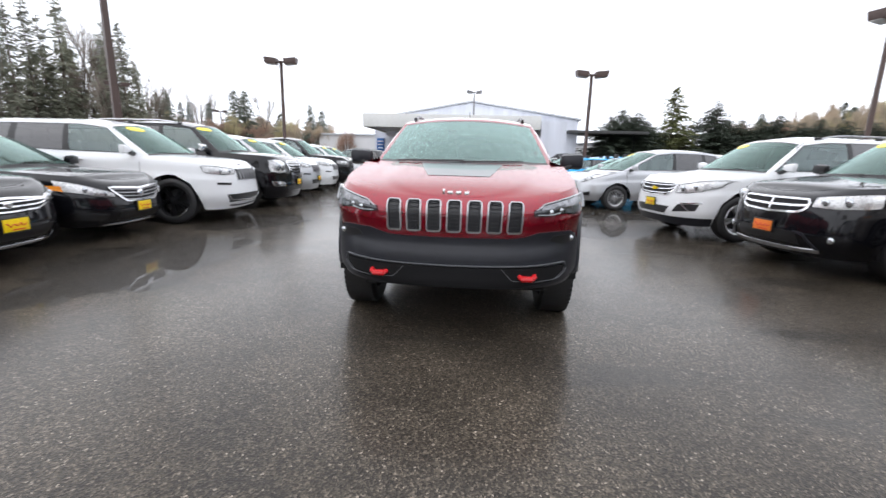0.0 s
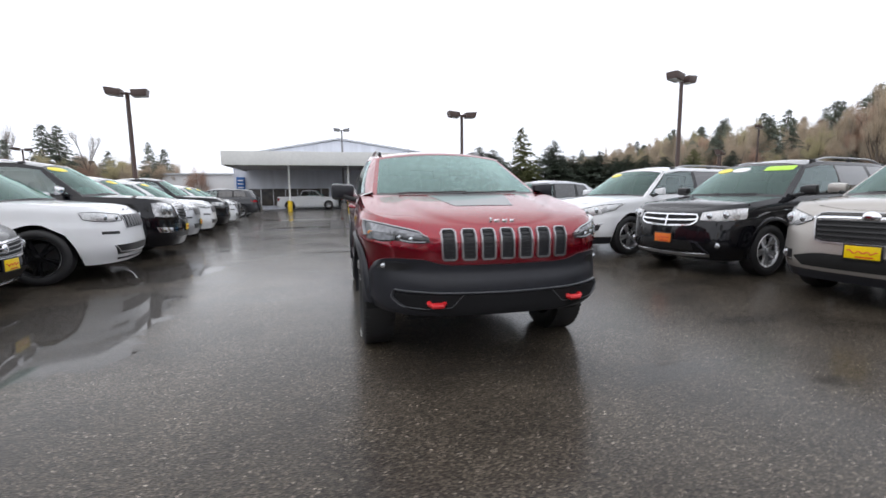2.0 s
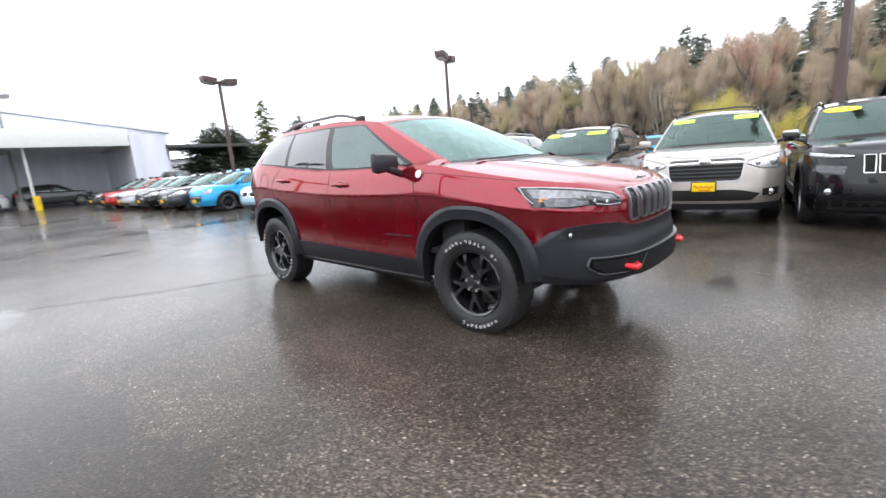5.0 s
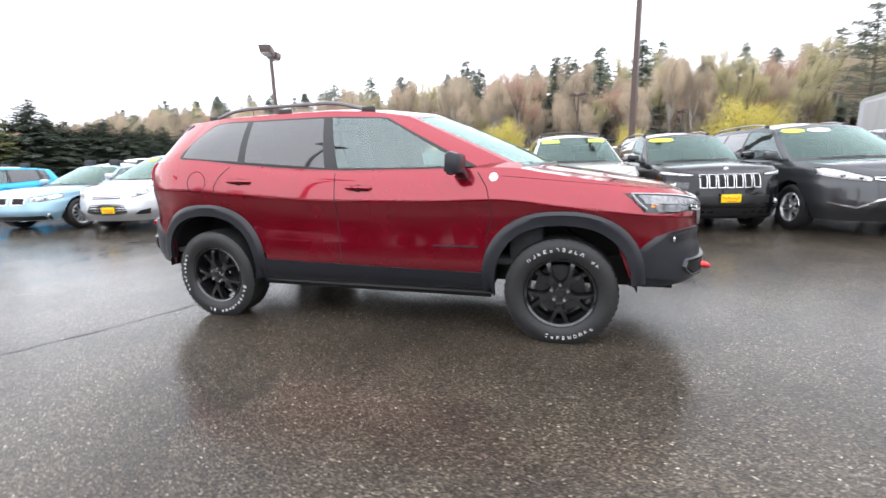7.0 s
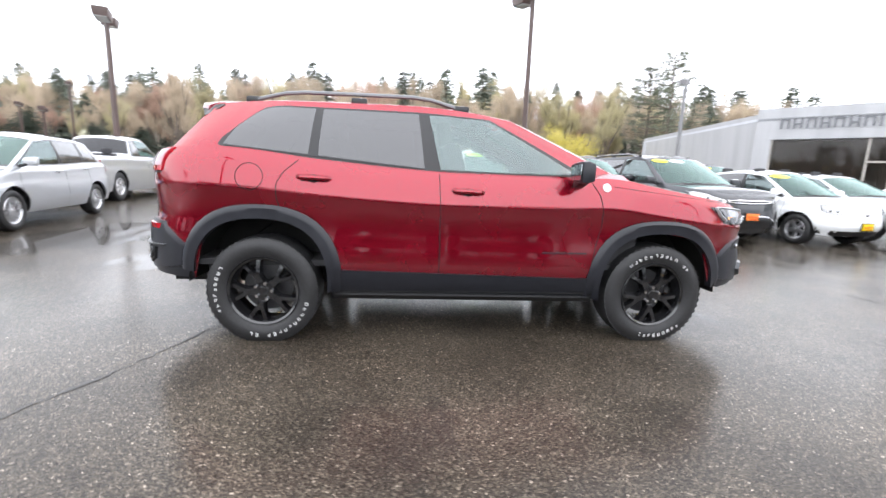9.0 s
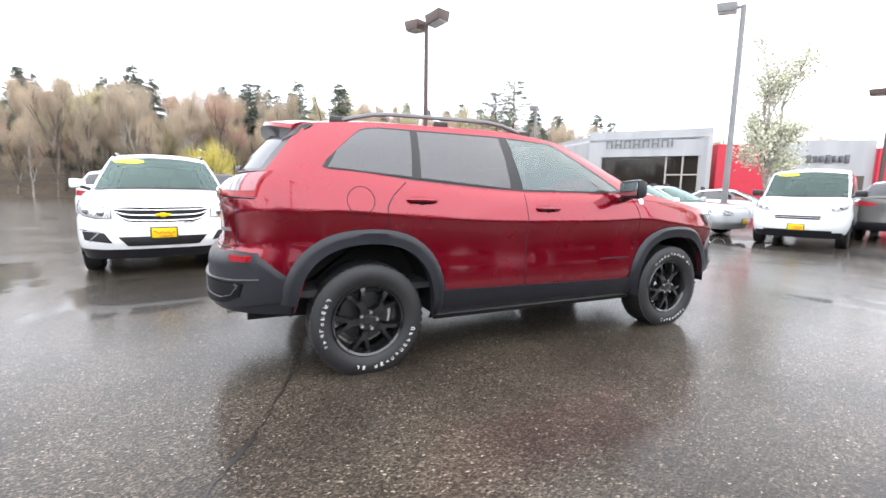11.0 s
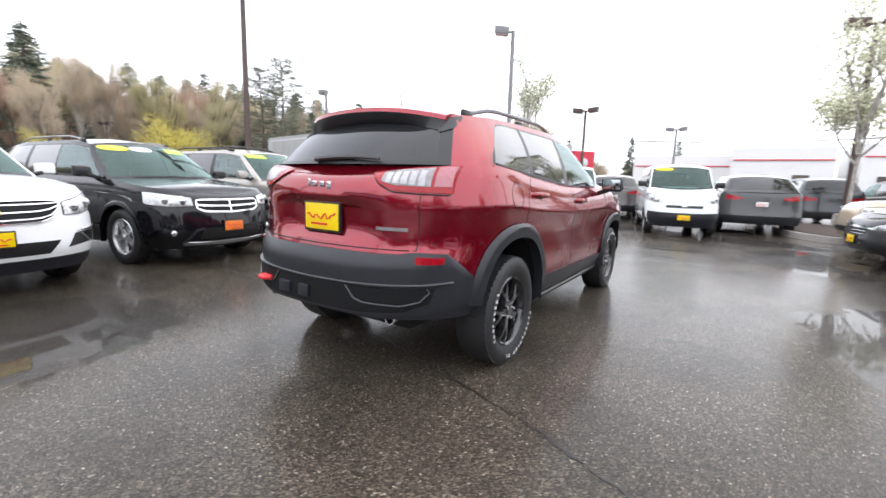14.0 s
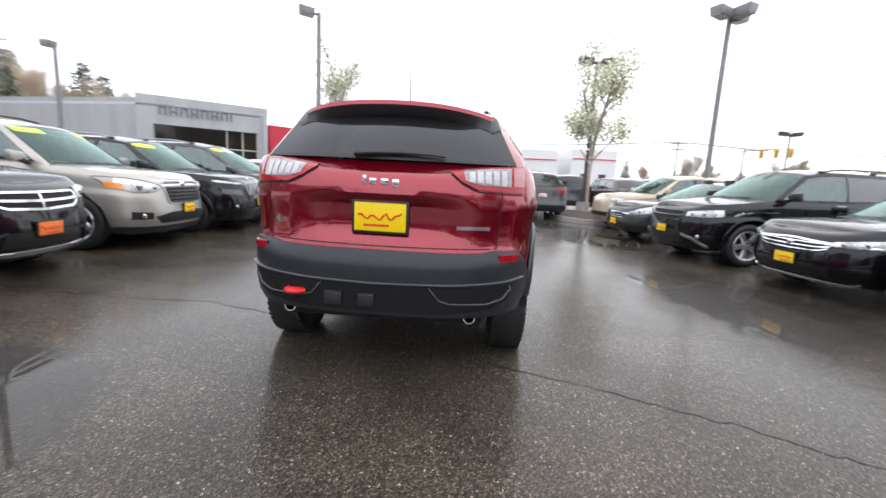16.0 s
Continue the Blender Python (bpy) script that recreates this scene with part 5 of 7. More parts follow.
# bumper cladding, front and rear
top_f = sym([(0, .728), (.38, .732), (.46, .745), (.53, .768), (.70, .772), (.78, .758), (.82, .72), (.845, .65)])
low_f = sym([(0, .415), (.5, .42), (.74, .44), (.80, .46), (.845, .48)])
bump = H.band("front_bumper", "F", low_f, top_f, M_CLAD, out=.014, depth=.05, n=40, m=10, label="grey textured plastic front bumper")
H.band("bumper_intake", "F", sym([(0, .425), (.40, .43), (.62, .455), (.70, .52)]), sym([(0, .545), (.42, .55), (.60, .55), (.70, .555)]), M_INTAKE, out=.034, depth=.03, n=30, m=6, parent=bump)
H.strip("silver_line", "F", [(-.52, .462), (-.66, .472), (-.715, .52), (-.70, .572), (-.45, .562), (0, .556), (.45, .562), (.70, .572), (.715, .52), (.66, .472), (.52, .462)], .005, M_LINE, out=.037, n=80, parent=bump)
for sgn in (1, -1):
    H.strip("silver_line", "F", [(sgn * .30, .545), (sgn * .37, .47), (sgn * .52, .462)], .005, M_LINE, out=.037, n=20, parent=bump)
    H.band("fog_recess", "F", [(sgn * .60, .712), (sgn * .70, .682), (sgn * .80, .690)], [(sgn * .62, .742), (sgn * .70, .748), (sgn * .79, .735)], M_BLACK, out=.017, depth=.02, n=8, m=2, parent=bump)
    p, nn = H.cast("F", sgn * .757, .712)
    bm = bmesh.new()
    bmesh.ops.create_uvsphere(bm, u_segments=16, v_segments=8, radius=.019)
    for v in bm.verts:
        v.co = Vector((v.co.x, v.co.y * .5, v.co.z)) + p + nn * .016
    part("fog_light", bm, M_LENS, hero)
    # tow hook: a closed loop standing out of the bumper
    p, nn = H.cast("F", sgn * .467, .485)
    bm = bmesh.new()
    y = p.y - .012
    tube(bm, [(sgn * .467 + dx, y + dy, .487 + dz) for dx, dy, dz in ((-.045, .05, .012), (-.048, -.03, .010), (-.03, -.055, 0), (.03, -.055, 0), (.048, -.03, .010), (.045, .05, .012))], .017, 8)
    box(bm, (sgn * .467, y - .03, .487), (.075, .02, .03), bevel=.006)
    part("tow_hook", bm, M_RED, hero, "bright red tow hook")
    # headlights: dark housing, projector, white running-light line, amber corner
    lo = [(.492, .872), (.56, .866), (.63, .870), (.68, .884), (.78, .872), (.865, .886)]
    hi = [(.500, .905), (.56, .938), (.63, .955), (.70, .972), (.78, .990), (.865, 1.004)]
    f = (lambda q: q) if sgn > 0 else mirror_x
    lamp = H.band("headlight", "F", f(lo), f(hi), M_LAMPDK, out=.008, depth=.03, n=16, m=5, dome=.01, label="dark headlight with white light line")
    H.band("reflector", "F", f([(.54, .905), (.64, .918), (.74, .928), (.855, .938)]), f([(.54, .924), (.64, .948), (.74, .970), (.855, .992)]), M_LAMPSOFT, out=.017, depth=.010, n=12, m=3, parent=lamp)
    H.strip("running_light", "F", f([(.505, .905), (.56, .934), (.63, .951), (.70, .968), (.78, .986), (.86, .999)]), .008, M_DRL, out=.023, n=16, parent=lamp)
    H.strip("running_light", "F", f([(.862, .997), (.868, .95), (.862, .905)]), .007, M_DRL, out=.023, n=8, parent=lamp)
    H.strip("running_light", "F", f([(.515, .878), (.60, .876), (.66, .888)]), .006, M_DRL, out=.020, n=8, parent=lamp)
    H.band("indicator", "+" if sgn > 0 else "-", [(-1.955, .915), (-1.90, .918)], [(-1.945, .955), (-1.905, .958)], M_AMBER, out=.010, depth=.01, n=5, m=3, parent=lamp)
    H.band("reflector", "F", f([(.70, .888), (.78, .882), (.84, .890)]), f([(.70, .920), (.78, .926), (.84, .932)]), M_LAMPMID, out=.016, depth=.01, n=9, m=3, parent=lamp)
    for x, z, r in ((.60, .892, .017), (.665, .902, .017)):
        p, nn = H.cast("F", sgn * x, z)
        bm = bmesh.new()
        bmesh.ops.create_uvsphere(bm, u_segments=16, v_segments=8, radius=r)
        for v in bm.verts:
            v.co = Vector((v.co.x, v.co.y * .5, v.co.z)) + p + nn * .012
        part("lens", bm, M_LENS, lamp)
# seven-slot grille
for k in range(-3, 4):
    x, w = k * .126, .043
    t = .010 * k / 3
    lo = [(x - w - t * .4, .764), (x + w - t * .4, .764)]
    hi = [(x - w + t * .3, .944), (x + w + t * .3, .944)]
    slot = H.band("grille_slot", "F", lo, hi, M_BLACK, out=.004, depth=.03, n=6, m=6, label="black mesh grille slot in a satin frame")
    rim = [(lo[0][0] + .008, lo[0][1]), (lo[1][0] - .008, lo[1][1]), (lo[1][0], lo[1][1] + .01), (hi[1][0], hi[1][1] - .01), (hi[1][0] - .008, hi[1][1]), (hi[0][0] + .008, hi[0][1]), (hi[0][0], hi[0][1] - .01), (lo[0][0], lo[0][1] + .01)]
    H.strip("slot_frame", "F", rim, .012, M_SATIN, out=.016, n=36, parent=slot, close=True)
    for j in range(8):
        z = .77 + j * .0225
        H.strip("mesh_bar", "F", [(x - w * .9, z), (x + w * .9, z + .012)], .004, M_CLAD, out=.009, n=3, parent=slot)
        H.strip("mesh_bar", "F", [(x - w * .9, z + .012), (x + w * .9, z)], .004, M_CLAD, out=.009, n=3, parent=slot)
# maker's badges, as plain raised shapes
for view, z, s in (("F", .992, 1.0), ("R", 1.165, 1.15)):
    for dx, w, h, dz in ((-.075, .022, .05, 0), (-.035, .045, .034, -.006), (.02, .045, .034, -.006), (.072, .04, .046, -.012)):
        x = dx * s * (1 if view == "F" else -1)
        p, nn = H.cast(view, x, z)
        bm = bmesh.new()
        box(bm, p + nn * .008 + Vector((0, 0, dz * s)), (w * s * .8, .012, h * s * .85), bevel=.005)
        part("badge_letter", bm, M_CHROME, hero)
# side cladding
for ax in H.ax:
    H.arch_band(ax, .434, .525, *((-8, 174) if ax < 0 else (9, 188)), M_CLAD, out=.030, label="grey plastic wheel arch flare")
for v in "+-":
    H.band("sill_cladding", v, [(-.90, .315), (.90, .33)], [(-.86, .475), (.86, .515)], M_CLAD, out=.016, depth=.03, n=16, m=5)
    H.strip("sill_step", v, [(-.92, .322), (.92, .335)], .05, M_BLACK, out=.035, n=12)
    H.strip("name_badge", v, [(-.84, .655), (-.52, .655)], .012, M_CLAD, out=.004, n=8)
    H.strip("window_line", v, [(-.80, lerp(HERO["zsh"], -.8) + .012), (.2, lerp(HERO["zsh"], .2) + .014), (1.6, lerp(HERO["zsh"], 1.6) + .02)], .012, M_BLACK, out=.005, n=24)
    # round trail badge and fuel flap
    for y, z, r, m, o, nm in ((-.946, 1.118, .028, M_WHITE, .005, "trail_badge"), (1.43, 1.115, .085, P_HERO, .003, "fuel_flap")):
        if nm == "fuel_flap" and v == "+":
            continue
        ring = [(y + r * math.cos(a * math.tau / 24), z + r * math.sin(a * math.tau / 24)) for a in range(24)]
        if nm == "fuel_flap":
            H.strip(nm, v, ring, .006, M_DARK, out=.001, n=48, close=True)
        else:
            H.band(nm, v, ring[12:] + [ring[0]], ring[12::-1], m, out=o, depth=.006, n=13, m=4)
for v in "+-":
    H.strip("door_gap", v, [(-.84, 1.15), (-.90, 1.06), (-.925, .95), (-.93, .85), (-.90, .70), (-.87, .48)], .007, M_DARK, out=.0012, n=26)
    H.strip("door_gap", v, [(.215, 1.165), (.205, .95), (.20, .70), (.20, .36)], .007, M_DARK, out=.0012, n=22)
    H.strip("door_gap", v, [(1.13, 1.23), (1.22, 1.15), (1.262, 1.08), (1.265, .98), (1.25, .93)], .007, M_DARK, out=.0012, n=20)
H.both("strip", "bonnet_gap", "+", [(-1.86, 1.035), (-1.4, 1.085), (-1.0, 1.125)], .004, M_DARK, out=.0006, n=14)
handles(H, [(.02, 1.06), (1.03 - .0, 1.118)], P_HERO)
door_mirror(H, -.76, 1.140, M_CLAD, 1.02, .118)
wipers(H)
roof_rails(H, .02, 1.52, M_RAIL, dx=.08, lift=.055)
# matt black panel on the bonnet
H.band("bonnet_decal", "T", [(-.33, -1.35), (-.28, -1.60), (-.22, -1.84)], [(.33, -1.35), (.28, -1.60), (.22, -1.84)], M_DECAL, out=.0025, depth=.002, n=14, m=12, label="matt black bonnet decal")
# rear
H.band("rear_bumper", "R", sym([(0, .455), (.5, .455), (.72, .475), (.80, .50), (.85, .52)]), sym([(0, .792), (.56, .792), (.62, .808), (.78, .800), (.815, .745), (.85, .665)]), M_CLAD, out=.014, depth=.05, n=36, m=8, label="grey textured plastic rear bumper")
H.band("rear_valance", "R", sym([(0, .465), (.40, .47), (.62, .49), (.72, .54)]), sym([(0, .615), (.35, .615), (.60, .615), (.74, .62)]), M_INTAKE, out=.026, depth=.02, n=28, m=6)
H.strip("silver_line", "R", sym([(0, .622), (.40, .630), (.70, .640), (.80, .650)]), .006, M_LINE, out=.032, n=60)
for f in (lambda q: q, mirror_x):
    H.strip("silver_line", "R", f([(.29, .612), (.345, .545), (.40, .528), (.60, .525), (.68, .548), (.72, .600), (.71, .618)]), .006, M_LINE, out=.034, n=40)
for x, w, m in ((.22, .10, M_CLAD), (.04, .09, M_CLAD)):
    p, nn = H.cast("R", x, .53)
    bm = bmesh.new()
    box(bm, p + nn * .03, (w, .03, .075), bevel=.012)
    part("socket_cover", bm, m, hero)
p, nn = H.cast("R", .443, .55)
bm = bmesh.new()
tube(bm, [(.443 + dx, p.y + dy, .55 + dz) for dx, dy, dz in ((-.045, -.03, .0), (-.045, .05, .0), (-.025, .07, 0), (.025, .07, 0), (.045, .05, 0), (.045, -.03, 0))], .016, 8)
box(bm, (.443, p.y + .04, .55), (.08, .03, .03), bevel=.006)
part("tow_hook", bm, M_RED, hero, "bright red tow hook")
for sgn in (1, -1):
    bm = bmesh.new()
    vs, fs = lathe([(-.10, .030), (.02, .034), (.02, .027), (-.08, .024)], 20)
    m = Matrix.Translation((sgn * .517, H.y1 - .12, .425)) @ Matrix.Rotation(radians(90), 4, "Z")
    for v in vs:
        bm.verts.new(m @ Vector(v))
    bm.verts.ensure_lookup_table()
    for f in fs:
        bm.faces.new([bm.verts[i] for i in f])
    part("exhaust_tip", bm, M_CHROME, hero)
    f = (lambda q: q) if sgn > 0 else mirror_x
    lamp = H.band("tail_lamp", "R", f([(.375, 1.222), (.44, 1.175), (.52, 1.140), (.65, 1.133), (.785, 1.130)]), f([(.375, 1.236), (.44, 1.240), (.52, 1.248), (.65, 1.262), (.785, 1.278)]), M_TAIL, out=.012, depth=.03, n=18, m=6, label="red and clear tail lamp")
    H.band("clear_lens", "R", f([(.45, 1.185), (.53, 1.165), (.70, 1.163)]), f([(.44, 1.234), (.53, 1.244), (.70, 1.262)]), M_TAILSMK, out=.015, depth=.008, n=9, m=3, parent=lamp)
    for k in range(5):
        x0 = .475 + k * .043
        H.band("light_guide", "R", f([(x0, 1.180 - .003 * k), (x0 + .030, 1.178 - .003 * k)]), f([(x0 - .004, 1.228 + .004 * k), (x0 + .026, 1.229 + .004 * k)]), M_TAILCLR, out=.018, depth=.006, n=3, m=3, parent=lamp)
    H.band("clear_lens", "R", f([(.715, 1.165), (.75, 1.164), (.780, 1.165)]), f([(.715, 1.264), (.75, 1.269), (.780, 1.272)]), M_TAILPNK, out=.016, depth=.008, n=7, m=3, parent=lamp)
    H.strip("lamp_seam", "R", f([(.375, 1.218), (.44, 1.166), (.52, 1.130), (.65, 1.123), (.78, 1.120)]), .010, M_DARK, out=.002, n=20, parent=lamp)
    vs, fs = [], []
    for k in range(7):
        x = .655 + .105 * k / 6
        p, nn = H.cast("R", sgn * x, .80)
        p = p + (nn + Vector((0, 1, 0))).normalized() * .040
        for z, back in ((.744 + .004 * k / 6, .07), (.748 + .004 * k / 6, 0), (.788 - .003 * k / 6, 0), (.792 - .003 * k / 6, .07)):
            vs.append((p.x, p.y - back, z))
    fs = [(a * 4 + b, a * 4 + b + 1, a * 4 + b + 5, a * 4 + b + 4) for a in range(6) for b in range(3)] + [(0, 1, 2, 3), (27, 26, 25, 24)]
    add("rear_reflector", vs, fs, M_TAIL, hero, "red bumper reflector")
    H.strip("tailgate_gap", "R", f([(.645, .82), (.655, .95), (.66, 1.15)]), .007, M_DARK, out=.001, n=12)
H.strip("tailgate_gap", "R", [(-.645, .818), (0, .812), (.645, .818)], .008, M_DARK, out=.001, n=24)
licence_plate(H, "R", 0.0, .968, "Y", .315, .185)
H.strip("name_badge", "R", [(-.60, .93), (-.42, .93)], .022, M_SATIN, out=.005, n=8)
p, nn = H.cast("R", .56, .93)
font = bpy.data.curves.new("four_by_four", "FONT")
font.body, font.size, font.extrude, font.align_x = "4x4", .06, .003, "CENTER"
tmp = new("tmp_text", font)
dep = bpy.context.evaluated_depsgraph_get()
txt = bpy.data.meshes.new_from_object(tmp.evaluated_get(dep))
bpy.data.objects.remove(tmp)
ob = finish("drive_badge", txt, M_SATIN, hero, "small grey 4x4 badge")
ob.matrix_basis = pose(.56, p.y + .006, .91, 90, 0, 180)
# roof spoiler, rear wiper, aerial
rows = []
for k in range(19):
    f = k / 9 - 1
    x = f * .580
    e = 1 - abs(f) ** 5
    y = 1.77 + .05 * (1 - f * f)
    z = H.roofz(f, 1.77)
    rows.append([(x, y - .16, H.roofz(f, 1.62) + .003), (x, y - .05, z + .010), (x, y + .008 + .097 * e, z - .010), (x, y + .016 + .103 * e, z - .036), (x, y + .014 + .104 * e, z - .044), (x * .985, y + .070, z - .100)])
vs = [p for r in rows for p in r]
n_ = len(rows[0])
fs = [(i * n_ + j, i * n_ + j + 1, i * n_ + n_ + j + 1, i * n_ + n_ + j) for i in range(18) for j in range(3)] + [tuple(range(n_ - 1, -1, -1)), tuple(range(18 * n_, 19 * n_))]
add("roof_spoiler", vs, fs, P_HERO, hero, weld=True)
fs = [(i * n_ + j, i * n_ + j + 1, i * n_ + n_ + j + 1, i * n_ + n_ + j) for i in range(18) for j in (3, 4)]
add("spoiler_underside", vs, fs, M_BLACK, hero, "black panel under the roof spoiler", weld=True)
for sgn in (1, -1):
    H.band("spoiler_fin", "+" if sgn > 0 else "-", [(1.66, 1.578), (1.76, 1.515), (1.845, 1.475)], [(1.665, 1.586), (1.72, 1.580), (1.80, 1.545)], M_BLACK, out=.006, depth=.012, n=8, m=4, label="black side fin of the spoiler")
bm = bmesh.new()
pts = []
for k in range(7):
    p, nn = H.cast("R", .18 - k * .085, 1.30 + .012 * math.sin(k * .5))
    pts.append(p + nn * .018)
tube(bm, pts, .017, 6, r1=.008)
part("rear_wiper", bm, M_BLACK, hero)
bm = bmesh.new()
tube(bm, [(-.03, 1.50, 1.655), (-.03, 1.56, 1.88)], .004, 6, r1=.0025)
box(bm, (-.03, 1.50, 1.665), (.05, .09, .03), bevel=.012)
part("aerial", bm, M_BLACK, hero)
wheels(H, "rugged", M_BLKWHEEL, .236, "black alloy rim with five double spokes")
# raised white lettering on the tyres: plain strokes, no words
rnd = random.Random(11)
for ax in H.ax:
    for sgn in (1, -1):
        xx = sgn * (H.hw - .0185)
        for a0, a1, n in ((195, 286, 13), (335, 392, 9)) if ax > 0 else ((48, 139, 13), (228, 285, 9)):
            for k in range(n):
                if n == 13 and k == 10:
                    continue
                bm = bmesh.new()
                a = radians(a0 + (a1 - a0) * k / (n - 1))
                w, h = .015, .019
                strokes = [(-w / 2, 0, .0045, h), (w / 2, 0, .0045, h), (0, h / 2, w, .0045), (0, -h / 2, w, .0045), (0, 0, w, .0045)]
                pick = rnd.sample(strokes, rnd.randint(2, 4))
                rot = Matrix.Rotation(a - math.pi / 2, 4, "X")
                for u_, v_, su, sv in pick:
                    c_ = rot @ Vector((0, u_, v_))
                    box(bm, (xx, ax + .300 * math.cos(a) + c_.y, H.S["r"] + .300 * math.sin(a) + c_.z), (.004, su, sv), rot)
                part("tyre_letter", bm, M_TYREW, hero)
# steering wheel
bm = bmesh.new()
c = Vector((.36, -.42, 1.03))
tube(bm, [c + Matrix.Rotation(radians(-65), 3, "X") @ Vector((.18 * math.cos(a * math.tau / 20), .18 * math.sin(a * math.tau / 20), 0)) for a in range(21)], .015, 6)
box(bm, c, (.16, .05, .12), Matrix.Rotation(radians(-65), 4, "X"), bevel=.02)
part("steering_wheel", bm, M_BLACK, hero)

# ---- parked cars ----
def form(kind, L, W, Hh, wb, fo, r, hood=.57, belt=.66, **kw):
    """Proportions of a body: kind is suv, sedan, hatch, van or truck."""
    y0 = -fo - wb / 2
    y1 = y0 + L
    yc = y0 + kw.pop("cowl", {"suv": 1.30, "sedan": 1.38, "hatch": 1.12, "van": .92, "truck": 1.55}[kind])
    yr0 = yc + kw.pop("rake", {"suv": .72, "sedan": .85, "hatch": .85, "van": .55, "truck": .62}[kind])
    if kind == "sedan":
        yb, yr1 = y1 - .72, y1 - 1.45
    elif kind == "truck":
        yb, yr1 = y0 + 3.75, y0 + 3.6
    elif kind == "van":
        yb, yr1 = y1 - .10, y1 - .18
    else:
        yb, yr1 = y1 - .26, y1 - kw.pop("slope", .55)
    zb = belt * Hh
    s = dict(L=L, W=W, wb=wb, fo=fo, r=r, arch=r + .065, yc=yc, yr0=yr0, yb=yb, yr1=yr1, hr=W * .345, deck=kind in ("sedan", "truck"), rearbow=.14,
             zsh=[(y0, hood * Hh), (y0 + .2, hood * Hh + .035), (y0 + .6, hood * Hh + .07), (yc, zb - .03), (.2, zb), (y1 - .8, zb + .05), (y1 - .2, zb + .05), (y1, zb + .03)],
             zroof=[(yr0, Hh * .925), (yr0 + .5, Hh * .962), (yr1 - .6, Hh * .955), (yr1, Hh * .915)], rcrown=Hh * .036,
             dlo=(yc + .13, (yb if kind == "sedan" else y1) - (.55 if kind in ("suv", "hatch") else .25)), pillars=[(.16, .26), (1.02, 1.12)], clear_to=.2,
             ymap=[(yc, yr0), (.2, max(yr0 + .3, .26)), (1.05, min(yr1 - .2, 1.06)), (yb, yr1)])
    if kind == "truck":
        s["dlo"] = (yc + .13, yb - .12)
        s["zsh"][-3:] = [(yb, zb), (y1 - .2, zb - .01), (y1, zb - .01)]
        s["rearfrac"] = .9
    if kind == "van":
        s["hr"] = W * .40
        s["dlo"] = (yc + .1, yc + 1.15)
        s["pillars"] = []
        s["ymap"] = [(yc, yr0), (yc + .9, yc + 1.0), (yb, yr1)]
        s["rearfrac"] = .7
    s.update(kw)
    s.update({})
    return s


def hd(x0, z0, x1, z1, t0=.05, t1=.16):
    """Headlight outline from its inner to its outer end."""
    xm = (x0 + x1) / 2
    return ([(x0, z0), (xm, (z0 + z1) / 2 - .02), (x1 - .05, z1 - .01), (x1, z1 + .02)], [(x0, z0 + t0), (xm, (z0 + z1) / 2 + (t0 + t1) / 2), (x1 - .05, z1 + t1), (x1, z1 + t1)])


def ql(x, z):
    return [(-x, z), (-x * .5, z), (0, z), (x * .5, z), (x, z)]


WHITE = paint("paint_white", (0.80, 0.81, 0.82), 0.0, 0.35, .05)
BLACK = paint("paint_black", (0.006, 0.006, 0.008), 0.2, 0.3, .05)
BEIGE = paint("paint_champagne", (0.40, 0.375, 0.345), 0.55, 0.32, .05)
GREY = paint("paint_grey", (0.055, 0.057, 0.062), 0.6, 0.32, .05)
SILVER = paint("paint_silver", (0.52, 0.53, 0.55), 0.6, 0.34, .05)
ICE = paint("paint_ice_blue", (0.32, 0.50, 0.62), 0.45, 0.34, .05)
AQUA = paint("paint_bright_blue", (0.03, 0.38, 0.72), 0.3, 0.34, .05)
CREAM = paint("paint_tan", (0.48, 0.40, 0.29), 0.4, 0.34, .05)
REDP = paint("paint_red", (0.45, 0.02, 0.02), 0.2, 0.3, .05)
TAIL_SUV = ([(.45, .93), (.75, .90), (.93, .92)], [(.45, 1.0), (.75, 1.05), (.93, 1.08)])
AFT = -82      # nose towards the aisle from the east side
FORE = 98      # and from the west side


def place(px, py, rz, spec):
    """Where a car's middle lies when its nose touches (px, py)."""
    d = spec["fo"] + spec["wb"] / 2
    a = radians(rz)
    return px - d * math.sin(a), py + d * math.cos(a)


def park(name, spec, mat, F, label, category, px, py, rz):
    x, y = place(px, py, rz, spec)
    return make_car(name, spec, mat, F, label, category, x, y, rz)


# east row
sp = form("suv", 5.10, 1.96, 1.74, 3.02, .98, .375, hood=.56, belt=.655, cladline=[(-9, .36), (9, .36)])
park("family_suv", sp, WHITE, dict(head=([(.56, .765), (.72, .765), (.86, .80), (.94, .87)], [(.56, .885), (.72, .925), (.86, .965), (.94, .985)]), bow=(0, .81),
     grilles=[dict(lo=sym([(0, .70), (.36, .71), (.46, .75), (.52, .82)]), hi=sym([(0, .90), (.42, .905), (.54, .895)]), bars=3, w=.016, rim=M_CHROME, rimw=.014)],
     lower=[(ql(.40, .41), ql(.50, .53), M_BLACK)], lower2=[([(.56, .45), (.86, .49)], [(.64, .58), (.88, .60)], M_BLACK)], strips=[([(.66, .60), (.78, .605), (.90, .625)], .022, M_CHROME), ([(-.66, .60), (-.78, .605), (-.90, .625)], .022, M_CHROME), ([(.70, .58), (.80, .48)], .020, M_SATIN), ([(-.70, .58), (-.80, .48)], .020, M_SATIN)], plate=(.575, "Y"), stick=[(-.42, .42, "Y")],
     rails=M_SATIN, tail=TAIL_SUV, wheels=("twin", M_ALLOY, .25), msize=.95), "wet white family SUV with a yellow windscreen sticker", "car", 3.22, 3.05, AFT)
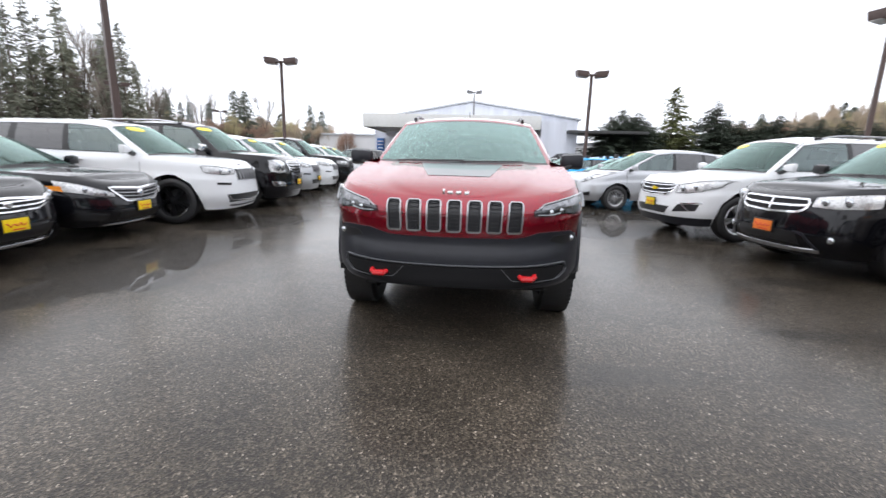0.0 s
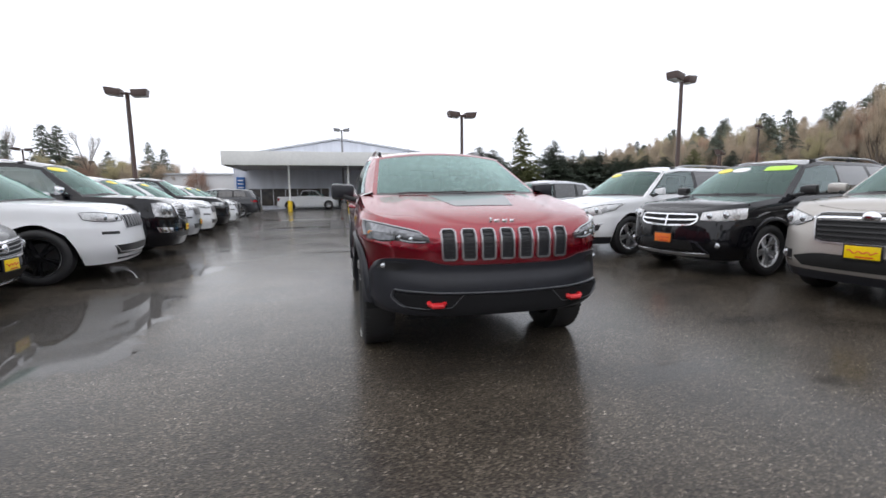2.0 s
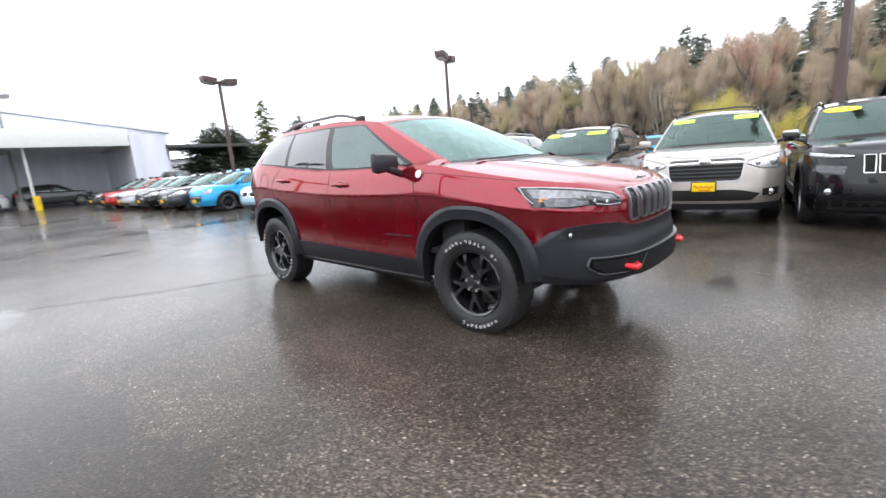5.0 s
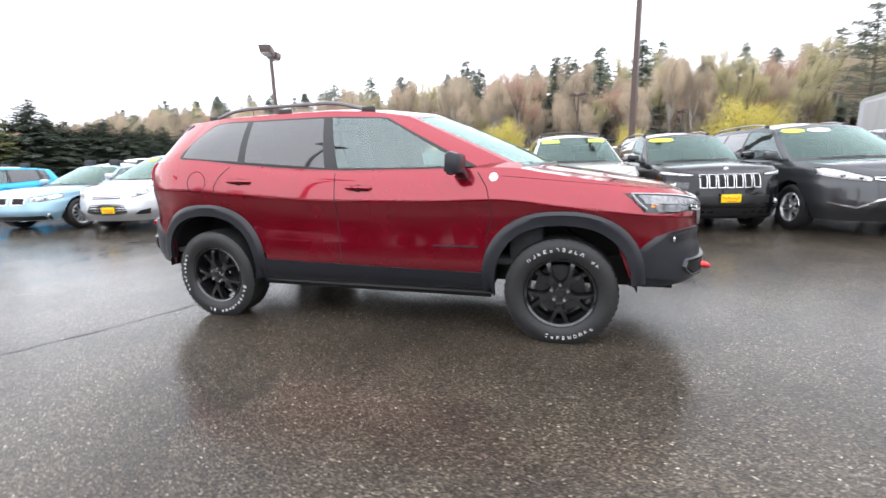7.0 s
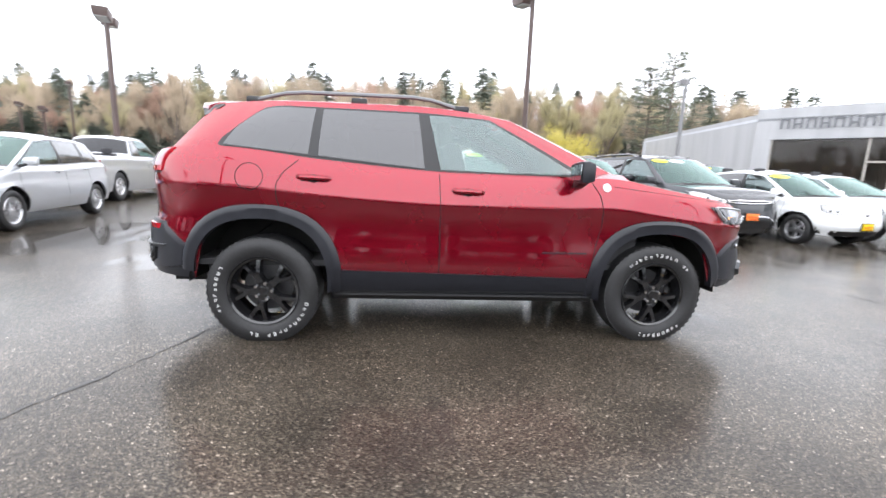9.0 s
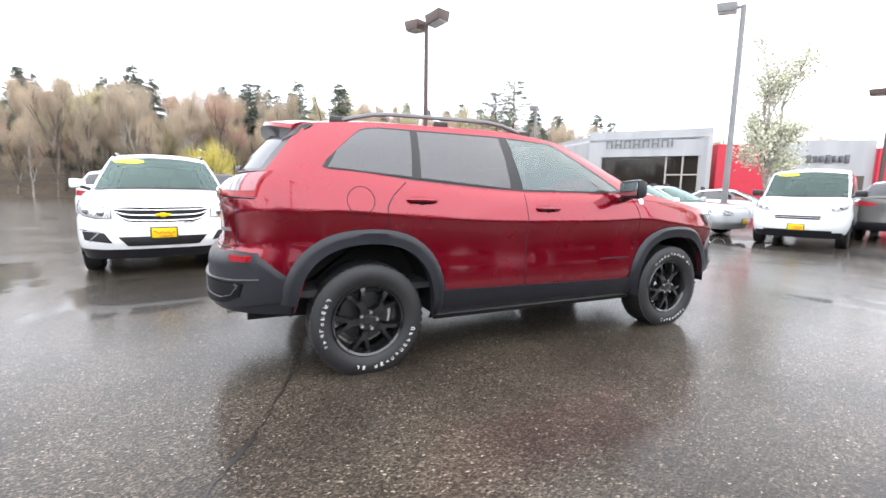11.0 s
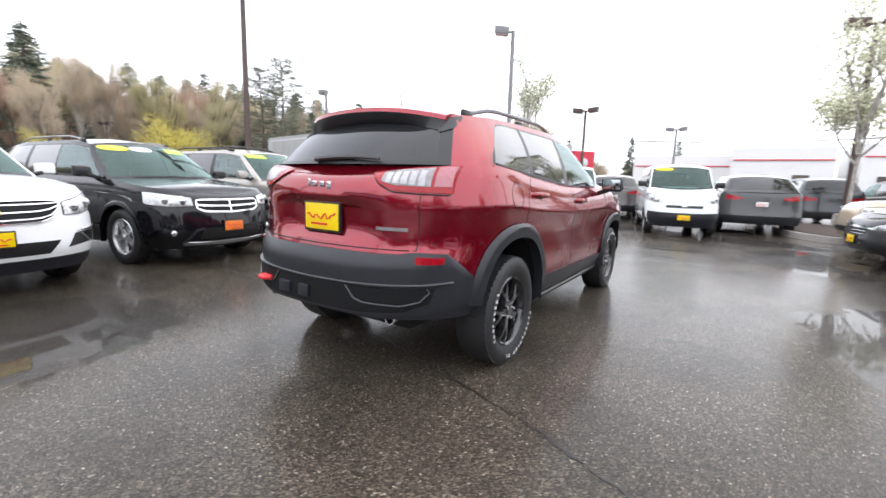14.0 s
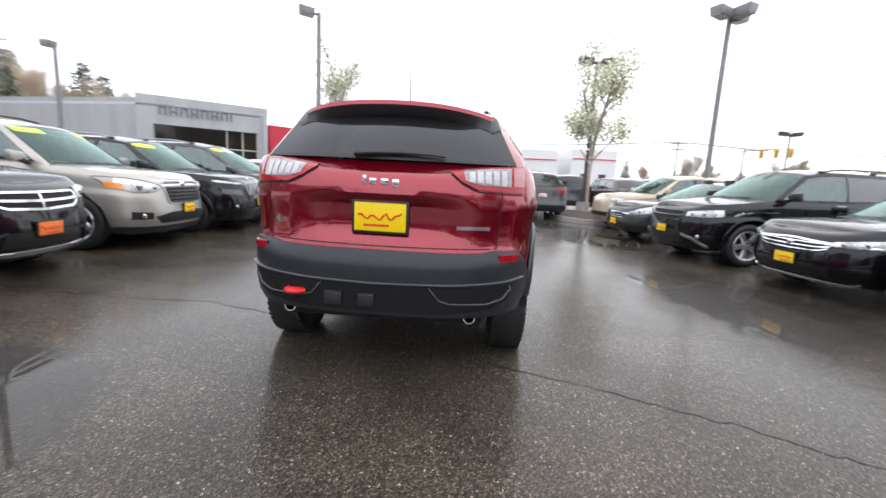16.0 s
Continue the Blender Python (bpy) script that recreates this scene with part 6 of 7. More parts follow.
sp = form("suv", 4.89, 1.86, 1.70, 2.89, .98, .36, hood=.565, belt=.665)
park("black_crossover", sp, BLACK, dict(head=hd(.50, .79, .90, .81, .11, .15), mirror=M_BLACK,
     grilles=[dict(lo=sym([(0, .70), (.38, .72), (.46, .76)]), hi=sym([(0, .86), (.44, .865), (.47, .85)]), bars=1, w=.03, rim=M_CHROME), ], strips=[([(0, .70), (0, .86)], .03, M_CHROME), ([(-.62, .31), (-.3, .295), (0, .29), (.3, .295), (.62, .31)], .06, M_SATIN), ([(-.62, .32), (-.50, .48), (-.40, .50)], .03, M_CLAD), ([(.62, .32), (.50, .48), (.40, .50)], .03, M_CLAD)],
     lower=[(ql(.45, .36), ql(.42, .50), M_BLACK)], fog=(.72, .45), plate=(.52, "O"), stick=[(-.45, .34, "Y"), (-.12, .30, "W"), (.42, .34, "G")], rails=M_SATIN, tail=TAIL_SUV, wheels=("twin", M_ALLOY, .235), clad=BLACK, cladw=.05),
     "wet black crossover with a chrome cross grille and an orange plate", "car", 3.66, .62, AFT)
sp = form("suv", 4.86, 1.92, 1.73, 2.79, 1.0, .375, hood=.575, belt=.66, cladline=[(-9, .34), (9, .34)])
park("champagne_suv", sp, BEIGE, dict(head=([(.50, .865), (.66, .80), (.82, .80), (.92, .86)], [(.50, .90), (.66, .945), (.82, .985), (.92, 1.00)]), badge=(0, .905, .062, M_CHROME), amber=True,
     grilles=[dict(lo=sym([(0, .645), (.36, .645), (.43, .665)]), hi=sym([(0, .945), (.40, .945), (.47, .925)]), bars=6, w=.020, mat=M_BLACK, back=M_DARK, rim=M_SATIN, rimw=.020)],
     strips=[([(-.49, .895), (-.2, .905), (0, .90), (.2, .905), (.49, .895)], .034, M_CHROME), ([(-.80, .425), (-.66, .42)], .012, M_CHROME), ([(.66, .42), (.80, .425)], .012, M_CHROME)],
     lower=[(ql(.56, .375), sym([(0, .53), (.40, .53), (.66, .47)]), M_DARK)],
     lower2=[([(.68, .435), (.86, .44)], [(.68, .53), (.86, .545)], M_BLACK)], fog=(.77, .485), plate=(.575, "Y"), stick=[(-.45, .34, "G"), (.45, .34, "G")], rails=M_BLACK, rack=True, tail=TAIL_SUV, wheels=("five", M_ALLOY, .245)),
     "wet champagne mid-size SUV with a black roof rack", "car", 3.88, -1.78, AFT)
sp = form("suv", 4.62, 1.86, 1.68, 2.70, .95, .355, hood=.58, belt=.665, cowl=1.36)
park("dark_offroad_car", sp, BLACK, dict(head=hd(.50, .90, .90, .93, .02, .04), mirror=BLACK, badge=(0, .985, .03, M_CHROME),
     grilles=[dict(lo=[(k * .125 - .045, .72), (k * .125 + .045, .72)], hi=[(k * .125 - .048, .91), (k * .125 + .048, .91)], bars=0, rim=M_CHROME, rimw=.011) for k in range(-3, 4)],
     lower=[(ql(.80, .28), ql(.80, .60), M_BLACK)], lower2=[([(.58, .70), (.84, .74)], [(.56, .80), (.86, .82)], M_LAMPDK)], fog=(.70, .50), plate=(.56, "Y"), stick=[(-.42, .40, "Y")], clad=M_BLACK, rails=M_SATIN,
     tail=TAIL_SUV, wheels=("twin", M_ALLOY, .22)), "wet black off-road car with chrome-rimmed grille slots", "car", 3.80, -3.82, AFT)
sp = form("suv", 5.17, 2.02, 1.76, 3.09, 1.02, .36, hood=.555, belt=.63, cowl=1.22, rake=.95)
park("grey_minivan", sp, GREY, dict(head=hd(.52, .80, .95, .87, .06, .12), strips=[([(-.9, .50), (-.66, .44), (-.42, .56), (0, .58), (.42, .56), (.66, .44), (.9, .50)], .028, M_CHROME), ([(-.28, .86), (0, .85), (.28, .86)], .02, M_CHROME)],
     grilles=[dict(lo=sym([(0, .78), (.4, .79), (.5, .82)]), hi=sym([(0, .87), (.4, .87), (.5, .86)]), bars=2)], lower=[(ql(.55, .36), ql(.42, .53), M_BLACK)], lower2=[([(.68, .47), (.86, .5)], [(.68, .54), (.88, .58)], M_BLACK)],
     plate=(.56, "O"), stick=[(-.48, .30, "Y"), (-.12, .34, "W")], rails=M_SATIN, tail=TAIL_SUV, wheels=("twin", M_ALLOY, .235), side=[([(-1.1, .42), (.9, .42)], .02, M_CHROME)]), "wet grey minivan with chrome trim and an orange plate", "car", 3.62, -5.98, AFT)
sp = form("hatch", 3.62, 1.63, 1.50, 2.30, .75, .30, hood=.56, belt=.63, cowl=.92, slope=.45)
park("small_white_hatchback", sp, WHITE, dict(head=hd(.52, .66, .72, .68, .10, .13), lower=[(ql(.66, .22), ql(.72, .34), M_BLACK)], plate=(.43, "Y"), badge=(0, .66, .04, M_CHROME), stick=[(-.35, .34, "Y")], tail=([(.5, .7), (.72, .7)], [(.5, .9), (.72, .9)]),
     wheels=("five", M_SATIN, .195)), "small wet white hatchback with a yellow plate", "car", 3.55, -8.30, AFT)
sp = form("sedan", 4.9, 1.86, 1.47, 2.85, .95, .335, hood=.56, belt=.66)
park("bronze_sedan", sp, SILVER, dict(head=hd(.5, .62, .88, .66), plate=(.45, "Y"), tail=([(.5, .8), (.9, .8)], [(.5, .92), (.9, .92)])), "wet silver sedan in the row", "car", 3.9, -10.6, AFT)
sp = form("hatch", 4.41, 1.83, 1.62, 2.65, .90, .325, hood=.53, belt=.64, cowl=1.02, rake=1.05, slope=.62)
park("silver_hatchback", sp, SILVER, dict(head=hd(.52, .70, .84, .84, .05, .13), grilles=[dict(lo=sym([(0, .36), (.36, .38), (.44, .42)]), hi=sym([(0, .58), (.34, .57), (.40, .52)]), bars=4, w=.012), dict(lo=ql(.30, .68), hi=ql(.29, .73), bars=1, w=.012)],
     lower2=[([(.54, .37), (.76, .37)], [(.64, .44), (.78, .48)], M_BLACK)], plate=(.46, "Y"), platex=.06, stick=[(-.3, .3, "Y")], tail=TAIL_SUV, wheels=("multi", M_ALLOY, .215)), "wet silver compact hatchback", "car", 2.66, 7.35, AFT + 2)
sp = form("sedan", 4.62, 1.81, 1.43, 2.81, .80, .33, hood=.56, belt=.65)
park("ice_blue_sedan", sp, ICE, dict(head=hd(.42, .64, .84, .68, .08, .10), grilles=[dict(lo=[(s * .06, .58), (s * .34, .58)], hi=[(s * .05, .72), (s * .36, .71)], bars=0, rim=M_CHROME) for s in (1, -1)], lower=[(ql(.70, .25), ql(.72, .34), M_BLACK)], fog=(.7, .36),
     tail=([(.5, .8), (.88, .8)], [(.5, .92), (.88, .92)]), wheels=("ten", M_ALLOY, .225)), "wet light blue sedan with twin kidney grilles", "car", 2.45, 9.75, AFT)
sp = form("hatch", 4.0, 1.73, 1.44, 2.56, .80, .31, hood=.60, belt=.66, cowl=1.02, slope=.4)
park("bright_blue_hatchback", sp, AQUA, dict(head=hd(.50, .66, .74, .70, .10, .14), grilles=[dict(lo=ql(.40, .42), hi=ql(.44, .60), bars=2)], plate=(.42, "Y"), clad=M_BLACK, wheels=("five", M_BLKWHEEL, .20), tail=([(.5, .7), (.72, .7)], [(.5, .9), (.72, .9)])), "bright blue small hatchback with black arches", "car", 2.35, 14.0, AFT)
SED = form("sedan", 4.85, 1.85, 1.46, 2.80, .95, .335, hood=.56, belt=.66)
SEDF = dict(head=hd(.48, .62, .88, .67), grilles=[dict(lo=ql(.36, .52), hi=ql(.40, .66), bars=3)], lower=[(ql(.6, .26), ql(.62, .36), M_BLACK)], plate=(.44, "Y"), tail=([(.5, .8), (.9, .8)], [(.5, .92), (.9, .92)]), wheels=("ten", M_ALLOY, .22))
park("grey_sedan", SED, GREY, SEDF, "wet grey sedan with a yellow plate", "car", 2.0, 16.6, AFT)
park("black_sedan", SED, BLACK, SEDF, "wet black sedan with a yellow plate", "car", 1.8, 19.2, AFT)
park("silver_sedan", SED, SILVER, SEDF, "wet silver sedan with a yellow plate", "car", 1.6, 21.7, AFT)
park("red_sedan", SED, REDP, SEDF, "wet red sedan in the row", "car", 1.4, 24.2, AFT)
park("grey_sedan", SED, GREY, SEDF, "wet grey sedan in the row", "car", 1.3, 26.7, AFT)

# west row
sp = form("suv", 4.89, 1.86, 1.70, 2.89, .98, .36, hood=.565, belt=.665)
park("black_crossover", sp, BLACK, dict(head=hd(.50, .79, .90, .81, .08, .12), mirror=M_BLACK, dots=3, grilles=[dict(lo=sym([(0, .70), (.38, .71), (.46, .76)]), hi=sym([(0, .87), (.42, .87), (.47, .85)]), bars=1, w=.03, mat=M_GLOSSBLACK, rim=M_GLOSSBLACK)],
     strips=[([(-.80, .30), (-.68, .42), (-.50, .48)], .05, M_SATIN), ([(.80, .30), (.68, .42), (.50, .48)], .05, M_SATIN)], lower=[(ql(.5, .34), ql(.45, .52), M_BLACK)], fog=(.74, .46), plate=(.54, "Y"), tail=TAIL_SUV, rails=M_BLACK, wheels=("five", M_ALLOY, .245), clad=BLACK, cladw=.05),
     "wet black crossover with silver bumper horns", "car", -3.95, -3.62, FORE)
sp = form("sedan", 4.89, 1.85, 1.46, 2.775, .98, .335, hood=.57, belt=.665)
park("black_executive_sedan", sp, BLACK, dict(head=hd(.48, .66, .90, .70, .06, .09), dots=3, grilles=[dict(lo=sym([(0, .56), (.36, .57), (.46, .62)]), hi=sym([(0, .70), (.42, .70), (.50, .69)]), bars=3, w=.018)], badge=(0, .65, .04, M_CHROME),
     strips=[([(-.86, .69), (-.5, .69), (0, .715), (.5, .69), (.86, .69)], .03, M_CHROME), ([(-.8, .24), (0, .215), (.8, .24)], .03, M_CHROME)], lower=[(ql(.5, .30), ql(.52, .42), M_BLACK)], plate=(.46, "Y"), tail=([(.5, .8), (.9, .8)], [(.5, .92), (.9, .92)]), wheels=("ten", M_ALLOY, .23)),
     "wet black sedan with a chrome grille bar", "car", -4.42, -1.10, FORE)
sp = form("sedan", 4.86, 1.83, 1.47, 2.775, .95, .335, hood=.565, belt=.66)
park("black_family_sedan", sp, BLACK, dict(head=hd(.46, .60, .90, .70, .06, .13), amber=True, badge=(0, .63, .055, M_CHROME), grilles=[dict(lo=sym([(0, .53), (.30, .54), (.36, .58)]), hi=sym([(0, .70), (.46, .73), (.52, .72)]), bars=4, w=.012, mat=M_SATIN, rim=M_CHROME)],
     lower=[(ql(.42, .28), ql(.44, .40), M_BLACK)], lower2=[([(.58, .30), (.82, .34)], [(.58, .40), (.84, .45)], M_LAMPDK)], strips=[([(-.6, .25), (0, .235), (.6, .25)], .02, M_CHROME)], plate=(.46, "Y"), tail=([(.5, .8), (.9, .8)], [(.5, .92), (.9, .92)]), wheels=("ten", M_ALLOY, .22)),
     "wet black family sedan with a yellow plate", "car", -4.62, .82, FORE)
GC = form("suv", 4.86, 1.95, 1.75, 2.91, .95, .385, hood=.58, belt=.665)
GCF = dict(head=hd(.52, .87, .90, .91, .06, .09), grilles=[dict(lo=[(k * .125 - .042, .74), (k * .125 + .042, .74)], hi=[(k * .125 - .045, .93), (k * .125 + .045, .93)], bars=0, rim=M_SATIN, rimw=.014) for k in range(-3, 4)], badge=(0, 1.0, .03, M_CHROME),
     lower=[(ql(.52, .40), ql(.58, .52), M_BLACK)], lower2=[([(.60, .66), (.82, .67)], [(.60, .70), (.82, .71)], M_BLACK)], stick=[(-.3, .34, "Y")], tail=TAIL_SUV, wheels=("twin", M_SATIN, .27))
park("white_performance_suv", GC, WHITE, dict(GCF, head=hd(.47, .85, .90, .87, .09, .115), lower=[(ql(.64, .36), ql(.72, .50), M_BLACK)], strips=[([(-.70, .50), (-.62, .40), (0, .375), (.62, .40), (.70, .50)], .022, M_CHROME), ([(-.60, .30), (0, .285), (.60, .30)], .03, M_BLACK)],
     wheels=("twin", M_BLKWHEEL, .27)), "wet white performance SUV on black wheels", "car", -4.22, 3.02, FORE)
sp = form("suv", 5.15, 2.01, 1.90, 2.95, 1.0, .40, hood=.585, belt=.66, cowl=1.45, rake=.62)
park("black_luxury_suv", sp, BLACK, dict(head=([(.62, .82), (.80, .80), (.92, .83)], [(.62, 1.08), (.80, 1.10), (.90, 1.08)]), dots=2, grilles=[dict(lo=sym([(0, .72), (.40, .76), (.48, .84)]), hi=sym([(0, 1.07), (.40, 1.06), (.50, 1.04)]), bars=5, w=.022, rim=M_CHROME)],
     lower=[(ql(.60, .40), ql(.62, .50), M_BLACK)], lower2=[([(.70, .50), (.90, .52)], [(.70, .60), (.92, .62)], M_CHROME)], plate=(.58, "Y"), stick=[(-.45, .40, "Y")], mirror=M_CHROME, tail=TAIL_SUV, rails=M_CHROME, wheels=("six", M_CHROME, .29), msize=1.1),
     "wet black full-size luxury SUV with chrome trim", "car", -4.28, 5.40, FORE)
park("silver_suv", GC, SILVER, dict(GCF, plate=(.55, "Y")), "wet silver SUV with slotted grille", "car", -4.75, 8.0, FORE)
park("white_suv", GC, WHITE, GCF, "wet white SUV with slotted grille", "car", -5.0, 10.5, FORE)
sp = form("truck", 5.8, 2.0, 1.92, 3.57, 1.0, .41, hood=.58, belt=.66)
TRK = dict(head=hd(.62, .88, .94, .90, .12, .14), grilles=[dict(lo=ql(.52, .74), hi=ql(.54, 1.02), bars=1, w=.05)], tail=([(.80, .85), (.96, .85)], [(.80, 1.15), (.96, 1.15)]), wheels=("six", M_ALLOY, .25), doors=[-1.2, -.2], handles=[(-.35, 1.12)])
park("black_pickup", sp, BLACK, TRK, "wet black pickup truck", "truck", -5.2, 13.2, FORE)
park("white_suv", GC, WHITE, GCF, "wet white SUV in the row", "car", -5.5, 16.0, FORE)
park("grey_suv", GC, GREY, GCF, "wet grey SUV in the row", "car", -5.9, 18.6, FORE)
# further down the west row, seen from behind the red car
park("dark_sedan", SED, GREY, dict(SEDF, strips=[([(-.5, .64), (0, .66), (.5, .64)], .03, M_CHROME)]), "wet dark sedan with chrome grille", "car", -3.85, -6.1, FORE)
sp = form("suv", 4.41, 1.81, 1.66, 2.63, .90, .35, hood=.58, belt=.665)
park("tan_crossover", sp, CREAM, dict(GCF, stick=[], wheels=("five", M_ALLOY, .225), grilles=[], head=hd(.52, .82, .82, .84, .10, .10)), "wet tan compact crossover", "car", -4.1, -8.6, FORE)

# cars across the yard
VANF = dict(head=hd(.50, .84, .82, .90, .10, .16), lower=[(ql(.40, .715), ql(.42, .78), M_BLACK)], plate=(.48, "Y"), stick=[(-.4, .45, "Y")], mirror=M_BLACK, msize=1.1, tail=([(.7, .8), (.82, .8)], [(.7, 1.3), (.82, 1.3)]), wheels=("six", M_SATIN, .2))
sp = form("van", 4.73, 1.73, 1.88, 2.93, .82, .315, hood=.56, belt=.66, cowl=.82, rake=.50, cladline=[(-9, .60), (-1.95, .60), (-1.94, .30), (9, .30)])
park("white_cargo_van", sp, WHITE, dict(VANF, badge=(0, .75, .05, M_CHROME)), "white small cargo van with grey bumper", "van", -1.12, -8.25, 193)
sp = form("van", 4.75, 1.83, 1.88, 3.10, .86, .33, hood=.54, belt=.63, cowl=.95, rake=.6, cladline=[(-9, .36), (9, .36)])
park("white_panel_van", sp, WHITE, dict(VANF, lower=[(ql(.60, .30), ql(.62, .42), M_CLAD)], grilles=[dict(lo=ql(.40, .66), hi=ql(.42, .74), bars=1, mat=M_SATIN)]), "white panel van with a yellow plate", "van", 2.05, -9.35, 200)
LUX = form("suv", 5.0, 1.97, 1.68, 3.0, .95, .38, hood=.57, belt=.66, slope=.85, cladline=[(-9, .52), (9, .52)])
LUXF = dict(head=hd(.52, .84, .88, .88), rplate=(.84, "W"), tail=([(.44, .97), (.66, .94), (.82, .95)], [(.44, 1.01), (.66, 1.06), (.82, 1.09)]), lower=[(ql(.5, .4), ql(.5, .5), M_BLACK)], wheels=("twin", M_ALLOY, .27))
make_car("grey_sport_suv", LUX, paint("paint_graphite", (0.058, 0.057, 0.060), 0.6, 0.32, .05), LUXF, "wet grey sport SUV seen from behind", "car", -2.38, -12.9, 9)
make_car("grey_sport_suv", LUX, paint("paint_bronze_grey", (0.10, 0.094, 0.09), 0.6, 0.32, .05), LUXF, "wet bronze-grey sport SUV seen from behind", "car", 2.2, -15.5, 14)
make_car("grey_suv", GC, GREY, GCF, "wet grey SUV seen from behind", "car", -4.6, -18.2, 10)
make_car("grey_sport_suv", LUX, paint("paint_bronze_grey", (0.10, 0.094, 0.09), 0.6, 0.32, .05), LUXF, "wet grey sport SUV behind the tree island", "car", -6.85, -16.4, 9)
make_car("silver_suv", GC, SILVER, GCF, "wet silver SUV seen from behind", "car", -9.0, -17.0, 10)
make_car("white_sedan", SED, WHITE, SEDF, "wet white sedan parked before the showroom", "car", 8.2, -16.8, -60)
make_car("white_sedan", SED, WHITE, SEDF, "wet white sedan parked before the showroom", "car", 10.5, -14.6, -60)
make_car("dark_suv", GC, GREY, GCF, "wet dark SUV in the back row", "car", 9.8, -9.2, AFT)
# back row to the east
sp = form("truck", 5.9, 2.02, 1.94, 3.60, 1.0, .41, hood=.58, belt=.66)
make_car("silver_pickup", sp, SILVER, TRK, "wet silver pickup truck", "truck", 11.4, 9.9, 98)
CUV = form("suv", 4.66, 1.84, 1.66, 2.66, .95, .355, hood=.57, belt=.66, slope=.8)
make_car("white_crossover", CUV, WHITE, GCF, "wet white crossover in the back row", "car", 13.4, 5.6, 98)
for k, (mat, lab) in enumerate(((BLACK, "black"), (WHITE, "white"), (GREY, "grey"), (SILVER, "silver"), (WHITE, "white"))):
    make_car(f"{lab}_suv", CUV, mat, GCF, f"wet {lab} SUV in the back row", "car", 14.0 + .5 * k, 2.9 - 3.1 * k, 98)
make_car("blue_crossover", CUV, AQUA, GCF, "blue crossover in the back row", "car", 18.0, 3.0, 98)
make_car("white_crossover", CUV, WHITE, GCF, "white crossover in the back row", "car", 9.6, 13.5, 98)
make_car("white_crossover", CUV, WHITE, GCF, "white crossover in the back row", "car", 12.0, 17.0, 98)
make_car("blue_van", CUV, AQUA, GCF, "blue van in the back row", "van", 9.0, 24.0, 98)
# under and before the canopy
sp = form("truck", 5.8, 2.0, 1.92, 3.57, 1.0, .41, hood=.58, belt=.66)
make_car("white_pickup", sp, WHITE, TRK, "white pickup truck before the canopy", "truck", -4.0, 39.5, 92)
make_car("grey_minivan", CUV, GREY, GCF, "grey minivan under the canopy", "van", 1.2, 39.8, 92)
make_car("grey_suv", GC, GREY, GCF, "wet grey SUV seen from behind", "car", -8.4, 24.4, -92)
make_car("dark_pickup", sp, GREY, TRK, "dark pickup truck beside the canopy", "truck", 6.8, 31.0, 92)

# ---- lamp posts ----
M_POLE = simple("brown_steel", (.075, .047, .040), .45, grain=.12, gscale=25)
M_POLEG = simple("grey_steel", (.20, .20, .205), .45, grain=.1, gscale=25)
M_LAMPGL = simple("lamp_glass", (.55, .55, .52), .25, grain=.1)


def lamp_post(x, y, h, heads, rz, mat, w=.15, label="brown steel yard lamp with two box heads"):
    root = tagged(new("yard_lamp"), label, "lamp post", "yard lamps")
    bm = bmesh.new()
    tube(bm, [(0, 0, 0), (0, 0, h * .5), (0, 0, h - .05)], w * .62, 4 if mat is M_POLE else 10, r1=w * .5)
    part("pole", bm, mat, root)
    bm = bmesh.new()
    prism(bm, [(.28 * math.cos(a * math.tau / 12), .28 * math.sin(a * math.tau / 12)) for a in range(12)], 0, .55)
    part("concrete_base", bm, M_BRICK, root)
    for k in range(heads):
        a = math.tau * k / max(2, heads) if heads < 3 else (0, math.pi, math.pi / 2)[k]
        m = Matrix.Rotation(a, 4, "Z")
        bm = bmesh.new()
        box(bm, (0, 0, 0), (.3, .07, .07))
        for v in bm.verts:
            v.co = m @ (v.co + Vector((.15, 0, h - .10)))
        part("arm", bm, mat, root)
        bm = bmesh.new()
        box(bm, (0, 0, 0), (.60, .46, .27), bevel=.02)
        for v in bm.verts:
            if v.co.z < 0:
                v.co.x, v.co.y = v.co.x * .88, v.co.y * .88
            v.co = m @ (v.co + Vector((.46, 0, h - .06 + .10 * v.co.x)))
        hd_ = part("lamp_head", bm, mat, root)
        bm = bmesh.new()
        box(bm, (0, 0, 0), (.5, .32, .02))
        for v in bm.verts:
            v.co = m @ (v.co + Vector((.46, 0, h - .20 + .10 * v.co.x)))
        part("lamp_glass", bm, M_LAMPGL, hd_)
    root.matrix_basis = pose(x, y, 0, 0, 0, rz)


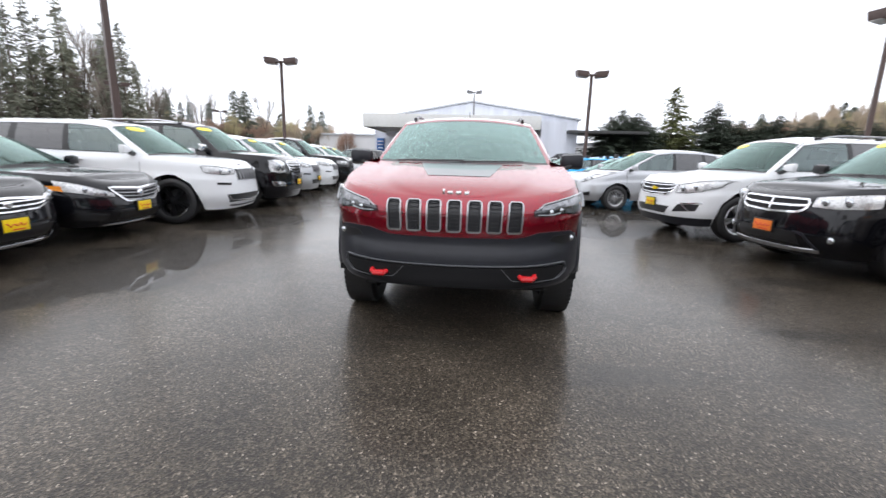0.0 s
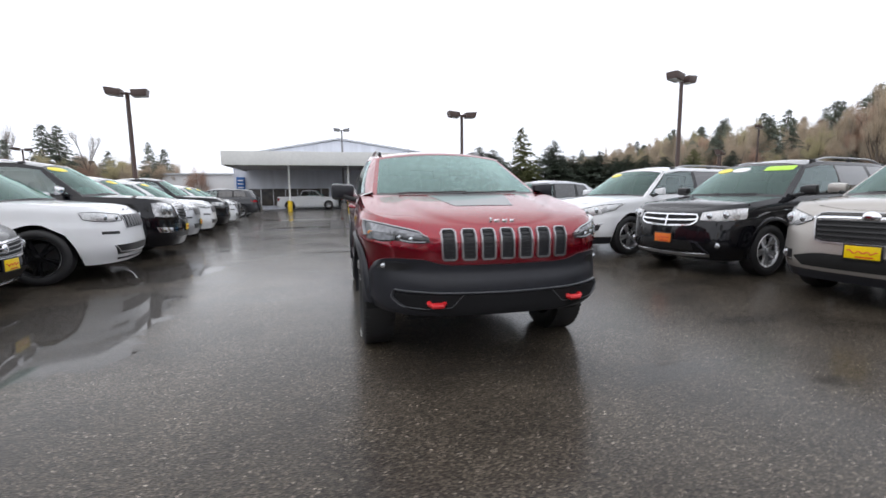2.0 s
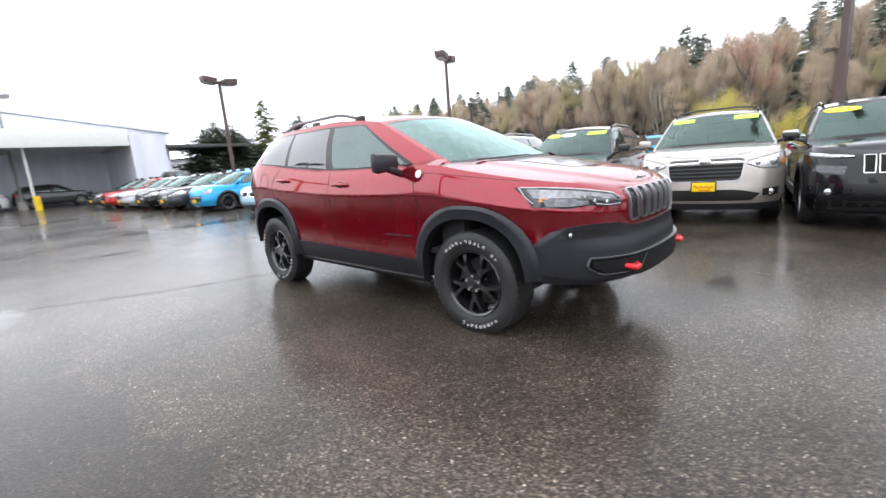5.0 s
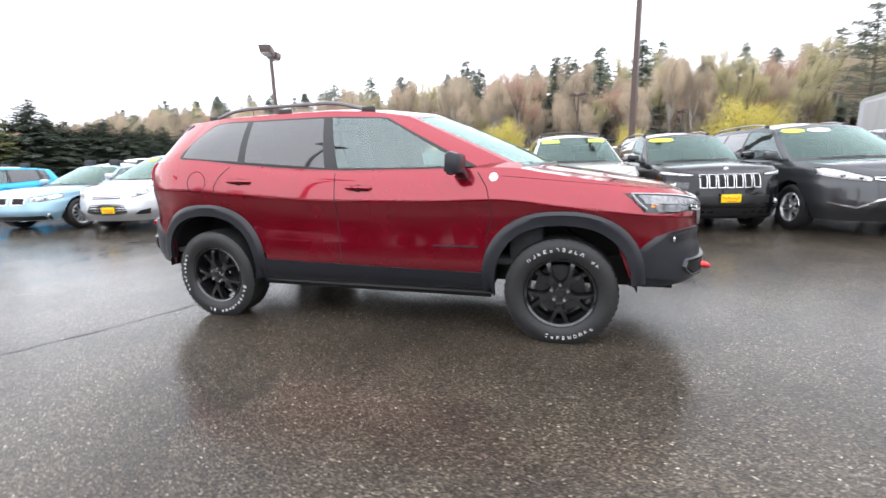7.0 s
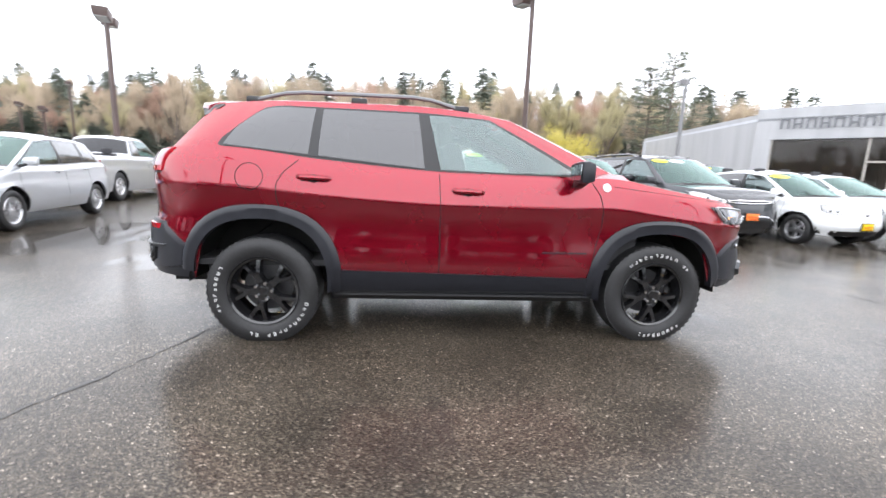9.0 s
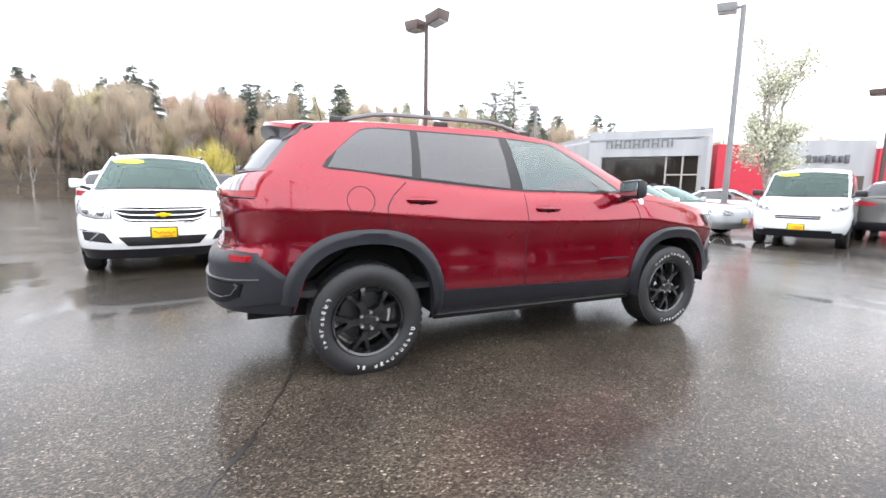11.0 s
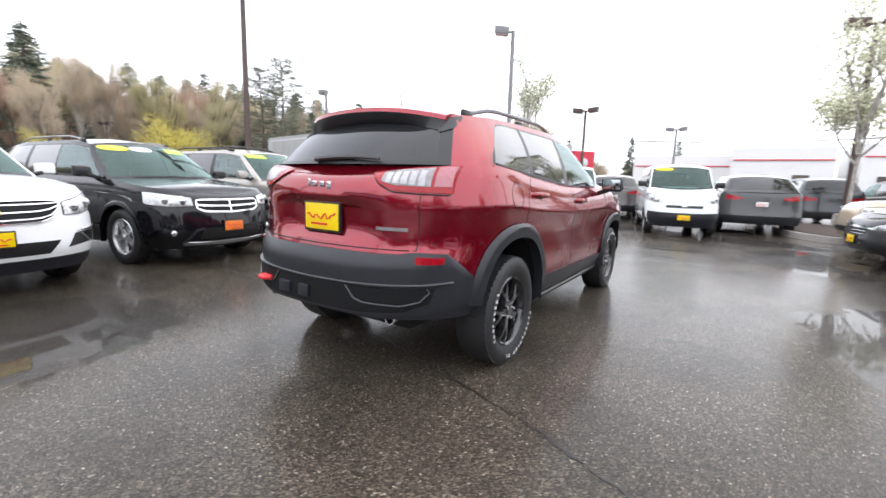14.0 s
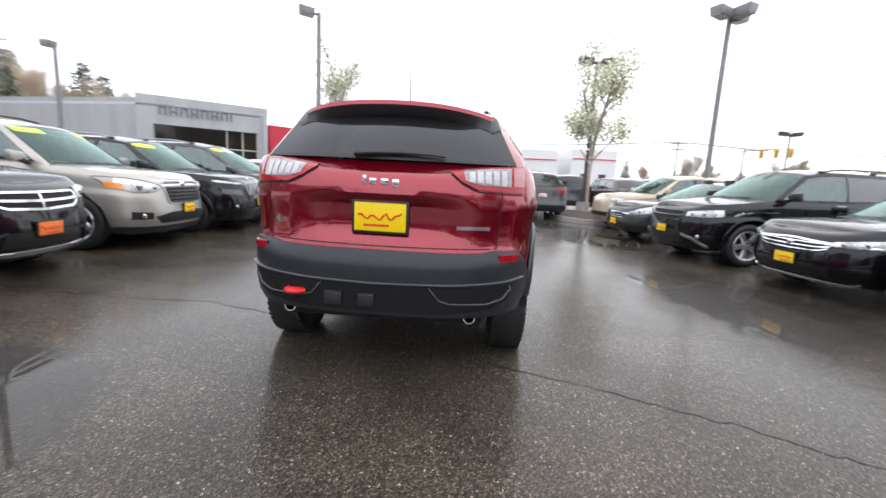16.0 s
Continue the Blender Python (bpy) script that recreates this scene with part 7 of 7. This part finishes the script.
for x, y, h, n, rz, m in ((-9.45, 16.05, 5.6, 2, 5, M_POLE), (5.27, 17.35, 5.4, 2, 5, M_POLE), (12.3, 10.2, 5.75, 2, 20, M_POLE), (9.0, -3.05, 6.15, 2, 20, M_POLE), (6.0, -12.95, 7.35, 1, 27, M_POLEG),
                          (5.8, -23.2, 5.75, 2, 0, M_POLE), (1.9, -33.8, 5.7, 2, 0, M_POLEG), (-5.10, -14.4, 6.3, 2, 5, M_POLE), (17.8, -13.6, 6.15, 1, -20, M_POLEG), (-.7, 38.5, 7.6, 2, 0, M_POLEG),
                          (-9.7, 6.4, 8.6, 2, 10, M_POLE), (39.0, 30.0, 7.6, 2, 30, M_POLE), (38.0, 33.5, 5.6, 2, 30, M_POLE), (40.5, -2.3, 7.1, 2, 70, M_POLE), (31.0, 26.4, 4.6, 2, 30, M_POLE), (-8.45, -11.3, 7.05, 3, 30, M_POLEG),
                          (-22.0, -28.0, 5.6, 2, 0, M_POLE), (-25.9, 25.4, 5.9, 2, 40, M_POLE), (-32.1, 48.0, 6.35, 2, 40, M_POLE), (-32.1, 59.4, 6.0, 2, 40, M_POLE), (44.0, -12.0, 5.4, 2, 10, M_POLE)):
    lamp_post(x, y, h, n, rz, m, .19 if h > 8 else .16)

# ---- trees ----
def leafmat(name, col, var=.35):
    m, nt, b = nodes_of(name)
    gi = nt.nodes.new("ShaderNodeNewGeometry")
    oi = nt.nodes.new("ShaderNodeObjectInfo")
    mixn = nt.nodes.new("ShaderNodeMath")
    mixn.operation = "ADD"
    nt.links.new(gi.outputs["Random Per Island"], mixn.inputs[0])
    nt.links.new(oi.outputs["Random"], mixn.inputs[1])
    hf = nt.nodes.new("ShaderNodeMath")
    hf.operation = "MULTIPLY"
    hf.inputs[1].default_value = .5
    nt.links.new(mixn.outputs[0], hf.inputs[0])
    nt.links.new(ramp(nt, hf.outputs[0], [(0.1, [c * (1 - var) for c in col]), (.9, [min(1, c * (1 + var)) for c in col])]), b.inputs["Base Color"])
    b.inputs["Roughness"].default_value = .65
    return m


M_BARK = simple("bark", (.14, .115, .095), .9, grain=.4, gscale=12, bump=.6)
M_PALEBARK = simple("pale_bark", (.34, .31, .27), .85, grain=.35, gscale=10, bump=.4)
M_NEEDLE = leafmat("conifer_needles", (.155, .18, .14), .40)
M_NEEDLEDK = leafmat("dark_evergreen_needles", (.055, .072, .05), .40)
M_NEEDLE4 = leafmat("pine_needles", (.15, .17, .115), .45)
M_NEEDLE3 = leafmat("grey_green_needles", (.20, .205, .15), .4)
M_NEEDLE2 = leafmat("light_conifer_needles", (.125, .135, .05), .40)
M_TWIG = leafmat("bare_twigs", (.47, .385, .285), .30)
M_TWIGOL = leafmat("budding_twigs", (.46, .41, .24), .30)
M_TWIGRED = leafmat("reddish_twigs", (.45, .30, .225), .28)
M_YBLOOM = leafmat("yellow_blossom", (.60, .52, .13), .3)
M_WBLOOM = leafmat("pale_blossom", (.72, .72, .56), .3)


def blade(vs, fs, p, d, l, w, rnd):
    """One narrow leaf or needle spray: a thin folded sliver."""
    d = d.normalized()
    s = d.cross(Vector((rnd.uniform(-1, 1), rnd.uniform(-1, 1), rnd.uniform(-1, 1))))
    s = s.normalized() * w if s.length > 1e-3 else Vector((w, 0, 0))
    k = len(vs)
    t = d.cross(s) * .5
    vs += [p, p + d * (l * .5) + s, p + d * l, p + d * (l * .5) - s, p + d * (l * .5) + t]
    fs += [(k, k + 1, k + 4), (k + 1, k + 2, k + 4), (k + 2, k + 3, k + 4), (k + 3, k, k + 4)]


def plain_mesh(name, vs, fs, mat):
    me = bpy.data.meshes.new(name)
    me.from_pydata([tuple(v) for v in vs], [], fs)
    me.materials.append(mat)
    return me


def conifer_meshes(seed, mat, h=10.0, spread=.19, open_=0.0, bare=.1, fine=1.0):
    rnd = random.Random(seed)
    bm = bmesh.new()
    tube(bm, [(0, 0, 0), (.05, 0, h * .4), (0, .04, h)], h * .016, 7, r1=.02)
    tr = bpy.data.meshes.new("trunk")
    bm.to_mesh(tr)
    bm.free()
    tr.materials.append(M_BARK)
    vs, fs = [], []
    z = h * bare
    lean = [rnd.uniform(.7, 1.2) for _ in range(9)]
    while z < h * .99:
        q = 1 - z / h
        for k in range(rnd.randint(3, 5)):
            if rnd.random() < open_:
                continue
            a = rnd.uniform(0, math.tau)
            rr = h * spread * (q ** .72) * rnd.uniform(.45, 1.12) * lean[int(a / math.tau * 9) % 9] + .10
            droop = rnd.uniform(-.45, .12) - .15 * q
            zz = z + rnd.uniform(-.02, .02) * h
            d = Vector((math.cos(a), math.sin(a), droop))
            n = max(3, int(rr / (.20 * fine)))
            for i in range(n):
                t = (i + .5) / n
                p = Vector((0, 0, zz)) + d * (rr * t) + Vector((rnd.gauss(0, .04), rnd.gauss(0, .04), rnd.gauss(0, .06)))
                for s in (-1, 1, 0):
                    dd = Vector((math.cos(a + s * rnd.uniform(.4, 1.2)), math.sin(a + s * rnd.uniform(.4, 1.2)), droop - .5 + .6 * rnd.random()))
                    blade(vs, fs, p, dd, (rr * (.20 + .14 * rnd.random()) * (1.15 - .5 * t) + .12) * fine, (.035 + .022 * rr) * fine, rnd)
        z += h * .0105 * fine * rnd.uniform(.7, 1.3)
    return tr, plain_mesh("crown", vs, fs, mat)


def limb(bm, p, d, l, r, lvl, rnd, ends, spread=.6):
    """A limb with side limbs; thin ends are gathered for twigs or leaves."""
    pts = [p]
    n = 3
    dd = d.copy()
    for k in range(n):
        dd = (dd + Vector((rnd.uniform(-.18, .18), rnd.uniform(-.18, .18), rnd.uniform(-.02, .16)))).normalized()
        pts.append(pts[-1] + dd * (l / n))
    tube(bm, pts, r, 5 if lvl > 1 else 3, r1=r * .5)
    ends.append((pts[-1], dd))
    if lvl <= 1:
        ends.append((pts[-2], dd))
    if lvl == 0:
        return
    for k in range(rnd.randint(3, 5)):
        t = rnd.uniform(.35, 1.0)
        i = min(n - 1, int(t * n))
        q = pts[i].lerp(pts[i + 1], t * n - i if t < 1 else 1)
        side = Vector((rnd.uniform(-1, 1), rnd.uniform(-1, 1), rnd.uniform(0, .7))).normalized()
        limb(bm, q, (dd * (1 - spread) + side * spread).normalized(), l * rnd.uniform(.42, .62), r * .5, lvl - 1, rnd, ends, spread)


def broad_meshes(seed, h, twigmat, barkmat, lvl=3, twigs=9, tl=.5, tw=.012, spread=.5, stem=.42, leafy=False, girth=.018):
    rnd = random.Random(seed)
    bm = bmesh.new()
    ends = []
    limb(bm, Vector((0, 0, -.05)), Vector((0, 0, 1)), h * stem, h * girth, lvl, rnd, ends, spread)
    top = Vector((0, 0, h * stem))
    for k in range(3):
        limb(bm, top * rnd.uniform(.7, 1), Vector((rnd.uniform(-.4, .4), rnd.uniform(-.4, .4), 1)).normalized(), h * .34, h * .010, lvl - 1, rnd, ends, spread)
    tr = bpy.data.meshes.new("trunk")
    bm.to_mesh(tr)
    bm.free()
    tr.materials.append(barkmat)
    vs, fs = [], []
    for p, d in ends:
        if p.z < h * .2:
            continue
        for k in range(twigs):
            q = Vector((rnd.uniform(-1, 1), rnd.uniform(-1, 1), rnd.uniform(-.6, 1) if leafy else rnd.uniform(.1, 1.7)))
            o = p + Vector((rnd.gauss(0, 1), rnd.gauss(0, 1), rnd.gauss(0, .8))) * (h * (.03 if leafy else .022))
            blade(vs, fs, o, (d * (.2 if leafy else .8) + q), tl * rnd.uniform(.5, 1.2), tw, rnd)
    return tr, plain_mesh("crown", vs, fs, twigmat)


def wood(root, meshes, x, y, z, s, rz, sz=None):
    """One tree of a wood that nobody could count."""
    for me in meshes:
        o = new("wood_" + me.name.split(".")[0], me)
        o.parent = root
        o.matrix_basis = Matrix.LocRotScale((x, y, z), Euler((0, 0, rz)), (s, s, sz or s))


def plant(meshes, x, y, z, s, rz, label, group="", sz=None, name="tree"):
    root = tagged(new(name), label, "tree" if name != "shrub" else "shrub", group)
    for me in meshes:
        o = new(me.name.split(".")[0], me)
        o.parent = root
    root.matrix_basis = Matrix.LocRotScale((x, y, z), Euler((0, 0, rz)), (s, s, sz or s))
    return root


def pine_meshes(seed, h):
    """An open pine: a bare straight stem and uneven level limbs with flat pads of needles."""
    rnd = random.Random(seed)
    bm = bmesh.new()
    stem = lambda z: Vector((.12 * math.sin(z * .5 + seed), .10 * math.sin(z * .7), z))
    tube(bm, [stem(h * k / 8) for k in range(9)], h * .014, 7, r1=.02)
    vs, fs = [], []
    for k in range(40):
        f = k / 39
        z = h * (.30 + .66 * f)
        a = k * 2.4 + rnd.uniform(-.5, .5)
        l = h * .21 * (1 - .72 * max(0, f - .45) / .55) * rnd.uniform(.45, 1.1) * (.6 + .4 * min(1, f * 3))
        d = Vector((math.cos(a), math.sin(a), rnd.uniform(-.12, .28)))
        p0 = stem(z)
        tip = p0 + d * l + Vector((0, 0, .10 * l))
        tube(bm, [p0, p0 + d * (l * .55), tip], .035, 4, r1=.010)
        for j in range(4):
            c = p0.lerp(tip, .35 + .22 * j) + Vector((rnd.gauss(0, .13), rnd.gauss(0, .13), rnd.uniform(0, .12)))
            if rnd.random() < .12:
                continue
            r = rnd.uniform(.16, .36) * (1.1 - .3 * f)
            for i in range(44):
                o = c + Vector((rnd.gauss(0, r * .75), rnd.gauss(0, r * .75), rnd.gauss(0, r * .26)))
                blade(vs, fs, o, Vector((rnd.uniform(-1, 1), rnd.uniform(-1, 1), rnd.uniform(-.1, .8))), rnd.uniform(.10, .20), .020, rnd)
    tr = bpy.data.meshes.new("trunk")
    bm.to_mesh(tr)
    bm.free()
    tr.materials.append(M_BARK)
    return tr, plain_mesh("crown", vs, fs, M_NEEDLE4)


CON = [conifer_meshes(k, M_NEEDLE, 10, .20, .05, .08) for k in range(3)]
CON2 = [conifer_meshes(10 + k, M_NEEDLE2, 10, .24, .05, .04) for k in range(2)]
OPEN = [conifer_meshes(80 + k, M_NEEDLE3, 10, .17, .38, .22) for k in range(3)]
SNAG = [pine_meshes(20 + k, 10) for k in range(2)]
BARE = [broad_meshes(30 + k, 10, (M_TWIG, M_TWIG, M_TWIGOL, M_TWIG)[k], M_PALEBARK if k % 2 else M_BARK, 3, 34, .58, .0072, .31, .46, False, .012) for k in range(4)]
BARER = [broad_meshes(40, 10, M_TWIGRED, M_BARK, 3, 22, .62, .010, .36, .40)]
BLOS = [broad_meshes(50 + k, 6, M_WBLOOM, M_PALEBARK, 3, 20, .12, .034, .55, .36, True, .010) for k in range(2)]


def bush_meshes(seed, mat, h=5.0):
    """A flowering shrub: many stems, and plumes of small leaves in uneven clumps."""
    rnd = random.Random(seed)
    bm = bmesh.new()
    vs, fs = [], []
    for k in range(46):
        a, up = rnd.uniform(0, math.tau), rnd.uniform(.12, 1.0)
        r = h * .52 * math.sqrt(max(.02, 1 - (up * .92) ** 2.2)) * rnd.uniform(.45, 1.05)
        top = Vector((r * math.cos(a), r * math.sin(a), h * .86 * up * rnd.uniform(.85, 1.12)))
        foot = Vector((rnd.uniform(-.25, .25), rnd.uniform(-.25, .25), -.05))
        mid = foot.lerp(top, .5) + Vector((0, 0, h * .10))
        tube(bm, [foot, mid, top], .035, 4, r1=.010)
        lean = (top - mid).normalized()
        for i in range(240):
            q = Vector((rnd.gauss(0, 1), rnd.gauss(0, 1), rnd.gauss(0, 1)))
            p = mid.lerp(top, rnd.uniform(.35, 1.05)) + q * (h * .052)
            blade(vs, fs, p, lean + q * .5 + Vector((0, 0, .5)), rnd.uniform(.10, .22), .015, rnd)
    tr = bpy.data.meshes.new("trunk")
    bm.to_mesh(tr)
    bm.free()
    tr.materials.append(M_BARK)
    return tr, plain_mesh("crown", vs, fs, mat)


BUSH = [bush_meshes(60 + k, M_YBLOOM) for k in range(2)]

rnd = random.Random(7)
slope_wood = tagged(new("hillside_woods"), "bare brown woods with dark conifers on the hillside", "woods", kind="stuff")
# hillside: bare trees with dark conifers along the ridge
count = 0
for row, (x0, step) in enumerate(((49, 1.9), (54, 1.9), (60, 2.0), (67, 2.2), (76, 2.6), (88, 3.2))):
    y = -62.0
    while y < 118:
        x = x0 + rnd.uniform(-3, 3) + max(0, y - 20) * .12
        yy = y + rnd.uniform(-1.5, 1.5)
        z = slope_z(x, yy) - .2
        far_ = row >= 4
        low_ = 1 - .17 * ease(5, 50, yy)
        if rnd.random() < (.62 if far_ else .07 if row else 0):
            s = rnd.uniform(.95, 1.45) * low_
            if row < 1:
                plant(rnd.choice(CON), x, yy, z, s, rnd.uniform(0, 6), "dark green conifer on the hillside", "hillside trees")
            else:
                wood(slope_wood, rnd.choice(CON), x, yy, z, s * 1.7, rnd.uniform(0, 6), s)
        else:
            s = rnd.uniform(.72, 1.28) * low_
            pick = rnd.choice(BARER if rnd.random() < .12 else BARE)
            if row < 1:
                plant(pick, x, yy, z, s * .80, rnd.uniform(0, 6), "bare brown deciduous tree on the hillside", "hillside trees", s)
            else:
                wood(slope_wood, pick, x, yy, z, s * .82, rnd.uniform(0, 6), s * 1.03)
        y += step * rnd.uniform(.7, 1.3)
# taller trees to the south-east
for x, y, s, k in ((36.5, -24.5, 1.30, 0), (38.8, -23.6, 1.22, 2), (41, -27, 1.1, 0), (40, -31, .9, 1), (47, -34, 1.1, 1), (33, -36, .75, 1), (29, -42, .7, 1), (52, -41, 1.1, 1)):
    plant(CON[0] if k == 1 else SNAG[k // 2], x, y, 0, s * (1.25 if k != 1 else 1.15), x, "tall open conifer behind the showroom", "tall conifers", s)
for x, y, s in ((44, -22, .9), (47, -18, 1.0), (45, -8, .8), (31, -31, .8), (37, -40, .9), (24, -40, .7), (18, -44, .7)):
    plant(BARE[int(x) % 3], x, y, 0, s, y, "bare brown tree behind the showroom", "bare trees")
for x, y, s, sz in ((43.5, -17.0, 2.5, 1.38), (41.5, 4.8, 1.7, 1.15), (42.5, -.5, 1.3, .75), (43, -7.3, 1.2, .9)):
    plant(BUSH[int(x) % 2], x, y, 0, s * .70, x, "bright yellow flowering bush", "yellow bushes", sz, "shrub")
# dark evergreens to the north-east
DENSE = [conifer_meshes(70 + k, M_NEEDLEDK, 10, .33, .0, .02, .62) for k in range(2)]
for x, y, s, sz, k in ((14.2, 45, .85, .62, 0), (15.6, 46, .9, .70, 0), (17.0, 45, .85, .66, 0), (18.2, 46, .8, .58, 0), (20.6, 45, .82, .93, 1), (19.6, 44, .75, .48, 1), (22.0, 46, .7, .45, 1), (25.0, 45, .8, .78, 0), (26.6, 46, .7, .62, 0),
                       (28.2, 46, .8, .62, 0), (29.8, 45, .8, .60, 0), (31.4, 45, .85, .66, 0), (33.0, 44, .8, .58, 0), (34.8, 44, .8, .62, 0), (36.5, 43, .8, .6, 0), (38.5, 42, .8, .58, 0), (41, 40, .7, .66, 1), (43.5, 37, .6, .6, 0), (47.5, 34, .58, .5, 0), (51, 31, .55, .5, 0)):
    plant((CON2 if k else DENSE)[int(x) % 2], x, y, 0, s * (1.95 if k == 0 else 1.7), x, "dark evergreen behind the yard", "evergreens", sz)
plant(BLOS[0], 33.0, 35.0, 0, .75, 1, "small tree in pale blossom", "blossom trees")
plant(BLOS[1], 42.0, 31.0, 0, .7, 2, "small tree in pale blossom", "blossom trees")
# north-west: a tall dark stand of conifers with bare trees between
M_TWIGGR = leafmat("grey_brown_twigs", (.30, .255, .215), .30)
THIN = [broad_meshes(70 + k, 10, M_TWIGGR, M_BARK, 3, 9, .50, .0060, .30, .50, False, .010) for k in range(3)]
rnd = random.Random(21)
for x, y, h in ((-34.2, 25.7, 11.3), (-35.0, 27.8, 12.1), (-35.9, 29.7, 11.6), (-35.0, 30.6, 13.3), (-32.9, 32.6, 11.9), (-30.1, 31.0, 11.4), (-31.3, 33.9, 9.0)):
    plant(rnd.choice(OPEN), x, y, 0, h * .098, x, "tall dark conifer behind the yard", "northern trees", h * .101)
for x, y, h in ((-35.5, 32.9, 13.2), (-35.0, 33.4, 12.9), (-34.5, 33.8, 13.2), (-32.2, 35.7, 10.2), (-33.0, 37.7, 8.8), (-36.3, 50.1, 9.7), (-38.0, 46.0, 9.0), (-31.0, 52.0, 9.5), (-34.5, 49.0, 9.6), (-28.6, 52.0, 9.4), (-40.0, 48.0, 10.4)):
    plant(rnd.choice(THIN), x, y, 0, h * .072, x, "bare grey-brown tree behind the yard", "northern trees", h * .092)
for k in range(44):
    a, d = rnd.uniform(129.8, 152), rnd.uniform(46, 62)
    h = 1.2 + d * rnd.uniform(.10, .20)
    con = rnd.random() < .66
    plant(rnd.choice(OPEN if con else THIN), d * math.cos(radians(a)), d * math.sin(radians(a)) - 5, 0, h * (.11 if con else .08), rnd.uniform(0, 6), "tall dark conifer behind the yard" if con else "bare grey-brown tree behind the yard", "northern trees", h * .10)
# lower conifers and brown scrub between the stand and the hall
for x, y, h, w in ((-37.5, 44.3, 7.9, .9), (-36.8, 44.9, 8.2, 1.1), (-36.8, 47.3, 7.4, .8), (-36.1, 47.8, 7.4, .8), (-33.2, 47.3, 7.3, 1.0), (-30.8, 48.8, 9.1, 1.15), (-29.7, 49.4, 9.0, 1.35), (-26.9, 53.1, 6.7, 1.5), (-23.3, 54.6, 8.0, 1.1), (-21.9, 55.3, 7.4, 1.2)):
    plant(rnd.choice(CON), x, y, 0, h * .108 * w, x, "dark conifer beyond the yard", "northern trees", h * .1)
for k in range(54):
    a, d = rnd.uniform(108.5, 130), rnd.uniform(60, 74)
    h = 1.2 + d * rnd.uniform(.045, .085)
    plant(rnd.choice(BARER if k % 4 == 0 else BARE), d * math.cos(radians(a)), d * math.sin(radians(a)) - 5, 0, h * .11, rnd.uniform(0, 6), "low bare brown tree beyond the yard", "northern trees", h * .10)
plant(bush_meshes(64, M_TWIGRED), -17.5, 52.4, 0, .70, 0, "rounded brown leafless shrub", "", 1.02, "shrub")
# south: two young blossom trees in planted islands, and a few beyond
plant(BLOS[0], -5.0, -13.3, .15, 1.15, 0.4, "young street tree in pale blossom", "blossom trees", 1.28)
plant(BLOS[1], 6.0, -15.3, 0, 1.1, 2.0, "young street tree in pale blossom", "blossom trees", 1.25)
plant(BLOS[0], -13.5, -4.5, 0, .95, 3.3, "young street tree in pale blossom", "blossom trees")
for x, y, s, k in ((3, -48, .62, 0), (8, -50, .7, 0), (14, -46, .65, 0), (-26, -50, .6, 2), (-34, -44, .55, 2), (20, -50, .6, 2)):
    plant((CON, CON, BARE)[k][0], x, y, 0, s, x, "tree beyond the street", "distant trees")
# low woods on the southern skyline
far_wood = tagged(new("skyline_woods"), "low hazy woods on the southern skyline", "woods", kind="stuff")
for k in range(60):
    x = -75 + k * 2.6 + rnd.uniform(-1, 1)
    y = -80 - rnd.uniform(0, 14) + .15 * abs(x)
    s = rnd.uniform(.45, .8)
    wood(far_wood, rnd.choice(OPEN if rnd.random() < .3 else BARE), x, y, 0, s * 1.3, rnd.uniform(0, 6), s)
# traffic signal on a mast arm across the street
sig = tagged(new("traffic_signal"), "steel mast arm with three yellow signal heads", "traffic signal")
bm = bmesh.new()
tube(bm, [(-23.7, -36.0, 0), (-23.7, -36.0, 5.2)], .10, 8, r1=.08)
part("mast", bm, M_POLEG, sig)
bm = bmesh.new()
tube(bm, [(-23.7, -36.0, 5.0), (-26.0, -36.2, 5.3), (-29.0, -36.5, 5.5)], .06, 6, r1=.04)
part("mast_arm", bm, M_POLEG, sig)
for k in range(3):
    bm = bmesh.new()
    box(bm, (-25.2 - k * 1.3, -36.1 - k * .1, 4.85 + k * .1), (.32, .26, .82), bevel=.04)
    head_ = part("signal_head", bm, M_BOLLARD, sig)
    for j in range(3):
        bm = bmesh.new()
        bmesh.ops.create_uvsphere(bm, u_segments=12, v_segments=6, radius=.10)
        for v in bm.verts:
            v.co = Vector((v.co.x, v.co.y * .5, v.co.z)) + Vector((-25.2 - k * 1.3, -35.97 - k * .1, 4.61 + j * .24 + k * .1))
        part("signal_lens", bm, (M_DARK, M_DARK, M_TAIL)[j], head_)

# utility pole with a cross arm and slack lines on the southern skyline
util = tagged(new("utility_pole"), "grey wooden utility pole with a cross arm and slack lines", "utility pole")
bm = bmesh.new()
tube(bm, [(-28.4, -60, 0), (-28.4, -60, 4.5), (-28.4, -60, 8.2)], .16, 8, r1=.11)
part("pole", bm, M_BARK, util)
for z in (7.1, 7.9):
    bm = bmesh.new()
    box(bm, (-28.4, -60, z), (2.4, .12, .14), bevel=.02)
    part("cross_arm", bm, M_BARK, util)
for dx in (-1.1, -.4, .4, 1.1):
    bm = bmesh.new()
    tube(bm, [(-28.4 + dx, -60, 7.98), (-28.4 + dx, -60, 8.16)], .05, 6)
    part("insulator", bm, M_WHITE, util)
    bm = bmesh.new()
    tube(bm, [(-28.4 + dx + 50 * (k / 10 - 1), -60 - 6 * (k / 10 - 1), 8.14 - 1.3 * (1 - (k / 10 - 1) ** 2) * (1 if 0 < k < 20 else 0) * abs(math.sin(math.pi * k / 10))) for k in range(21)], .018, 4)
    part("line", bm, M_DARK, util)
